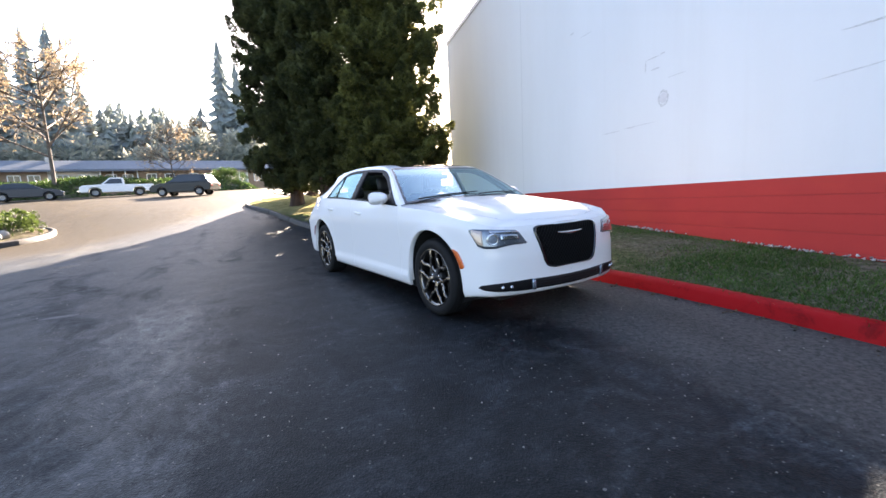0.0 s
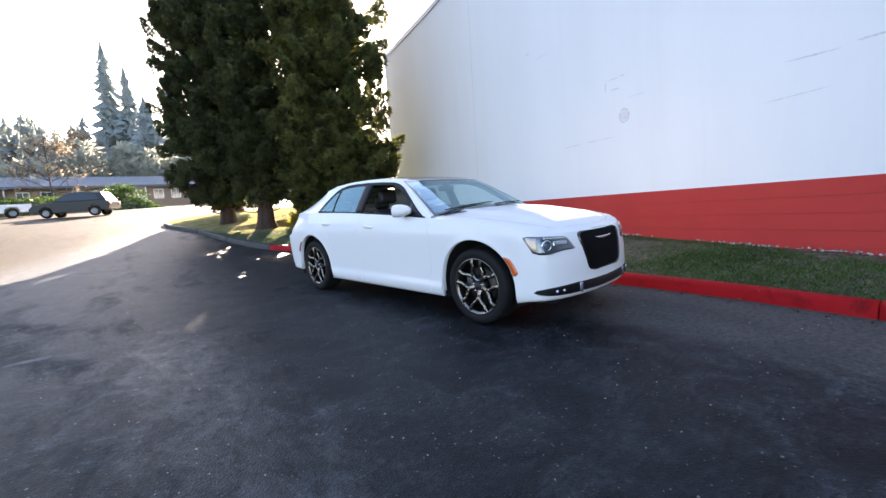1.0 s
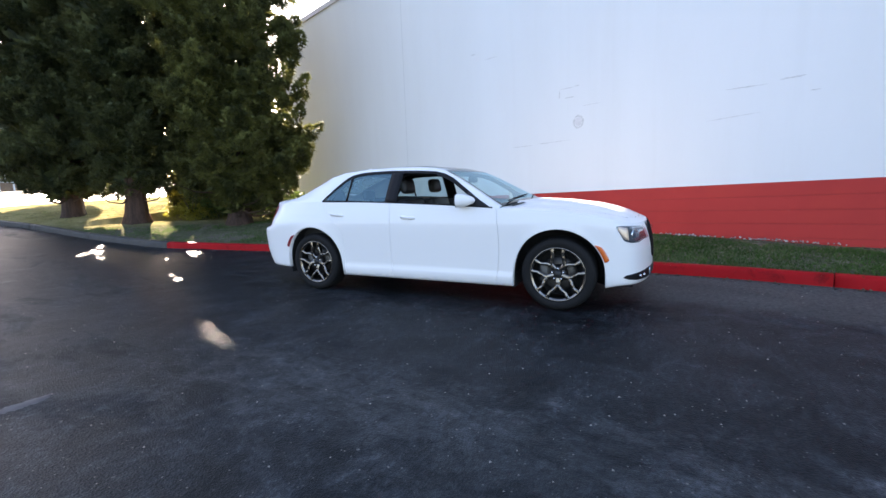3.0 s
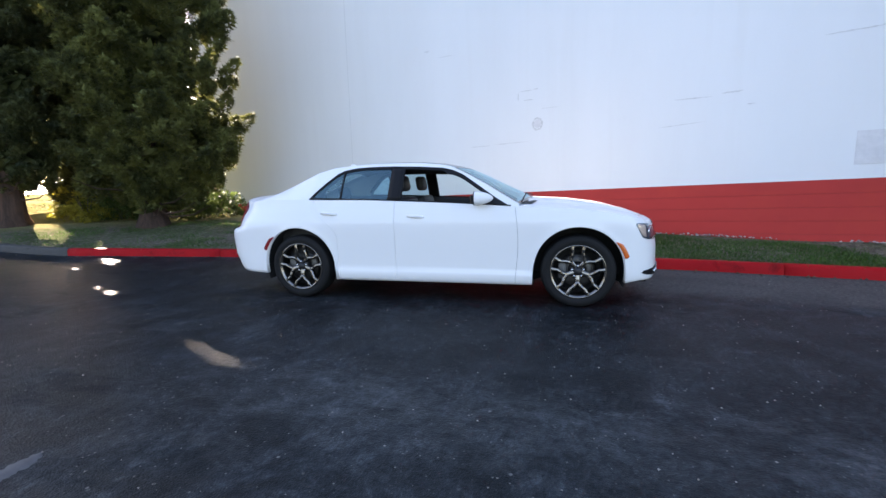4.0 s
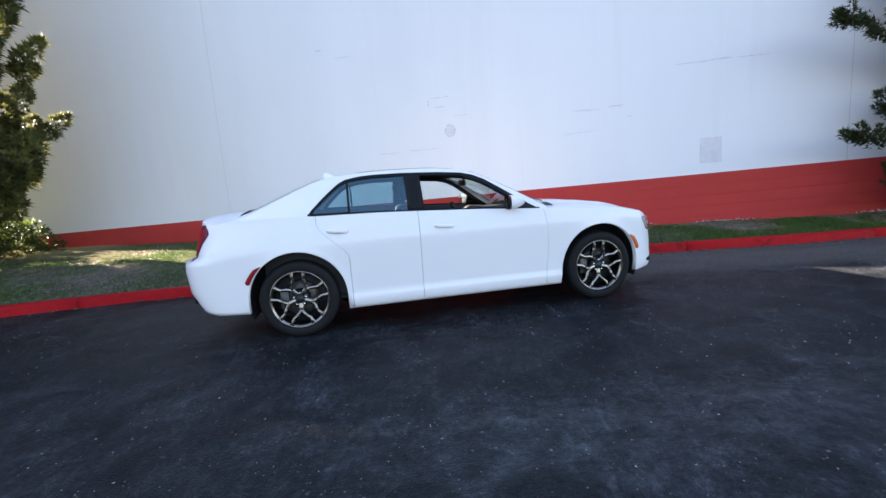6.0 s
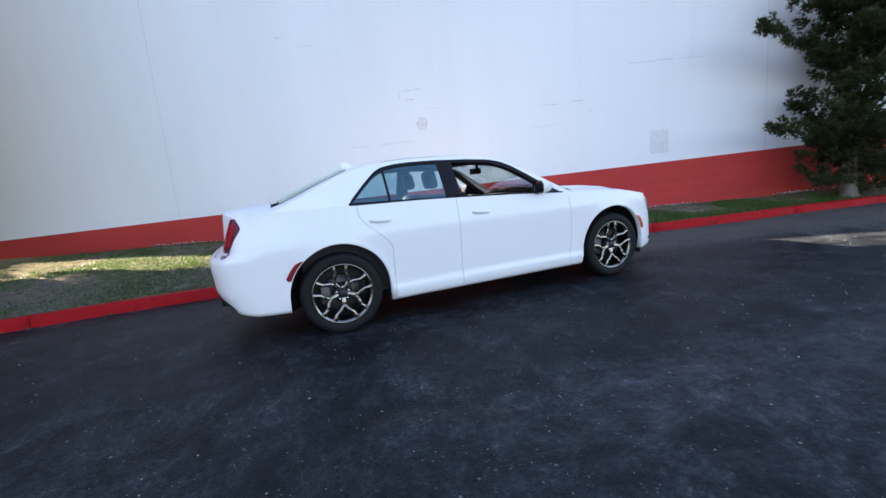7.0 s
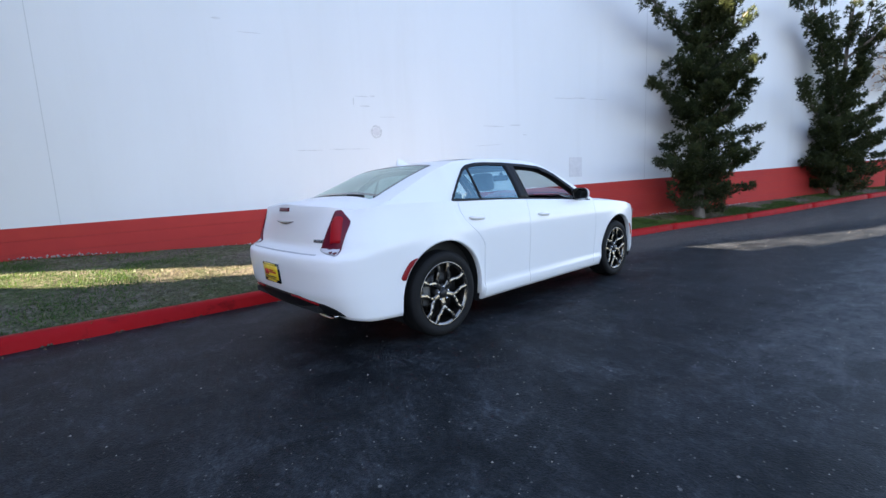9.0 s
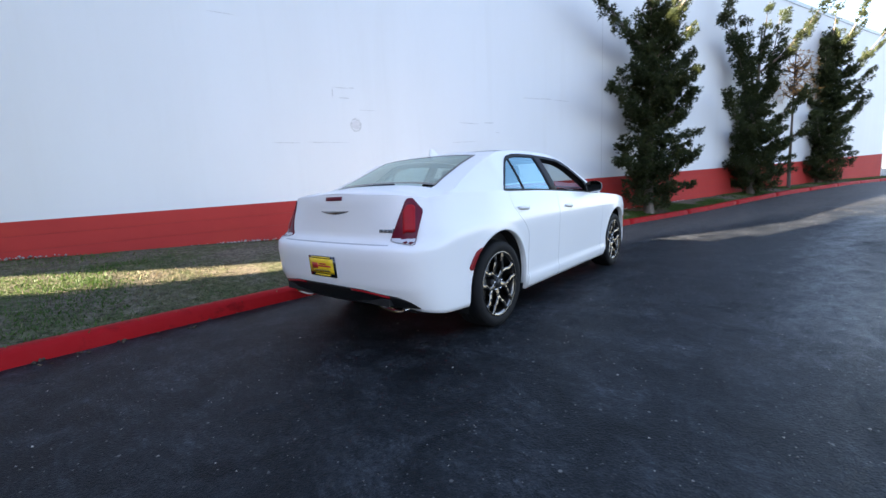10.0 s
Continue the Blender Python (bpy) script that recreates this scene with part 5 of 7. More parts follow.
def seat(car, x, y, wide=0.52):
    s = new("seat")
    s.parent = car
    s.matrix_basis = pose(x, y, 0)
    bm = bmesh.new()
    box(bm, -0.26, 0.27, -wide / 2, wide / 2, 0.42, 0.58, 0.05)
    part("seat_cushion", bm, LEATHER, s)
    bm = bmesh.new()
    box(bm, -0.07, 0.07, -wide / 2, wide / 2, 0.0, 0.62, 0.05, Matrix.Translation((-0.24, 0, 0.52)) @ pose(0, 0, 0, 0, -14, 0))
    part("backrest", bm, LEATHER, s)
    bm = bmesh.new()
    box(bm, -0.05, 0.05, -0.135, 0.135, 0.0, 0.19, 0.045, Matrix.Translation((-0.40, 0, 1.19)) @ pose(0, 0, 0, 0, -10, 0))
    part("head_restraint", bm, LEATHER, s)
    return s


def build_cabin(car):
    for sg in (-1, 1):
        seat(car, 1.52, sg * 0.38)
    bm = bmesh.new()
    box(bm, 0.15, 0.65, -0.66, 0.66, 0.42, 0.60, 0.05)
    box(bm, -0.07, 0.07, -0.64, 0.64, 0.0, 0.58, 0.05, Matrix.Translation((0.20, 0, 0.52)) @ pose(0, 0, 0, 0, -20, 0))
    part("rear_bench", bm, LEATHER, car, "black leather rear bench")
    for y in (-0.36, 0.36):
        bm = bmesh.new()
        box(bm, -0.045, 0.045, -0.13, 0.13, 0, 0.16, 0.04, Matrix.Translation((0.0, y, 1.10)) @ pose(0, 0, 0, 0, -12, 0))
        part("rear_head_restraint", bm, LEATHER, car)
    bm = bmesh.new()
    rows = []
    for y in np.linspace(-0.74, 0.74, 15):
        rows.append([Vector((x, y, z + (0.035 if y > 0.15 and x < 2.3 else 0))) for x, z in ((2.50, 1.02), (2.3, 1.015), (2.08, 1.0), (2.0, 0.95), (2.02, 0.8), (2.1, 0.6))])
    grid_faces(bm, rows)
    part("dashboard", finish(bm), DARK_INSIDE, car)
    bm = bmesh.new()
    rows = []
    q = pose(1.86, 0.38, 0.93, 0, -25, 0)
    for a in np.linspace(0, 2 * math.pi, 28, endpoint=False):
        rows.append([q @ Vector((0.016 * math.cos(b), (0.185 + 0.016 * math.sin(b)) * math.cos(a), (0.185 + 0.016 * math.sin(b)) * math.sin(a))) for b in np.linspace(0, 2 * math.pi, 8, endpoint=False)])
    grid_faces(bm, rows + [rows[0]], True)
    box(bm, -0.02, 0.03, -0.09, 0.09, -0.06, 0.05, 0.015, q)
    box(bm, -0.012, 0.012, -0.18, 0.18, -0.02, 0.02, 0.006, q)
    box(bm, -0.012, 0.012, -0.02, 0.02, -0.18, 0.0, 0.006, q)
    part("steering_wheel", finish(bm), DARK_INSIDE, car)
    bm = bmesh.new()
    box(bm, -0.02, 0.02, -0.125, 0.125, -0.035, 0.035, 0.015, Matrix.Translation((1.84, 0.0, 1.335)))
    box(bm, 0.0, 0.03, -0.02, 0.02, 0.0, 0.06, 0.008, Matrix.Translation((1.85, 0.0, 1.345)))
    part("interior_mirror", bm, TRIM_BLACK, car)
    bm = bmesh.new()
    box(bm, 0.0, 2.4, -0.78, 0.78, 0.30, 0.34)
    box(bm, -0.45, 0.1, -0.74, 0.74, 1.02, 1.05)
    box(bm, 1.2, 2.1, -0.11, 0.11, 0.34, 0.66, 0.03)
    part("cabin_floor", bm, DARK_INSIDE, car, "", False)
    bm = bmesh.new()
    rows = [[over_point(xe, s) - Vector((0, 0, 0.03)) for s in np.linspace(-0.93, 0.93, 17)] for xe in np.linspace(0.2, 1.76, 16)]
    grid_faces(bm, rows)
    part("headlining", finish(bm), HEADLINER, car)


build_car()


# ---- trees ----
def sprays(centres, outs, size, rng, leaves=5, fan=1.5, flat=0.35, droop=0.0, slim=0.17, needle=False):
    """Small fans of narrow leaves at points, turned outward: vertices and triangles."""
    n = len(centres)
    outs = outs / (np.linalg.norm(outs, axis=1)[:, None] + 1e-9)
    up = np.array([0, 0, 1.0]) + rng.normal(0, 0.45, (n, 3))
    side = np.cross(outs, up)
    side /= np.linalg.norm(side, axis=1)[:, None] + 1e-9
    nrm = np.cross(side, outs)
    size = size * rng.uniform(0.6, 1.35, n)
    V, F = [], []
    base = 0
    ang = np.linspace(-fan / 2, fan / 2, leaves)
    for a in ang:
        aa = a + rng.normal(0, 0.18, n)
        d = outs * np.cos(aa)[:, None] + side * np.sin(aa)[:, None] + nrm * rng.normal(0, flat, n)[:, None]
        d[:, 2] -= droop
        w = np.cross(d, nrm)
        w /= np.linalg.norm(w, axis=1)[:, None] + 1e-9
        L = (size * rng.uniform(0.7, 1.1, n))[:, None]
        wd = L * slim
        if needle:
            V.append(np.stack([centres - w * wd, centres + w * wd, centres + d * L], 1))
        else:
            V.append(np.stack([centres, centres + d * L * 0.55 + w * wd, centres + d * L, centres + d * L * 0.55 - w * wd], 1))
    V = np.concatenate(V, 1).reshape(-1, 3)
    if needle:
        return V, np.arange(n * leaves * 3).reshape(-1, 3)
    k = np.arange(n * leaves) * 4
    F = np.concatenate([np.stack([k, k + 1, k + 2], 1), np.stack([k, k + 2, k + 3], 1)])
    return V, F


# chinks in the cedars through which the low sun reaches the drive
CHINKS = [((-3.09, 6.02, 0.0), 0.05), ((-3.04, 5.72, 0.0), 0.055), ((-2.98, 5.42, 0.0), 0.06), ((-2.92, 5.10, 0.0), 0.045), ((-3.42, 9.3, 0.0), 0.02), ((-3.34, 8.98, 0.0), 0.04), ((-3.6, 11.6, 0.1), 0.03), ((-4.3, 12.5, 0.1), 0.03), ((-5.2, 13.0, 0.1), 0.03), ((-5.0, 14.1, 0.2), 0.04), ((-4.2, 13.3, 0.1), 0.03)]
# spots on the drive kept dark by foliage added along the sun's way
SUN_PLUGS = [(-3.13, 3.97, 0.0), (-3.10, 4.20, 0.0)]
SUN_WAY = np.array([math.cos(SUN_AZ) * math.cos(SUN_EL), math.sin(SUN_AZ) * math.cos(SUN_EL), math.sin(SUN_EL)])


def clear_of_chinks(P, at, pad):
    """Which points of a crown standing at a place leave the chinks open."""
    keep = np.ones(len(P), bool)
    for o, r in CHINKS:
        d = P + np.array(at) - np.array(o)
        off = d - (d @ SUN_WAY)[:, None] * SUN_WAY
        keep &= np.linalg.norm(off, axis=1) > r + pad
    return keep


def crown_points(rng, n_clump, per, surface, clump_r):
    """Clump centres on a lumpy surface, then spray points round each."""
    C, O = surface(n_clump)
    r = clump_r * rng.uniform(0.6, 1.4, n_clump)
    d = rng.normal(0, 1, (n_clump, per, 3)) + O[:, None, :] * 0.9
    d /= np.linalg.norm(d, axis=2)[:, :, None]
    P = C[:, None, :] + d * r[:, None, None] * rng.uniform(0.55, 1.0, (n_clump, per, 1)) * np.array([1, 1, 0.8])
    return P.reshape(-1, 3), (d + O[:, None, :] * 0.6).reshape(-1, 3)


def plumes(rng, C, axis, length, thick, per):
    """Spray points on the outer skin of pointed plumes, thick below the middle and drawn out to a tip."""
    n = len(C)
    t = rng.uniform(0, 1, (n, per)) ** 0.85
    a = rng.uniform(0, 2 * np.pi, (n, per))
    e1 = np.cross(axis, rng.normal(0, 1, (n, 3)))
    e1 /= np.linalg.norm(e1, axis=1)[:, None] + 1e-9
    e2 = np.cross(axis, e1)
    w = np.interp(t, [0, 0.15, 0.45, 0.8, 1.0], [0.55, 0.92, 1.0, 0.7, 0.12]) * thick[:, None] * rng.uniform(0.55, 1.08, (n, per))
    side = e1[:, None] * np.cos(a)[..., None] + e2[:, None] * np.sin(a)[..., None]
    P = C[:, None] + axis[:, None] * (t * length[:, None])[..., None] + side * w[..., None]
    D = side * 0.7 + axis[:, None] * (0.55 + 0.6 * t)[..., None]
    return P.reshape(-1, 3), D.reshape(-1, 3)


def cedar(x, y, radius, height, seed, base_z, foot=1.05, shift=0.0, dense=1.0, leaf=None, airy=0.0):
    """A columnar cedar with a bare foot: upswept plumes of foliage with dark gaps between them."""
    rng = np.random.RandomState(seed)
    tree = thing("cedar_tree", "tall columnar evergreen with shaggy green foliage above bare reddish trunk", "tree", "row of cedars", pose(x, y, base_z))
    bm = bmesh.new()
    zs = [-0.3, 0.0, 0.25, 0.8, 1.6, 3.5, 6, 9, height * 0.97]
    tube(bm, [(0.05 * math.sin(z), 0.05 * math.cos(1.3 * z), z) for z in zs], [0.42, 0.36, 0.29, 0.25, 0.24, 0.2, 0.15, 0.09, 0.02], 14)
    for v in bm.verts:
        a = math.atan2(v.co.y, v.co.x)
        v.co.xy *= 1 + 0.12 * math.sin(5 * a + seed) * max(0.0, 1 - v.co.z / 3)
    part("trunk", bm, BARK, tree, "reddish fibrous trunk")
    for k in range(14):
        a = rng.uniform(0, 6.28)
        z = foot - 0.4 + rng.uniform(0, 1.5)
        L = radius * rng.uniform(0.5, 0.95)
        bm = bmesh.new()
        pts = [Vector((0.15 * math.cos(a), 0.15 * math.sin(a), z))]
        for t in (0.35, 0.7, 1.0):
            pts.append(Vector((L * t * math.cos(a + 0.2 * t), L * t * math.sin(a + 0.2 * t), z - 0.25 * math.sin(2.2 * t) + 0.35 * t * t)))
        tube(bm, pts, [0.035, 0.025, 0.016, 0.006], 6)
        part("limb", bm, BARK, tree)

    def prof(z):
        u = (z - foot) / (height - foot)
        return np.interp(u, [0, 0.03, 0.09, 0.2, 0.5, 0.75, 0.92, 1.0], [0.35, 0.72, 0.95, 1.0, 1.0, 0.88, 0.48, 0.05])

    ph = rng.uniform(0, 6.28, 6)

    def place(n, lo, hi):
        z = foot + (height - foot) * rng.uniform(0, 0.97, n) ** 1.05
        a = rng.uniform(0, 2 * np.pi, n)
        lump = 1 + 0.09 * np.sin(3 * a + 1.1 * z + ph[0]) + 0.07 * np.sin(5 * a - 1.7 * z + ph[1])
        r = radius * prof(z) * lump * rng.uniform(lo, hi, n)
        C = np.stack([r * np.cos(a) + shift, r * np.sin(a), z - 0.35], 1)
        out = np.stack([np.cos(a), np.sin(a), 0 * a], 1)
        axis = out * rng.uniform(0.3, 1.0, (n, 1)) + np.array([0, 0, 1.0]) + rng.normal(0, 0.16, (n, 3))
        return C, axis / np.linalg.norm(axis, axis=1)[:, None]

    area = 2 * math.pi * radius * (height - foot)
    V, F, base = [], [], 0
    for count, lo, hi, per in ((int(3.7 * area), 0.68, 1.02, 215), (int(1.9 * area * (1 - airy)), 0.36, 0.66, 130)):
        C, axis = place(int(count * dense), lo, hi)
        P, D = plumes(rng, C, axis, rng.uniform(0.35, 0.75, len(C)), rng.uniform(0.11, 0.23, len(C)), per)
        keep = clear_of_chinks(P, (x, y, base_z), 0.045)
        v, f = sprays(P[keep], D[keep], 0.098 / dense, rng, 4, 1.6, 0.5, slim=0.19, needle=True)
        V.append(v)
        F.append(f + base)
        base += len(v)
    # extra sprays added to the crown to block stray sun spots on the drive
    for o in SUN_PLUGS:
        d = np.array([x, y, base_z]) - np.array(o)
        run = float(d[:2] @ SUN_WAY[:2]) / float(SUN_WAY[:2] @ SUN_WAY[:2])
        c = np.array(o) + SUN_WAY * run - np.array([x, y, base_z])
        if np.hypot(*c[:2]) < 1.1 * radius and foot < c[2] < height:
            P = c + rng.normal(0, 0.16, (900, 3))
            v, f = sprays(P, rng.normal(0, 1, (900, 3)), 0.098, rng, 4, 1.6, 0.5, slim=0.19, needle=True)
            V.append(v)
            F.append(f + base)
            base += len(v)
    # twiggy dark heart
    C, axis = place(int(1500 * (1 - airy)), 0.15, 0.5)
    keep = clear_of_chinks(C, (x, y, base_z), 0.22)
    v, f = sprays(C[keep], axis[keep], 0.4, rng, 5, 2.4)
    crown = from_arrays("crown", np.concatenate(V + [v]), np.concatenate(F + [f + base]), leaf or CEDAR, tree)
    tagged(crown, "shaggy flat sprays of dark green scale leaves")
    return tree


def juniper(x, y, base_z, height, width, seed, arms, limbs=(), body=0.9):
    """A twisted upright juniper: curved branches carrying dense pointed tufts."""
    rng = np.random.RandomState(seed)
    tree = thing("juniper_tree", "twisted dark green juniper growing against the white wall", "tree", "junipers along the wall", pose(x, y, base_z))
    bm = bmesh.new()
    tube(bm, [(0, 0, -0.2), (0.03, 0.02, 0.2), (0.0, 0.05, 1.0), (0.06, 0, 2.2), (0, 0, height * 0.55), (-0.05, 0, height * 0.85)], [0.16, 0.13, 0.11, 0.09, 0.06, 0.02], 10)
    part("trunk", bm, GREY_BARK, tree, "short grey twisted trunk")
    along = np.array([WD.x, WD.y, 0])
    off = np.array([WN.x, WN.y, 0])
    Cs, As, Ls, Ts = [], [], [], []

    def pad(p0, d, L, rise, wide, thick, first=0.15):
        """A flat, dense cushion of short upright tufts along one branch that ends in a raised tip."""
        n = max(4, int(L * (0.2 + wide) * 58))
        t = rng.uniform(first, 1.0, n)
        lat = np.cross(d, [0, 0, 1.0])
        across = rng.uniform(-1, 1, n) * wide * np.interp(t, [0, 0.45, 0.8, 1.0], [0.8, 1.0, 0.7, 0.08])
        sag = rng.uniform(-1, 0.5, n) * thick * np.interp(t, [0, 0.6, 1.0], [1.2, 1.0, 0.35])
        P = p0 + d * (L * t)[:, None] + lat * across[:, None] + np.array([0, 0, 1.0]) * (rise * t ** 2.2 + sag - 0.05)[:, None]
        ax = d * (0.35 + 0.5 * t)[:, None] + lat * (0.8 * across / max(wide, 0.01))[:, None] * 0.5 + np.array([0, 0, 0.75]) + rng.normal(0, 0.22, (n, 3))
        Cs.append(P)
        As.append(ax / np.linalg.norm(ax, axis=1)[:, None])
        Ls.append(rng.uniform(0.12, 0.24, n))
        Ts.append(rng.uniform(0.05, 0.085, n))

    def way(a, lean=0.8):
        d = along * math.cos(a) + off * math.sin(a) * (lean if math.sin(a) > 0 else 0.5)
        return d

    # the body: cushions all the way up from the ground, shorter towards the top
    for k in range(int(15 * height * body)):
        u = (k + rng.uniform(0, 1)) / int(15 * height * body)
        a = k * 2.4 + rng.uniform(-0.5, 0.5)
        reach = width * 0.5 * float(np.interp(u, [0, 0.06, 0.18, 0.45, 0.62, 0.7, 0.9, 1.0], [0.75, 0.95, 1.0, 0.95, 0.9, 0.66, 0.45, 0.16])) * rng.uniform(0.6, 1.12)
        pad(np.array([0, 0, 0.12 + u * height * body * 0.94]), way(a, 0.9), reach * 0.92, reach * rng.uniform(0.05, 0.35), 0.16 + 0.16 * reach, 0.10, 0.08)
    # long upswept arms: foot height, tip along the wall, tip out from it, tip height, thickness
    swept = []
    for z0, along_by, out_by, z1, r in limbs:
        swept.append((z0, along * along_by + off * out_by, z1 - z0, r))
    for k in range(arms):
        d = way(rng.uniform(0, 6.28), 0.9)
        z0 = rng.uniform(0.1, 0.75) * height * body
        L = width * rng.uniform(0.38, 0.50)
        swept.append((z0, d * L, L * rng.uniform(0.25, 0.6), 0.12))
    for z0, reach, rise, r in swept:
        L = float(np.linalg.norm(reach)) or 0.1
        d = reach / L
        p0 = np.array([0, 0, z0])
        at = lambda t: p0 + d * L * t + np.array([0, 0, rise * (0.45 * t + 0.55 * t * t)])
        bm = bmesh.new()
        tube(bm, [tuple(at(t)) for t in (0, 0.35, 0.7, 0.96)], [0.05, 0.035, 0.022, 0.008], 6)
        part("limb", bm, GREY_BARK, tree)
        for q in range(int(6 + 9 * math.hypot(L, rise))):
            t = rng.uniform(0.12, 1.0)
            a = rng.uniform(0, 6.28)
            short = (0.14 + 0.9 * r) * (1.2 - 0.6 * t) * rng.uniform(0.8, 1.25)
            pad(at(t) - np.array([0, 0, 0.06]), way(a) * 0.8 + d * 0.35, short, short * rng.uniform(0.3, 0.9), 0.11, 0.07, 0.0)
    C, A, L, T = np.concatenate(Cs), np.concatenate(As), np.concatenate(Ls), np.concatenate(Ts)
    P, D = plumes(rng, C, A, L, T, 15)
    V, F = sprays(P, D, 0.07, rng, 4, 1.1, 0.4, slim=0.19, needle=True)
    crown = from_arrays("crown", V, F, JUNIPER, tree)
    tagged(crown, "dense upswept tufts of dark needles")
    return tree


def shrub(x, y, z, r, h, seed, mat, label, name="shrub", dens=900, leaf=0.09):
    rng = np.random.RandomState(seed)
    t = thing(name, label, "shrub", "", pose(x, y, z))
    for k in range(5):
        bm = bmesh.new()
        a = rng.uniform(0, 6.28)
        tube(bm, [(0.05 * math.cos(a), 0.05 * math.sin(a), -0.05), (0.3 * r * math.cos(a), 0.3 * r * math.sin(a), 0.4 * h), (0.6 * r * math.cos(a), 0.6 * r * math.sin(a), 0.8 * h)], [0.02, 0.014, 0.005], 5)
        part("stem", bm, GREY_BARK, t)

    def surface(n):
        d = rng.normal(0, 1, (n, 3))
        d[:, 2] = np.abs(d[:, 2])
        d /= np.linalg.norm(d, axis=1)[:, None]
        C = d * np.array([r, r, h]) * rng.uniform(0.45, 1.0, (n, 1)) * (1 + 0.15 * np.sin(4 * d[:, :1] * 3 + seed))
        return C, d

    P, D = crown_points(rng, max(40, dens // 14), 14, surface, 0.16 * r + 0.03)
    V, F = sprays(P, D, leaf, rng, 4, 2.0, 0.5)
    c = from_arrays("foliage", V, F, mat, t)
    return t


def conifer_mesh(rng, x, y, z, h, r, density=1.0, bare=0.12):
    """Ragged drooping whorls for a distant fir."""
    n = int(320 * density)
    u = np.sort(rng.uniform(bare, 1.0, n))
    a = rng.uniform(0, 6.28, n)
    rad = r * (1 - u) ** 0.75 * rng.uniform(0.3, 1.2, n) + 0.15
    hz = h * u
    c, s = np.cos(a), np.sin(a)
    wd = rad * rng.uniform(0.16, 0.32, n)
    top = np.stack([x + 0.05 * c, y + 0.05 * s, z + hz + 0.05 * h], 1)
    tip = np.stack([x + rad * c, y + rad * s, z + hz - 0.12 * rad], 1)
    l = np.stack([x + 0.6 * rad * c - wd * s, y + 0.6 * rad * s + wd * c, z + hz - 0.22 * rad], 1)
    q = np.stack([x + 0.6 * rad * c + wd * s, y + 0.6 * rad * s - wd * c, z + hz - 0.22 * rad], 1)
    V = np.stack([top, l, tip, q], 1).reshape(-1, 3)
    k = np.arange(n) * 4
    return V, np.concatenate([np.stack([k, k + 1, k + 2], 1), np.stack([k, k + 2, k + 3], 1)])


def tall_fir(x, y, h, r, seed):
    rng = np.random.RandomState(seed)
    z = land(x, y)
    t = thing("fir_tree", "tall thin hazy fir standing above the far woods", "tree", "far firs", pose(x, y, z))
    bm = bmesh.new()
    tube(bm, [(0, 0, -0.5), (0.1, 0, h * 0.5), (0, 0, h)], [0.4, 0.25, 0.04], 8)
    part("trunk", bm, GREY_BARK, t)
    V, F = conifer_mesh(rng, 0, 0, 0, h, r * 1.5, 1.9, 0.16)
    c = from_arrays("crown", V, F, HAZED_FIR, t)
    return t


def bare_tree(x, y, h, spread, seed, leaf_mat, leaves, label, low=0.2, leaf=0.22):
    """A leaf-shedding broadleaf: limbs fork thrice, thin leaves on the ends."""
    rng = np.random.RandomState(seed)
    z = land(x, y)
    t = thing("deciduous_tree", label, "tree", "", pose(x, y, z))
    bm = bmesh.new()
    tube(bm, [(0, 0, -0.3), (0.05, 0, h * 0.2), (0.0, 0.1, h * 0.45), (0.1, 0, h * 0.9)], [h * 0.013, h * 0.009, h * 0.006, 0.02], 10)
    part("trunk", bm, BROWN_BARK, t)
    ends = []
    for k in range(24):
        z0 = h * rng.uniform(low, 0.85)
        a = rng.uniform(0, 6.28)
        L = spread * (1.15 - z0 / h) * rng.uniform(0.7, 1.1)
        d = np.array([math.cos(a), math.sin(a), rng.uniform(0.25, 0.9)])
        p0 = np.array([0, 0, z0])
        p1 = p0 + d * L * 0.55
        p2 = p1 + (d + rng.normal(0, 0.25, 3)) * L * 0.45
        bm = bmesh.new()
        tube(bm, [tuple(p0), tuple(p1), tuple(p2)], [h * 0.0055, h * 0.0035, 0.012], 5)
        for q in range(9):
            f = rng.uniform(-0.4, 1.0)
            b0 = p1 + (p2 - p1) * f
            b1 = b0 + (d * 0.5 + rng.normal(0, 0.6, 3)) * L * 0.3
            tube(bm, [tuple(b0), tuple(b1)], [h * 0.003, 0.008], 4)
            ends += [b1, (b0 + b1) / 2]
        part("limb", bm, BROWN_BARK, t)
        ends += [p2]
    if leaves:
        E = np.array(ends)
        C = E[rng.randint(0, len(E), leaves)] + rng.normal(0, 1.8 * leaf, (leaves, 3))
        V, F = sprays(C, rng.normal(0, 1, (leaves, 3)), leaf, rng, 3, 2.5, 0.6)
        from_arrays("foliage", V, F, leaf_mat, t)
    return t


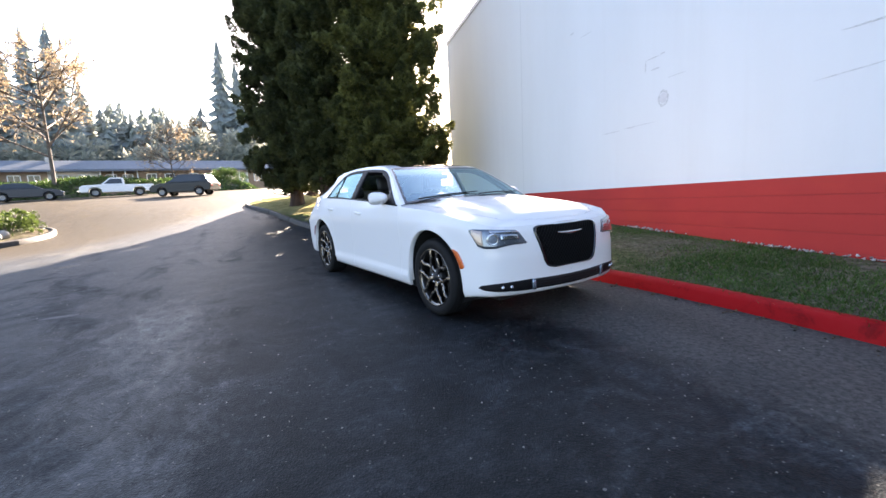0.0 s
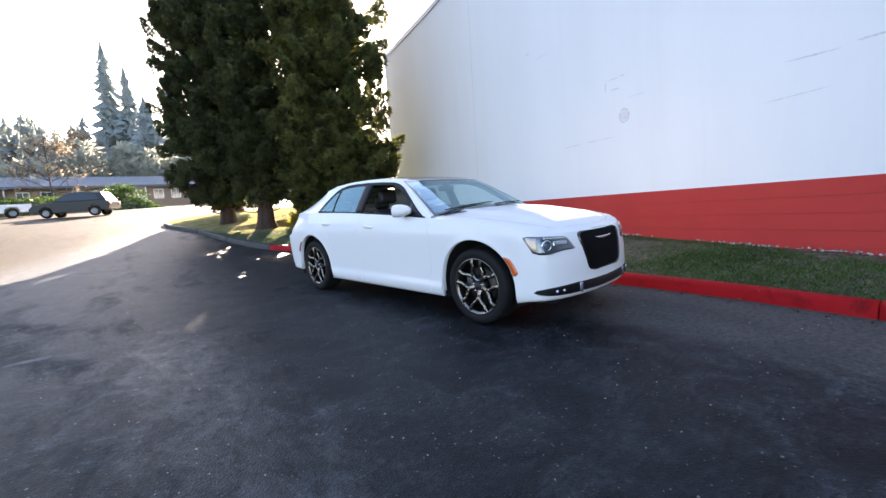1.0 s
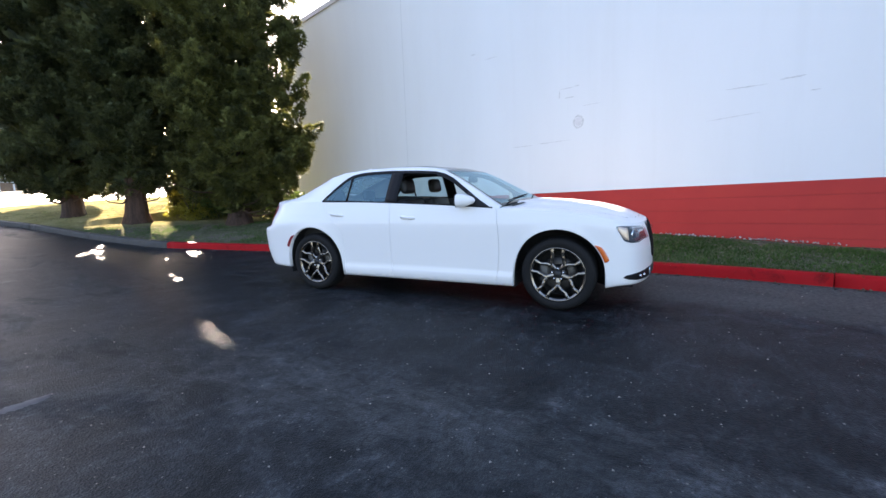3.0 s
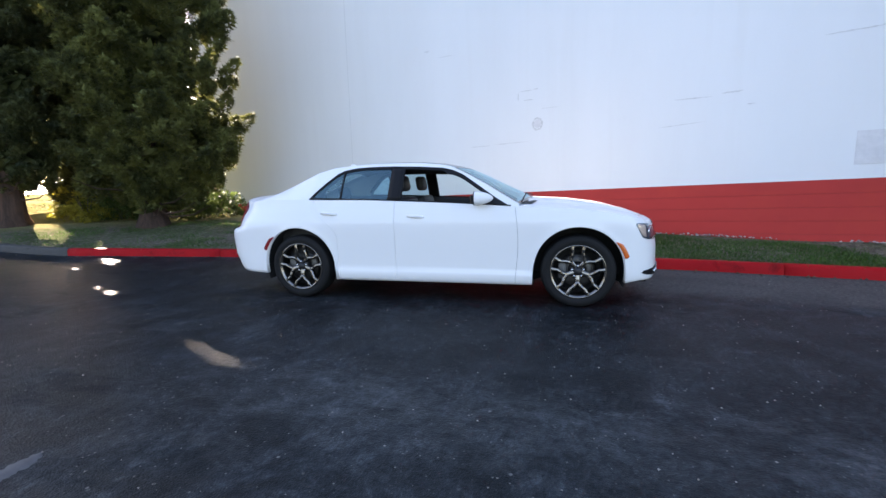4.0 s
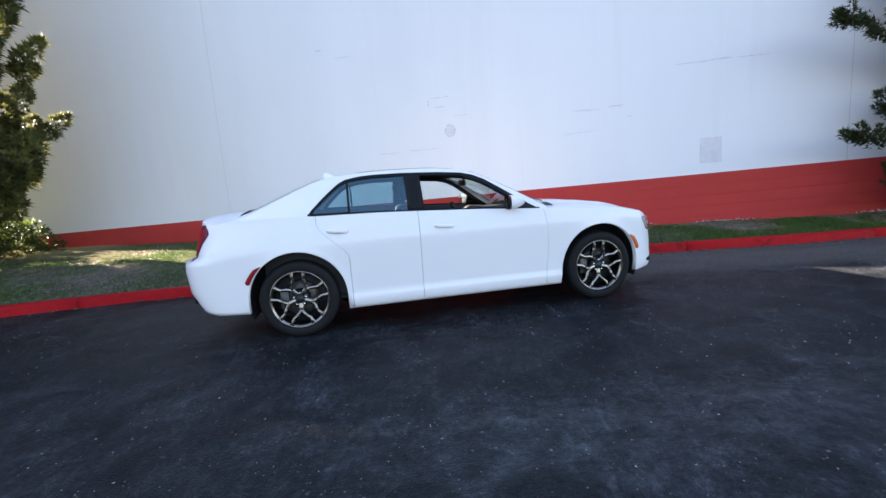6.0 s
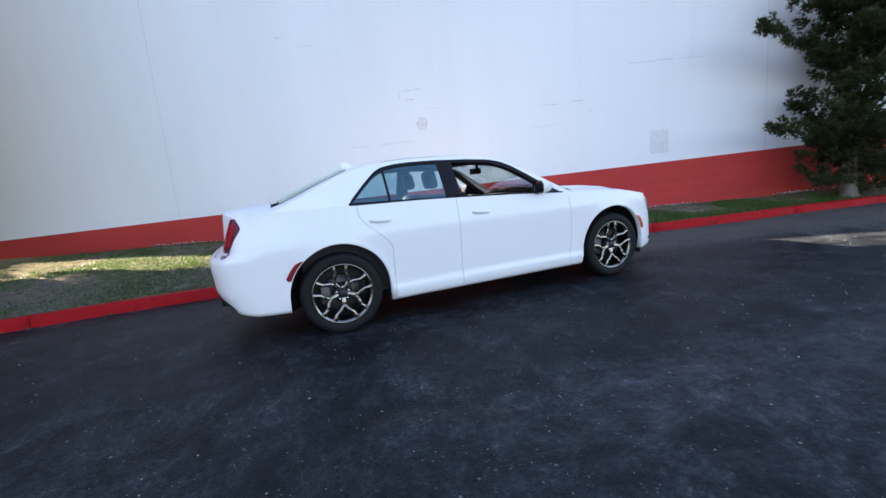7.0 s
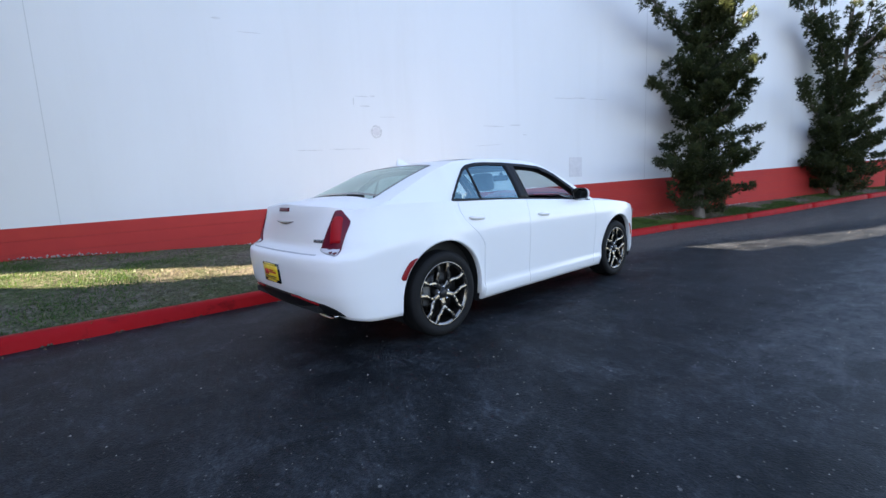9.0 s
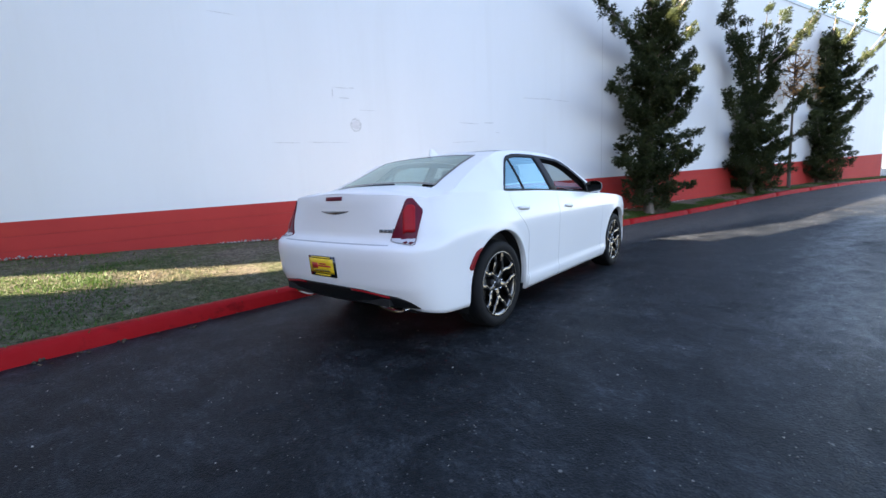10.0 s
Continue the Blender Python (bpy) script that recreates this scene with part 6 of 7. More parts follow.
cedar(-6.25, 18.85, 1.75, 11.4, 11, 0.66)
cedar(-4.45, 17.05, 0.98, 11.2, 12, 0.60)
cedar(-1.83, 15.0, 1.67, 10.4, 13, 0.44, foot=0.72, shift=0.27, leaf=CEDAR_LIT, airy=0.0)
# added unseen cedar that darkens the gap in the row and blocks stray sun
cedar(-2.85, 18.95, 0.95, 9.5, 15, 0.68, foot=0.5, dense=0.6)
cedar(-7.5, 25.4, 1.45, 12.5, 14, 1.15, dense=0.6)
juniper(4.82, -1.17, 0.26, 6.54, 2.55, 21, 4, [(4.2, -2.6, 0.05, 5.6, 0.19), (4.58, -0.19, 1.36, 5.89, 0.14), (4.39, -0.75, 0.28, 6.17, 0.14), (4.58, 0.09, 1.26, 6.54, 0.16), (3.46, -1.4, 0.19, 3.83, 0.12), (2.43, -1.87, 0.19, 3.27, 0.14), (2.81, 0.19, 0.79, 3.65, 0.11), (2.34, 0.37, 0.89, 3.18, 0.11), (1.03, 0.37, 1.08, 1.59, 0.11), (0.94, -1.87, 0.28, 1.5, 0.14)])
juniper(6.66, -7.65, 0.47, 6.85, 2.9, 22, 4, [(2.41, -2.31, 0, 6.85, 0.28), (2.41, 0.56, 0.37, 6.38, 0.28), (3.15, -1.48, 0.19, 5.74, 0.19), (3.15, 0.46, 0.46, 5.37, 0.19), (4.25, 0.56, 1.76, 6.48, 0.15), (4.44, -0.93, 0.56, 6.1, 0.11), (1.67, -2.59, 0.19, 3.42, 0.17), (2.22, 1.48, 1.2, 3.98, 0.17), (4.25, -2.96, 0.09, 5.74, 0.11), (1.29, 1.11, 1.2, 2.41, 0.17)], 0.5)
juniper(8.61, -14.62, 0.62, 7.77, 3.0, 23, 4, [(4.31, 0.56, 1.83, 6.55, 0.17), (3.18, 1.22, 1.22, 5.05, 0.19), (4.02, -1.4, 0.28, 5.99, 0.19), (5.43, -0.75, 0.37, 7.49, 0.15), (5.24, 0, 1.26, 8.05, 0.24), (1.68, -1.78, 0.28, 3.09, 0.24), (2.25, 1.22, 1.12, 3.93, 0.21)])


# ---- verge plants, the far side of the street ----
def scatter_stones(name, label, count, place, size, mat, seed, category="stones"):
    rng = np.random.RandomState(seed)
    base = np.array([(1, 0, 0), (-0.5, 0.87, 0), (-0.5, -0.87, 0), (0.1, 0.1, 0.75), (0.1, -0.05, -0.5)])
    tri = np.array([(0, 1, 3), (1, 2, 3), (2, 0, 3), (1, 0, 4), (2, 1, 4), (0, 2, 4)])
    V, F = [], []
    for k in range(count):
        p = np.array(place(rng))
        a = rng.uniform(0, 6.28)
        c, s = math.cos(a), math.sin(a)
        v = base * rng.uniform(0.6, 1.3, (5, 3)) * size * rng.uniform(0.5, 1.5)
        V.append(np.stack([v[:, 0] * c - v[:, 1] * s, v[:, 0] * s + v[:, 1] * c, v[:, 2]], 1) + p)
        F.append(tri + 5 * k)
    o = from_arrays(name, np.concatenate(V), np.concatenate(F), mat)
    return tagged(o, label, category, kind="stuff")


def stone_mat(name, lo, hi):
    m = Mat(name)
    return m.set(m.mix(m.island(), lo, hi), 0.8)


def on_road(rng):
    x, y = rng.uniform(-7.5, 4.5), rng.uniform(-5, 12)
    return (x, y, land(x, y) + 0.001)


def by_wall(rng):
    s = rng.choice([-9.5, -6.5, -4.6, -2.4, -1.2, 0.8, 3.6, 6.5]) + rng.normal(0, 0.3)
    p = wall_at(s, bank_z(s) + 0.01 + abs(rng.normal(0, 0.012)), abs(rng.normal(0.01, 0.025)) + 0.012)
    return (p.x, p.y, p.z)


def on_bank(rng):
    k = int(rng.uniform(95, 215))
    p = bank_point(k, rng.uniform(0.05, 0.95), INWARD)
    return (p[0], p[1], p[2] + 0.01)


scatter_stones("road_grit", "fine pale grit scattered on the asphalt", 4200, on_road, 0.006, stone_mat("pale grit", (0.08, 0.075, 0.07), (0.34, 0.32, 0.29)), 5, "grit")
scatter_stones("paint_flakes", "pale rubble and fallen paint flakes along the wall foot", 520, by_wall, 0.019, stone_mat("pale flakes", (0.16, 0.14, 0.13), (0.6, 0.57, 0.54)), 6, "rubble")
scatter_stones("fallen_leaves", "small brown fallen leaves on the verge", 420, on_bank, 0.014, stone_mat("brown litter", (0.04, 0.028, 0.018), (0.15, 0.105, 0.065)), 7, "leaves")



def road_smear(x, y, long, wide, turn, seed):
    """A thin pale smear of cement dried on the asphalt."""
    rng = random.Random(seed)
    bm = bmesh.new()
    rows = []
    for k in range(25):
        u = -1 + 2 * k / 24
        w = wide * (1 - u * u) ** 0.5 * rng.uniform(0.6, 1.2) + 0.004
        c = 0.25 * wide * math.sin(3 * u + seed)
        rows.append([(long * u, c - w, 0.0015), (long * u, c - 0.5 * w, 0.005), (long * u, c + 0.5 * w, 0.005), (long * u, c + w, 0.0015)])
    grid_faces(bm, rows)
    ob = mesh_object("road_smear", bm, plain("dried cement", (0.075, 0.08, 0.085), 0.7, 0.0, 0.4, 14), smooth=True)
    ob.matrix_basis = pose(x, y, land(x, y), 0, 0, turn)
    tagged(ob, "pale dried smear on the dark asphalt drive", "road mark")


def road_seam(pts):
    """A sealed seam across the drive, a low uneven pale ridge."""
    line = smooth_line(pts, 0.12)
    rng = random.Random(12)
    bm = bmesh.new()
    d = np.gradient(line, axis=0)
    d /= np.linalg.norm(d, axis=1)[:, None]
    rows = []
    for k, p in enumerate(line):
        w = rng.uniform(0.012, 0.03)
        j = rng.uniform(-0.015, 0.015)
        z = land(*p)
        rows.append([(p[0] - d[k][1] * (j + o * w), p[1] + d[k][0] * (j + o * w), z + h) for o, h in ((-1, 0.001), (-0.4, 0.006), (0.4, 0.006), (1, 0.001))])
    grid_faces(bm, rows)
    ob = mesh_object("road_seam", bm, plain("worn seam filler", (0.06, 0.064, 0.07), 0.6, 0.0, 0.5, 6), smooth=True)
    tagged(ob, "worn pale seam running across the dark drive", "road seam")


road_smear(-4.12, 4.71, 0.17, 0.055, 35, 3)
road_seam([(-7.7, 11.3), (-6.7, 11.45), (-5.9, 11.6), (-5.0, 12.2)])
# marks on the white wall, set on its face
WALL_TURN = math.degrees(math.atan2(WD.y, WD.x))
SCUFF = plain("bare plaster patch", (0.75, 0.73, 0.73), 0.8, 0.0, 0.13, 9)
SCRAPE = plain("scraped paint", (0.76, 0.752, 0.74), 0.8, 0.0, 0.3, 25)


def wall_space(s, z):
    """A pose on the wall's face: x along it, y out from it, z up."""
    p = wall_at(s, z, 0.0)
    return pose(p.x, p.y, p.z, 0, 0, WALL_TURN + 180)


def wall_patch():
    s = 0.578
    bm = bmesh.new()
    box(bm, -0.19, 0.19, -0.004, 0.006, -0.235, 0.235, 0.003)
    ob = mesh_object("wall_hatch", bm, SCUFF)
    ob.matrix_basis = wall_space(s, 1.632)
    tagged(ob, "faded grey painted-over rectangle on the white wall", "wall patch")


def wall_scuff(s, z, pieces, seed, label):
    rng = random.Random(seed)
    t = thing("wall_scuff", label, "scuff", "", wall_space(s, z))
    for cx, cz, L, H, tilt in pieces:
        bm = bmesh.new()
        n = 14
        rows = []
        for k in range(n + 1):
            u = -1 + 2 * k / n
            h = H * (0.35 + 0.65 * rng.random()) * (1 - abs(u) ** 3)
            x = cx + L * u
            zz = cz + tilt * u + rng.uniform(-0.3, 0.3) * H
            rows.append([(x, -0.003, zz - h - 0.002), (x, 0.0035, zz - h), (x, 0.0035, zz + h), (x, -0.003, zz + h + 0.002)])
        grid_faces(bm, rows)
        bmesh.ops.recalc_face_normals(bm, faces=bm.faces)
        part("scrape", bm, SCRAPE, t, "", False)


def ring_scuff(s, z):
    rng = random.Random(8)
    t = thing("wall_scuff", "round chipped mark in the white wall paint", "scuff", "", wall_space(s, z))
    bm = bmesh.new()
    rows = []
    for k in range(25):
        a = 2 * math.pi * k / 24
        r0, r1 = 0.085 + 0.02 * rng.random(), 0.118 + 0.02 * rng.random()
        rows.append([(0.85 * r0 * math.cos(a), 0.0035, r0 * math.sin(a)), (0.85 * r1 * math.cos(a), 0.0045, r1 * math.sin(a))])
    rows[-1] = rows[0]
    grid_faces(bm, rows)
    part("chipped_ring", bm, SCRAPE, t, "", False)
    bm = bmesh.new()
    vs = [bm.verts.new((0.07 * math.cos(a) * (1 + 0.2 * rng.random()), 0.003, 0.08 * math.sin(a))) for a in np.linspace(0, 6.28, 14, endpoint=False)]
    bm.faces.new(vs)
    part("bare_spot", bm, SCUFF, t, "", False)


wall_patch()
ring_scuff(-4.34, 2.43)
wall_scuff(-6.98, 4.262, [(0.0, 0.02, 0.07, 0.02, 0.0), (-0.5, -0.17, 0.2, 0.006, 0.0)], 1, "small dark chip in the white paint")
wall_scuff(-4.48, 2.986, [(0.1, 0.11, 0.16, 0.007, 0.0), (-0.1, 0.12, 0.05, 0.012, 0.0), (0.05, -0.07, 0.1, 0.012, 0.0), (-0.4, -0.27, 0.17, 0.007, 0.0), (0.27, 0.02, 0.012, 0.09, 0.0)], 2, "scraped lines in the white paint")
wall_scuff(-1.418, 2.582, [(0.25, -0.01, 0.27, 0.009, 0.005), (-0.3, 0.02, 0.15, 0.013, -0.005), (-0.55, -0.19, 0.06, 0.009, 0.0), (0.4, -0.42, 0.35, 0.006, -0.02)], 3, "long scraped line in the white paint")
wall_scuff(0.666, 3.25, [(0.4, -0.01, 0.34, 0.009, -0.005), (-0.05, 0.01, 0.2, 0.013, 0.0), (-0.6, 0.0, 0.3, 0.008, 0.0)], 4, "long scraped line high in the white paint")
wall_scuff(-5.092, 2.089, [(0.55, -0.01, 0.25, 0.008, 0.0), (-0.2, 0.01, 0.4, 0.006, 0.0), (0.0, 0.0, 0.1, 0.01, 0.0)], 5, "faint horizontal scrape in the white paint")


# ---- the far side of the street ----
ROOF_BLUE = plain("blue-grey roofing", (0.12, 0.145, 0.17), 0.6, 0.0, 0.3, 3)
BRICK_TAN = plain("tan boarding", (0.26, 0.18, 0.12), 0.8, 0.0, 0.3, 4)
PALE_BOARD = plain("pale boarding", (0.5, 0.47, 0.42), 0.7, 0.0, 0.2, 4)
WHITE_TRIM = plain("white trim", (0.75, 0.75, 0.74), 0.5)
DARK_PANE = plain("dark window pane", (0.03, 0.035, 0.04), 0.08)
FASCIA = plain("dark fascia", (0.10, 0.12, 0.15), 0.6)


def far_building():
    """A long single-storey block of flats behind the ivy bank."""
    a, b = Vector((-66.0, 41.5, 0)), Vector((-15.0, 75.6, 0))
    d = (b - a).normalized()
    L = (b - a).length
    ang = math.degrees(math.atan2(d.y, d.x))
    z = 3.2
    t = thing("apartment_building", "long low building with blue-grey roof and tan walls", "building", "", pose(a.x, a.y, z, 0, 0, ang))
    x = 0.0
    k = 0
    rng = random.Random(3)
    while x < L - 1:
        w = rng.choice([3.6, 4.2, 5.0])
        w = min(w, L - x)
        back = 0.0 if k % 3 else 0.7
        bm = bmesh.new()
        box(bm, x, x + w, back, back + 7, -1.2, 2.4)
        part("wall", bm, (BRICK_TAN, PALE_BOARD, BRICK_TAN, BRICK_TAN)[k % 4], t, "", False)
        for q in range(2):
            wx = x + w * (0.28 + 0.42 * q)
            win = new("window")
            win.parent = t
            win.matrix_basis = pose(wx, back - 0.02, 1.3)
            bm = bmesh.new()
            for s in (-1, 1):
                box(bm, s * 0.55 - 0.05, s * 0.55 + 0.05, -0.04, 0.03, -0.62, 0.62)
                box(bm, -0.55, 0.55, -0.04, 0.03, s * 0.62 - 0.05, s * 0.62 + 0.05)
            box(bm, -0.03, 0.03, -0.035, 0.03, -0.6, 0.6)
            part("window_frame", bm, WHITE_TRIM, win, "", False)
            for s in (-1, 1):
                bm = bmesh.new()
                box(bm, s * 0.275 - 0.24, s * 0.275 + 0.24, -0.01, 0.01, -0.56, 0.56)
                part("pane", bm, DARK_PANE, win, "", False)
        if k % 3 == 0:
            for q in np.linspace(0.15, w - 0.15, 4):
                bm = bmesh.new()
                box(bm, x + q - 0.07, x + q + 0.07, -0.45, -0.31, -1.2, 2.35, 0.02)
                part("porch_post", bm, WHITE_TRIM, t, "white porch post", False)
        x += w
        k += 1
    bm = bmesh.new()
    rows = [[(xx, y, h) for xx in np.linspace(-0.8, L + 0.8, 30)] for y, h in ((-0.9, 2.35), (-0.9, 2.55), (3.6, 4.0), (8.2, 2.5))]
    grid_faces(bm, rows)
    for e in (-0.8, L + 0.8):
        bm.faces.new([bm.verts.new(p) for p in ((e, -0.9, 2.35), (e, -0.9, 2.55), (e, 3.6, 4.0), (e, 8.2, 2.5))])
    bmesh.ops.recalc_face_normals(bm, faces=bm.faces)
    roof = part("roof", bm, ROOF_BLUE, t, "shallow blue-grey pitched roof", False)
    bm = bmesh.new()
    box(bm, -0.85, L + 0.85, -0.96, -0.9, 2.3, 2.57)
    part("fascia", bm, FASCIA, roof, "", False)
    for q in (9, 21, 33):
        bm = bmesh.new()
        box(bm, q, q + 0.5, 2.6, 3.1, 3.5, 4.3, 0.03)
        part("roof_vent", bm, PALE_BOARD, roof, "", False)


def ivy_bank():
    """A long low mound covered with ivy behind the street."""
    line = smooth_line([(-52, 26), (-40.5, 33.5), (-34.2, 38.8), (-28.5, 44.2), (-23.2, 48.0), (-21.2, 49.2)], 0.7)
    tang = np.gradient(line, axis=0)
    tang /= np.linalg.norm(tang, axis=1)[:, None]
    side = np.stack([-tang[:, 1], tang[:, 0]], 1)
    rng = np.random.RandomState(9)
    rows = []
    n = len(line)
    for k in range(n):
        f = min(1.0, (n - 1 - k) / 5.0) ** 0.6
        row = []
        for u in np.linspace(0, 1, 12):
            p = line[k] + side[k] * (6.0 * u * (0.35 + 0.65 * f))
            h = 1.5 * f * math.sin(min(1.0, u * 1.6) * math.pi / 2) * (1 + 0.12 * math.sin(k * 0.4)) - 0.05
            row.append((p[0], p[1], land(*p) + h + 0.1 * noise.noise(Vector((p[0], p[1], 0)))))
        rows.append(row)
    m = 12
    V = np.array(rows).reshape(-1, 3)
    F = [(a * m + b, a * m + b + 1, (a + 1) * m + b + 1, (a + 1) * m + b) for a in range(n - 1) for b in range(m - 1)]
    o = from_arrays("ivy_bank", V, F, SOIL, smooth=True)
    tagged(o, "low earth bank behind the street", "bank", kind="structure")
    pick = rng.randint(0, len(V), 16000)
    C = V[pick] + rng.normal(0, 0.25, (16000, 3)) * np.array([1, 1, 0.35])
    D = rng.normal(0, 0.6, (16000, 3)) + np.array([0.3, -0.5, 0.8])
    SV, SF = sprays(C, D, 0.26, rng, 3, 2.4, 0.5)
    o = from_arrays("ivy", SV, SF, IVY)
    tagged(o, "thick green ivy covering the bank", "ivy", kind="stuff")


def far_woods():
    rng = np.random.RandomState(17)
    Vs, Fs, n = [], [], 0
    for k in range(300):
        u = k / 300
        az = math.radians(96 + 62 * rng.rand())
        dist = rng.uniform(92, 135)
        x, y = dist * math.cos(az), dist * math.sin(az)
        h = rng.uniform(9.5, 14.5) * dist / 85
        V, F = conifer_mesh(rng, x, y, 3.0, h, h * rng.uniform(0.2, 0.32), 0.9, 0.02)
        Vs.append(V)
        Fs.append(F + n)
        n += len(V)
    o = from_arrays("woods", np.concatenate(Vs), np.concatenate(Fs), HAZED_LEAF)
    tagged(o, "hazy conifer woods behind the low building", "woods", kind="stuff")
    # bushy broadleaf edge of the woods
    C, D = [], []
    for k in range(90):
        az = math.radians(97 + 60 * rng.rand())
        dist = rng.uniform(84, 96)
        c = np.array([dist * math.cos(az), dist * math.sin(az), 2.8])
        r, h = rng.uniform(2.8, 4.8), rng.uniform(5.5, 10)
        d = rng.normal(0, 1, (220, 3))
        d[:, 2] = np.abs(d[:, 2])
        d /= np.linalg.norm(d, axis=1)[:, None]
        C.append(c + d * np.array([r, r, h]) * rng.uniform(0.7, 1.0, (220, 1)))
        D.append(d)
    C, D = np.concatenate(C), np.concatenate(D)
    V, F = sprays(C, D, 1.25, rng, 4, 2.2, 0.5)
    # grey-green leaves, paled in colour to stand for haze
    o = from_arrays("thicket", V, F, leaf_material("haze-paled thicket leaves", (0.27, 0.29, 0.24), (0.38, 0.38, 0.31), 0.35))
    tagged(o, "pale hazy thicket at the edge of the woods", "thicket", kind="stuff")


def planter_island():
    """A kerbed bed with low plants by the lot's entrance."""
    c = Vector((-15.2, 12.6))
    pts = [(c.x + 2.9 * math.cos(a) * (1.25 if math.cos(a) < 0 else 1), c.y + 3.1 * math.sin(a)) for a in np.linspace(0, 2 * math.pi, 49)]
    t = thing("planter_island", "kerbed planting bed in the paved lot", "planter", kind="structure")
    for q in range(0, 48, 6):
        bm = bmesh.new()
        rows = []
        for k in range(q, q + 7):
            x, y = pts[k]
            f = Vector((c.x - x, c.y - y)).normalized()
            z = land(x, y)
            rows.append([(x + f.x * a, y + f.y * a, z + h) for a, h in ((0, -0.1), (0.01, 0.13), (0.04, 0.16), (0.14, 0.16), (0.16, -0.05))])
        grid_faces(bm, rows)
        bmesh.ops.recalc_face_normals(bm, faces=bm.faces)
        part("kerb_stone", bm, GREY_CURB, t, "pale weathered kerb stone")
    bm = bmesh.new()
    rows = [[(c.x + (x - c.x) * f, c.y + (y - c.y) * f, land(x, y) + 0.12 + 0.2 * (1 - f)) for x, y in pts] for f in (0.95, 0.6, 0.05)]
    grid_faces(bm, rows)
    part("bed_soil", bm, SOIL, t)


far_building()
ivy_bank()
far_woods()
planter_island()
for k, (x, y, r, h) in enumerate(((-13.6, 13.6, 0.75, 0.75), (-14.4, 12.4, 0.8, 0.8), (-13.5, 12.3, 0.5, 0.5), (-15.6, 13.9, 0.9, 0.95), (-14.2, 14.6, 0.6, 0.6))):
    shrub(x, y, land(x, y) + 0.2, r, h, 40 + k, SHRUB if k % 2 == 0 else YELLOW_LEAF if k == 3 else SHRUB, "low leafy shrub in the kerbed bed")
for k, (x, y, r, h) in enumerate(((-13.2, 13.0, 0.22, 0.16), (-13.9, 11.6, 0.25, 0.18), (-12.9, 12.5, 0.18, 0.13))):
    rng = random.Random(k)
    bm = bmesh.new()
    bmesh.ops.create_icosphere(bm, subdivisions=2, radius=1.0)
    for v in bm.verts:
        v.co = Vector((v.co.x * r, v.co.y * r * 0.8, v.co.z * h)) * (1 + 0.15 * noise.noise(v.co * 2 + Vector((k, 0, 0))))
    ob = mesh_object("boulder", bm, plain("pale boulder", (0.45, 0.42, 0.38), 0.85, 0, 0.35, 5))
    ob.location = (x, y, land(x, y) + 0.26)
    tagged(ob, "pale rounded boulder in the planting bed", "rock", "bed boulders")

for k, (x, y, h, r) in enumerate(((-37.1, 76.8, 25.0, 3.6), (-35.2, 78.5, 22.0, 3.0), (-29.4, 80.7, 24.5, 3.4), (-29.4, 69.8, 15.5, 3.6), (-50.6, 55.4, 20.0, 3.2), (-48.8, 57.0, 21.0, 3.4), (-50.1, 62.4, 15.5, 3.0), (-53.5, 55.0, 18.5, 3.2))):
    tall_fir(x * 1.25, y * 1.25, h * 1.25, r * 0.95, 60 + k)
bare_tree(-36.0, 40.5, 16.0, 8.0, 71, PALE_LEAF, 3200, "half-bare autumn tree with thin orange leaves")
bare_tree(-33.0, 53.5, 9.0, 4.0, 72, PALE_LEAF, 900, "small nearly bare street tree")
bare_tree(-46.0, 82.5, 14.0, 5.0, 73, ORANGE_LEAF, 2200, "orange autumn tree before the woods")
bare_tree(7.4, -10.8, 6.3, 1.1, 74, ORANGE_LEAF, 520, "slim tree with reddish autumn leaves by the wall", 0.52, 0.10)
# bushes at the foot of the last cedar
shrub(0.0, 16.65, 0.42, 0.95, 0.98, 81, SHRUB, "dark leafy bush at the wall corner", dens=2600)
shrub(-1.1, 17.4, 0.6, 1.0, 1.25, 82, SHRUB, "dark leafy bush behind the cedar", dens=2600)
shrub(-3.0, 17.5, 0.62, 0.7, 0.8, 83, YELLOW_LEAF, "yellow-leaved bush between the cedars", dens=1200)
shrub(-2.2, 17.5, 0.6, 0.9, 1.2, 84, SHRUB, "dark leafy bush between the cedars", dens=2300)
shrub(-25.0, 51.0, 3.6, 2.0, 1.1, 85, IVY, "clipped green shrub on top of the bank", dens=1600, leaf=0.16)


def utility_post():
    """A dark capped standpipe with a box beside the wall."""
    p = wall_at(-15.55, 0.42, 0.22)
    t = thing("utility_post", "dark green capped utility post among bushes beside the wall", "utility post", m=pose(p.x, p.y, p.z, 0, 0, math.degrees(math.atan2(WD.y, WD.x))))
    mat = plain("dark green enamel", (0.012, 0.016, 0.014), 0.5)
    bm = bmesh.new()
    lathe(bm, [(0.001, -0.1), (0.055, -0.1), (0.055, 0.62), (0.001, 0.62)], 16, axis="Z")
    part("pipe", bm, mat, t)
    bm = bmesh.new()
    lathe(bm, [(0.055, 0.60), (0.125, 0.62), (0.13, 0.70), (0.11, 0.78), (0.05, 0.83), (0.001, 0.84)], 20, axis="Z")
    part("cap", bm, mat, t, "domed cap")
    bm = bmesh.new()
    box(bm, -0.12, 0.12, -0.09, 0.09, 0.18, 0.52, 0.015)
    part("meter_box", bm, mat, t)
    return t


utility_post()


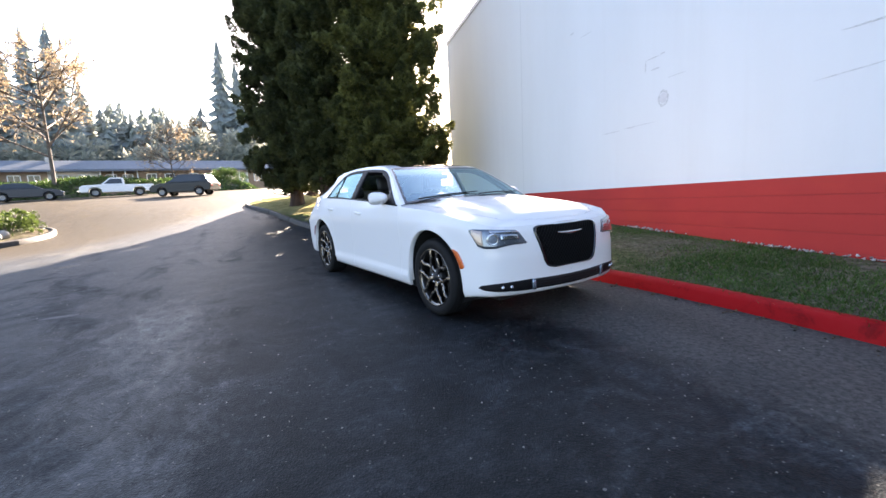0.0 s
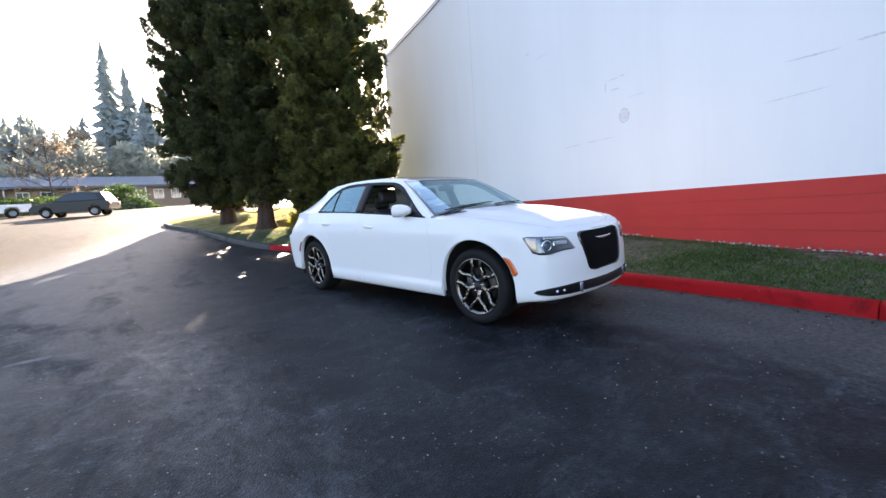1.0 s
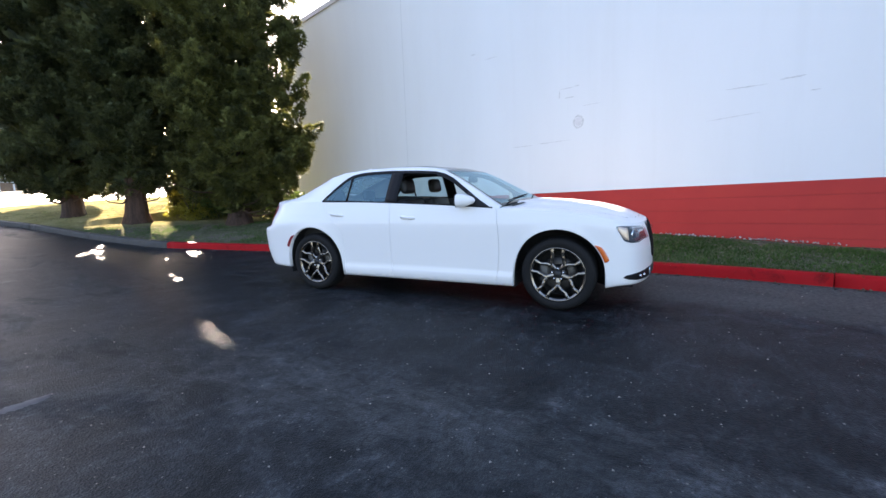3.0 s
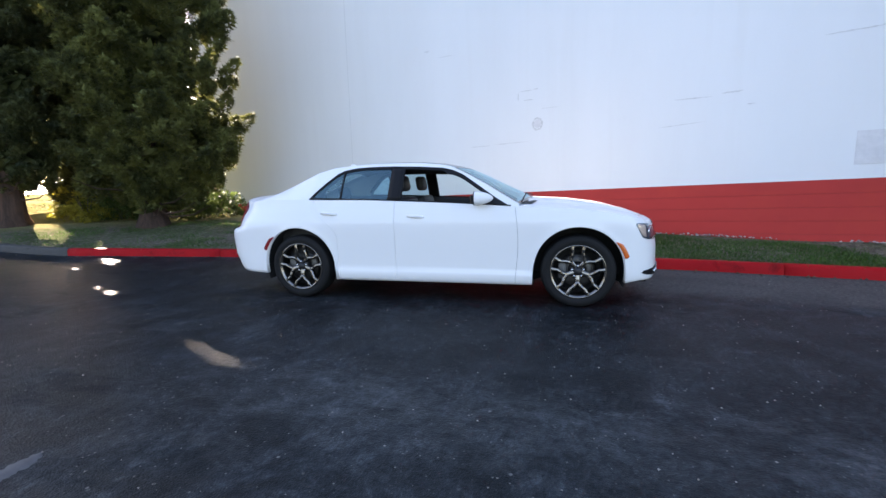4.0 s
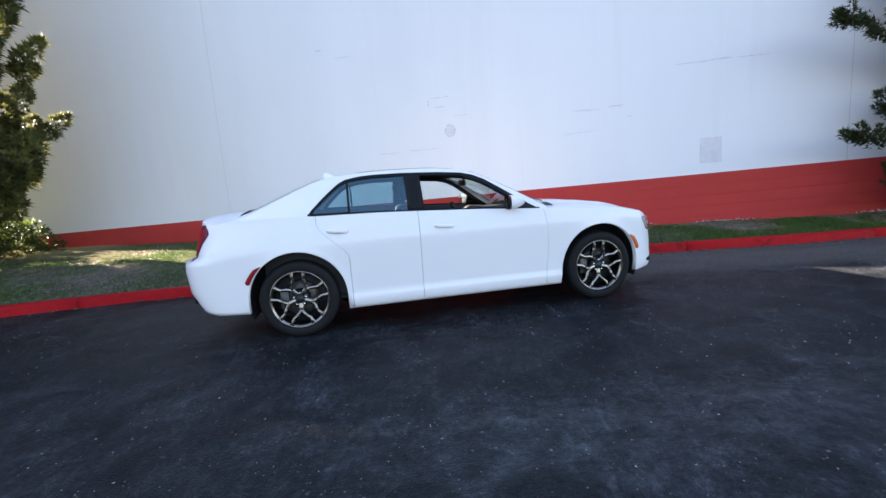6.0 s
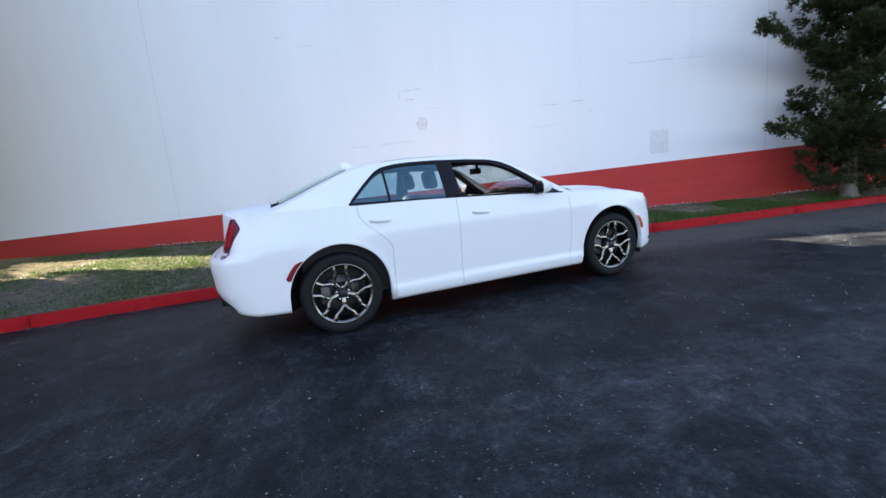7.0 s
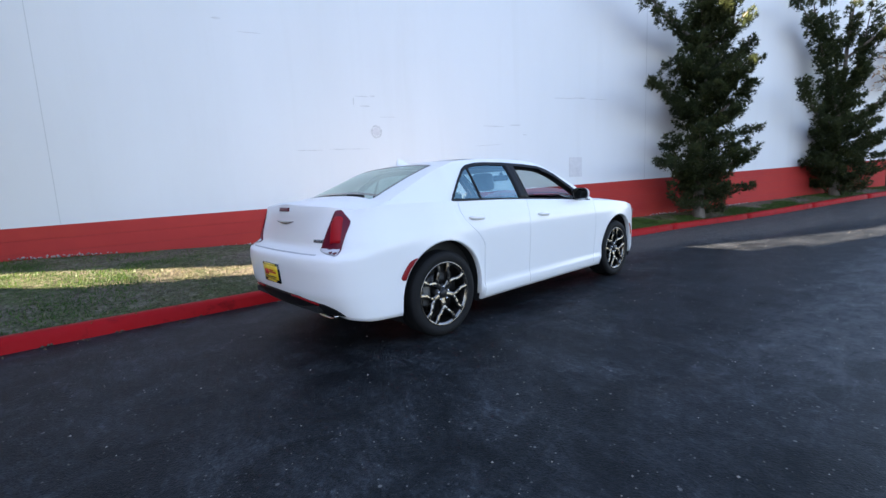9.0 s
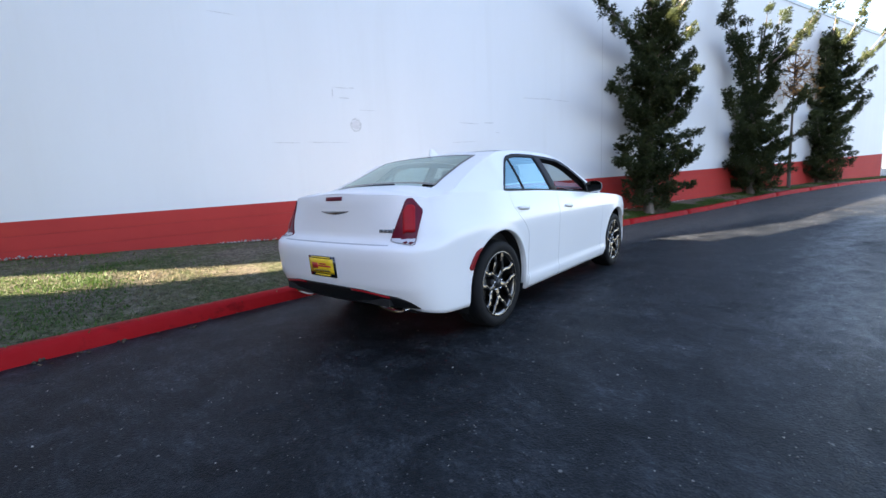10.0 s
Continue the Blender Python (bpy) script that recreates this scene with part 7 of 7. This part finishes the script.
def at_kerb_foot(rng):
    k = int(rng.uniform(60, 235))
    d = -abs(rng.normal(0.02, 0.07)) - 0.01
    p = CURB[k] + INWARD[k] * d + rng.normal(0, 0.08, 2) * np.array([0.3, 0.3])
    return (p[0], p[1], land(p[0], p[1]) + 0.006)


scatter_stones("kerb_litter", "brown leaf crumbs and dirt along the kerb foot", 700, at_kerb_foot, 0.016, stone_mat("dark litter", (0.02, 0.014, 0.009), (0.13, 0.09, 0.055)), 9, "litter")


# ---- vehicles on the far street ----
def profile_body(name, outline, half, parent, mat, label="", taper=0.0, zt=1.0, bevel=0.04):
    """A body pressed from a side outline (x, z), narrowed towards the top."""
    bm = bmesh.new()
    L = [bm.verts.new((x, half - taper * max(0.0, z - zt), z)) for x, z in outline]
    R = [bm.verts.new((x, -half + taper * max(0.0, z - zt), z)) for x, z in outline]
    bm.faces.new(L)
    bm.faces.new(R[::-1])
    n = len(outline)
    for k in range(n):
        bm.faces.new((L[k], R[k], R[(k + 1) % n], L[(k + 1) % n]))
    bmesh.ops.recalc_face_normals(bm, faces=bm.faces)
    bmesh.ops.bevel(bm, geom=bm.edges[:], offset=bevel, segments=2, profile=0.6, affect="EDGES")
    return part(name, bm, mat, parent, label, False)


def small_wheel(parent, x, y, r):
    w = new("wheel")
    w.parent = parent
    w.matrix_basis = pose(x, y, r, 0, 0, 0 if y > 0 else 180)
    bm = bmesh.new()
    lathe(bm, [(r * 0.62, -0.1), (r * 0.95, -0.11), (r, -0.08), (r, 0.08), (r * 0.95, 0.11), (r * 0.62, 0.1)], 28)
    part("tyre", finish(bm), TYRE, w)
    bm = bmesh.new()
    lathe(bm, [(0.01, 0.07), (r * 0.35, 0.08), (r * 0.58, 0.06), (r * 0.64, 0.1)], 20)
    part("rim", finish(bm), plain("dull wheel alloy", (0.22, 0.22, 0.22), 0.45, 0.7), w)


def pane(name, parent, quad, mat):
    bm = bmesh.new()
    bm.faces.new([bm.verts.new(p) for p in quad])
    return part(name, bm, mat, parent, "", False)


def pickup(x, y, ang):
    z = land(x, y)
    t = thing("pickup_truck", "white pickup truck with open bed on the street", "truck", "", pose(x, y, z, 0, 0, ang))
    white = plain("truck white paint", (0.72, 0.72, 0.72), 0.3)
    body = [(-2.65, 0.45), (-2.65, 1.02), (-0.55, 1.02), (-0.55, 1.05), (1.15, 1.05), (2.35, 0.98), (2.55, 0.85), (2.58, 0.42), (2.0, 0.40), (1.98, 0.62), (1.82, 0.78), (1.55, 0.82), (1.28, 0.78), (1.12, 0.62), (1.1, 0.38), (-1.1, 0.38), (-1.12, 0.62), (-1.28, 0.78), (-1.55, 0.82), (-1.82, 0.78), (-1.98, 0.62), (-2.0, 0.42)]
    profile_body("body", body, 0.90, t, white, "", 0.0, 1.0, 0.03)
    cab = profile_body("cab", [(-0.55, 1.03), (-0.50, 1.55), (-0.35, 1.62), (0.45, 1.62), (1.10, 1.04)], 0.86, t, white, "", 0.22, 1.03, 0.03)
    for sg in (-1, 1):
        yb, yt = sg * 0.868, sg * 0.77
        pane("side_window", cab, [(-0.38, yb, 1.10), (0.88, yb, 1.10), (0.42, yt, 1.53), (-0.34, yt, 1.53)], DARK_PANE)
        for wx in (-1.55, 1.55):
            small_wheel(t, wx, sg * 0.80, 0.36)
    pane("windscreen", cab, [(0.52, -0.66, 1.58), (0.52, 0.66, 1.58), (1.08, 0.74, 1.10), (1.08, -0.74, 1.10)], DARK_PANE)
    bm = bmesh.new()
    box(bm, -2.55, -0.62, -0.82, 0.82, 1.024, 1.05)
    part("bed_liner", bm, TRIM_BLACK, t, "dark bed rim", False)
    for sg in (-1, 1):
        bm = bmesh.new()
        box(bm, 2.50, 2.59, sg * 0.68 - 0.16, sg * 0.68 + 0.16, 0.66, 0.82, 0.02)
        part("headlamp", bm, SILVER, t, "", False)
        bm = bmesh.new()
        box(bm, -2.68, -2.62, sg * 0.80 - 0.07, sg * 0.80 + 0.07, 0.65, 0.95, 0.015)
        part("tail_lamp", bm, RED_LENS, t, "", False)
    for a, b in ((2.52, 2.72), (-2.8, -2.6)):
        bm = bmesh.new()
        box(bm, a, b, -0.88, 0.88, 0.42, 0.58, 0.04)
        part("bumper", bm, CHROME if a > 0 else TRIM_BLACK, t, "", False)
    return t


def street_car(x, y, ang, label, paint, tall=0.0):
    z = land(x, y)
    t = thing("street_car", label, "car", "", pose(x, y, z, 0, 0, ang))
    body = [(-2.2, 0.42), (-2.25, 0.85 + tall * 0.3), (-1.7, 0.95 + tall * 0.4), (1.0, 0.95 + tall * 0.3), (2.0, 0.82 + tall * 0.3), (2.25, 0.65), (2.22, 0.35), (1.72, 0.33), (1.66, 0.58), (1.35, 0.72), (1.04, 0.58), (0.98, 0.30), (-0.98, 0.30), (-1.04, 0.58), (-1.35, 0.72), (-1.66, 0.58), (-1.72, 0.36)]
    profile_body("body", body, 0.88, t, paint, "", 0.0, 1.0, 0.04)
    top = 1.42 + tall
    back = -1.75 if tall < 0.15 else -2.1
    cab = profile_body("cabin", [(back, 0.93 + tall * 0.3), (back + 0.55 - tall, top - 0.06), (-0.6, top), (0.15, top - 0.02), (1.05, 0.93 + tall * 0.3)], 0.82, t, paint, "", 0.3, 0.95, 0.04)
    for sg in (-1, 1):
        pane("side_window", cab, [(back + 0.35, sg * 0.838, 1.0 + tall * 0.3), (0.82, sg * 0.838, 1.0 + tall * 0.3), (0.12, sg * 0.72, top - 0.09), (back + 0.68, sg * 0.72, top - 0.1)], DARK_PANE)
        for wx in (-1.35, 1.35):
            small_wheel(t, wx, sg * 0.78, 0.33)
        bm = bmesh.new()
        box(bm, -2.27, -2.18, sg * 0.66 - 0.14, sg * 0.66 + 0.14, 0.66, 0.82, 0.02)
        part("tail_lamp", bm, RED_LENS, t, "", False)
        bm = bmesh.new()
        box(bm, 2.12, 2.24, sg * 0.62 - 0.16, sg * 0.62 + 0.16, 0.60, 0.72, 0.02)
        part("headlamp", bm, SILVER, t, "", False)
    return t


NAVY = plain("dark blue car paint", (0.015, 0.02, 0.032), 0.35, 0.0, 0.1)
pickup(-28.6, 38.4, 217)
street_car(-33.0, 34.6, 38, "dark blue saloon on the street", NAVY)
street_car(-19.7, 33.6, 184, "dark estate car on the street", plain("charcoal car paint", (0.010, 0.012, 0.014), 0.45, 0.0, 0.1), 0.2)
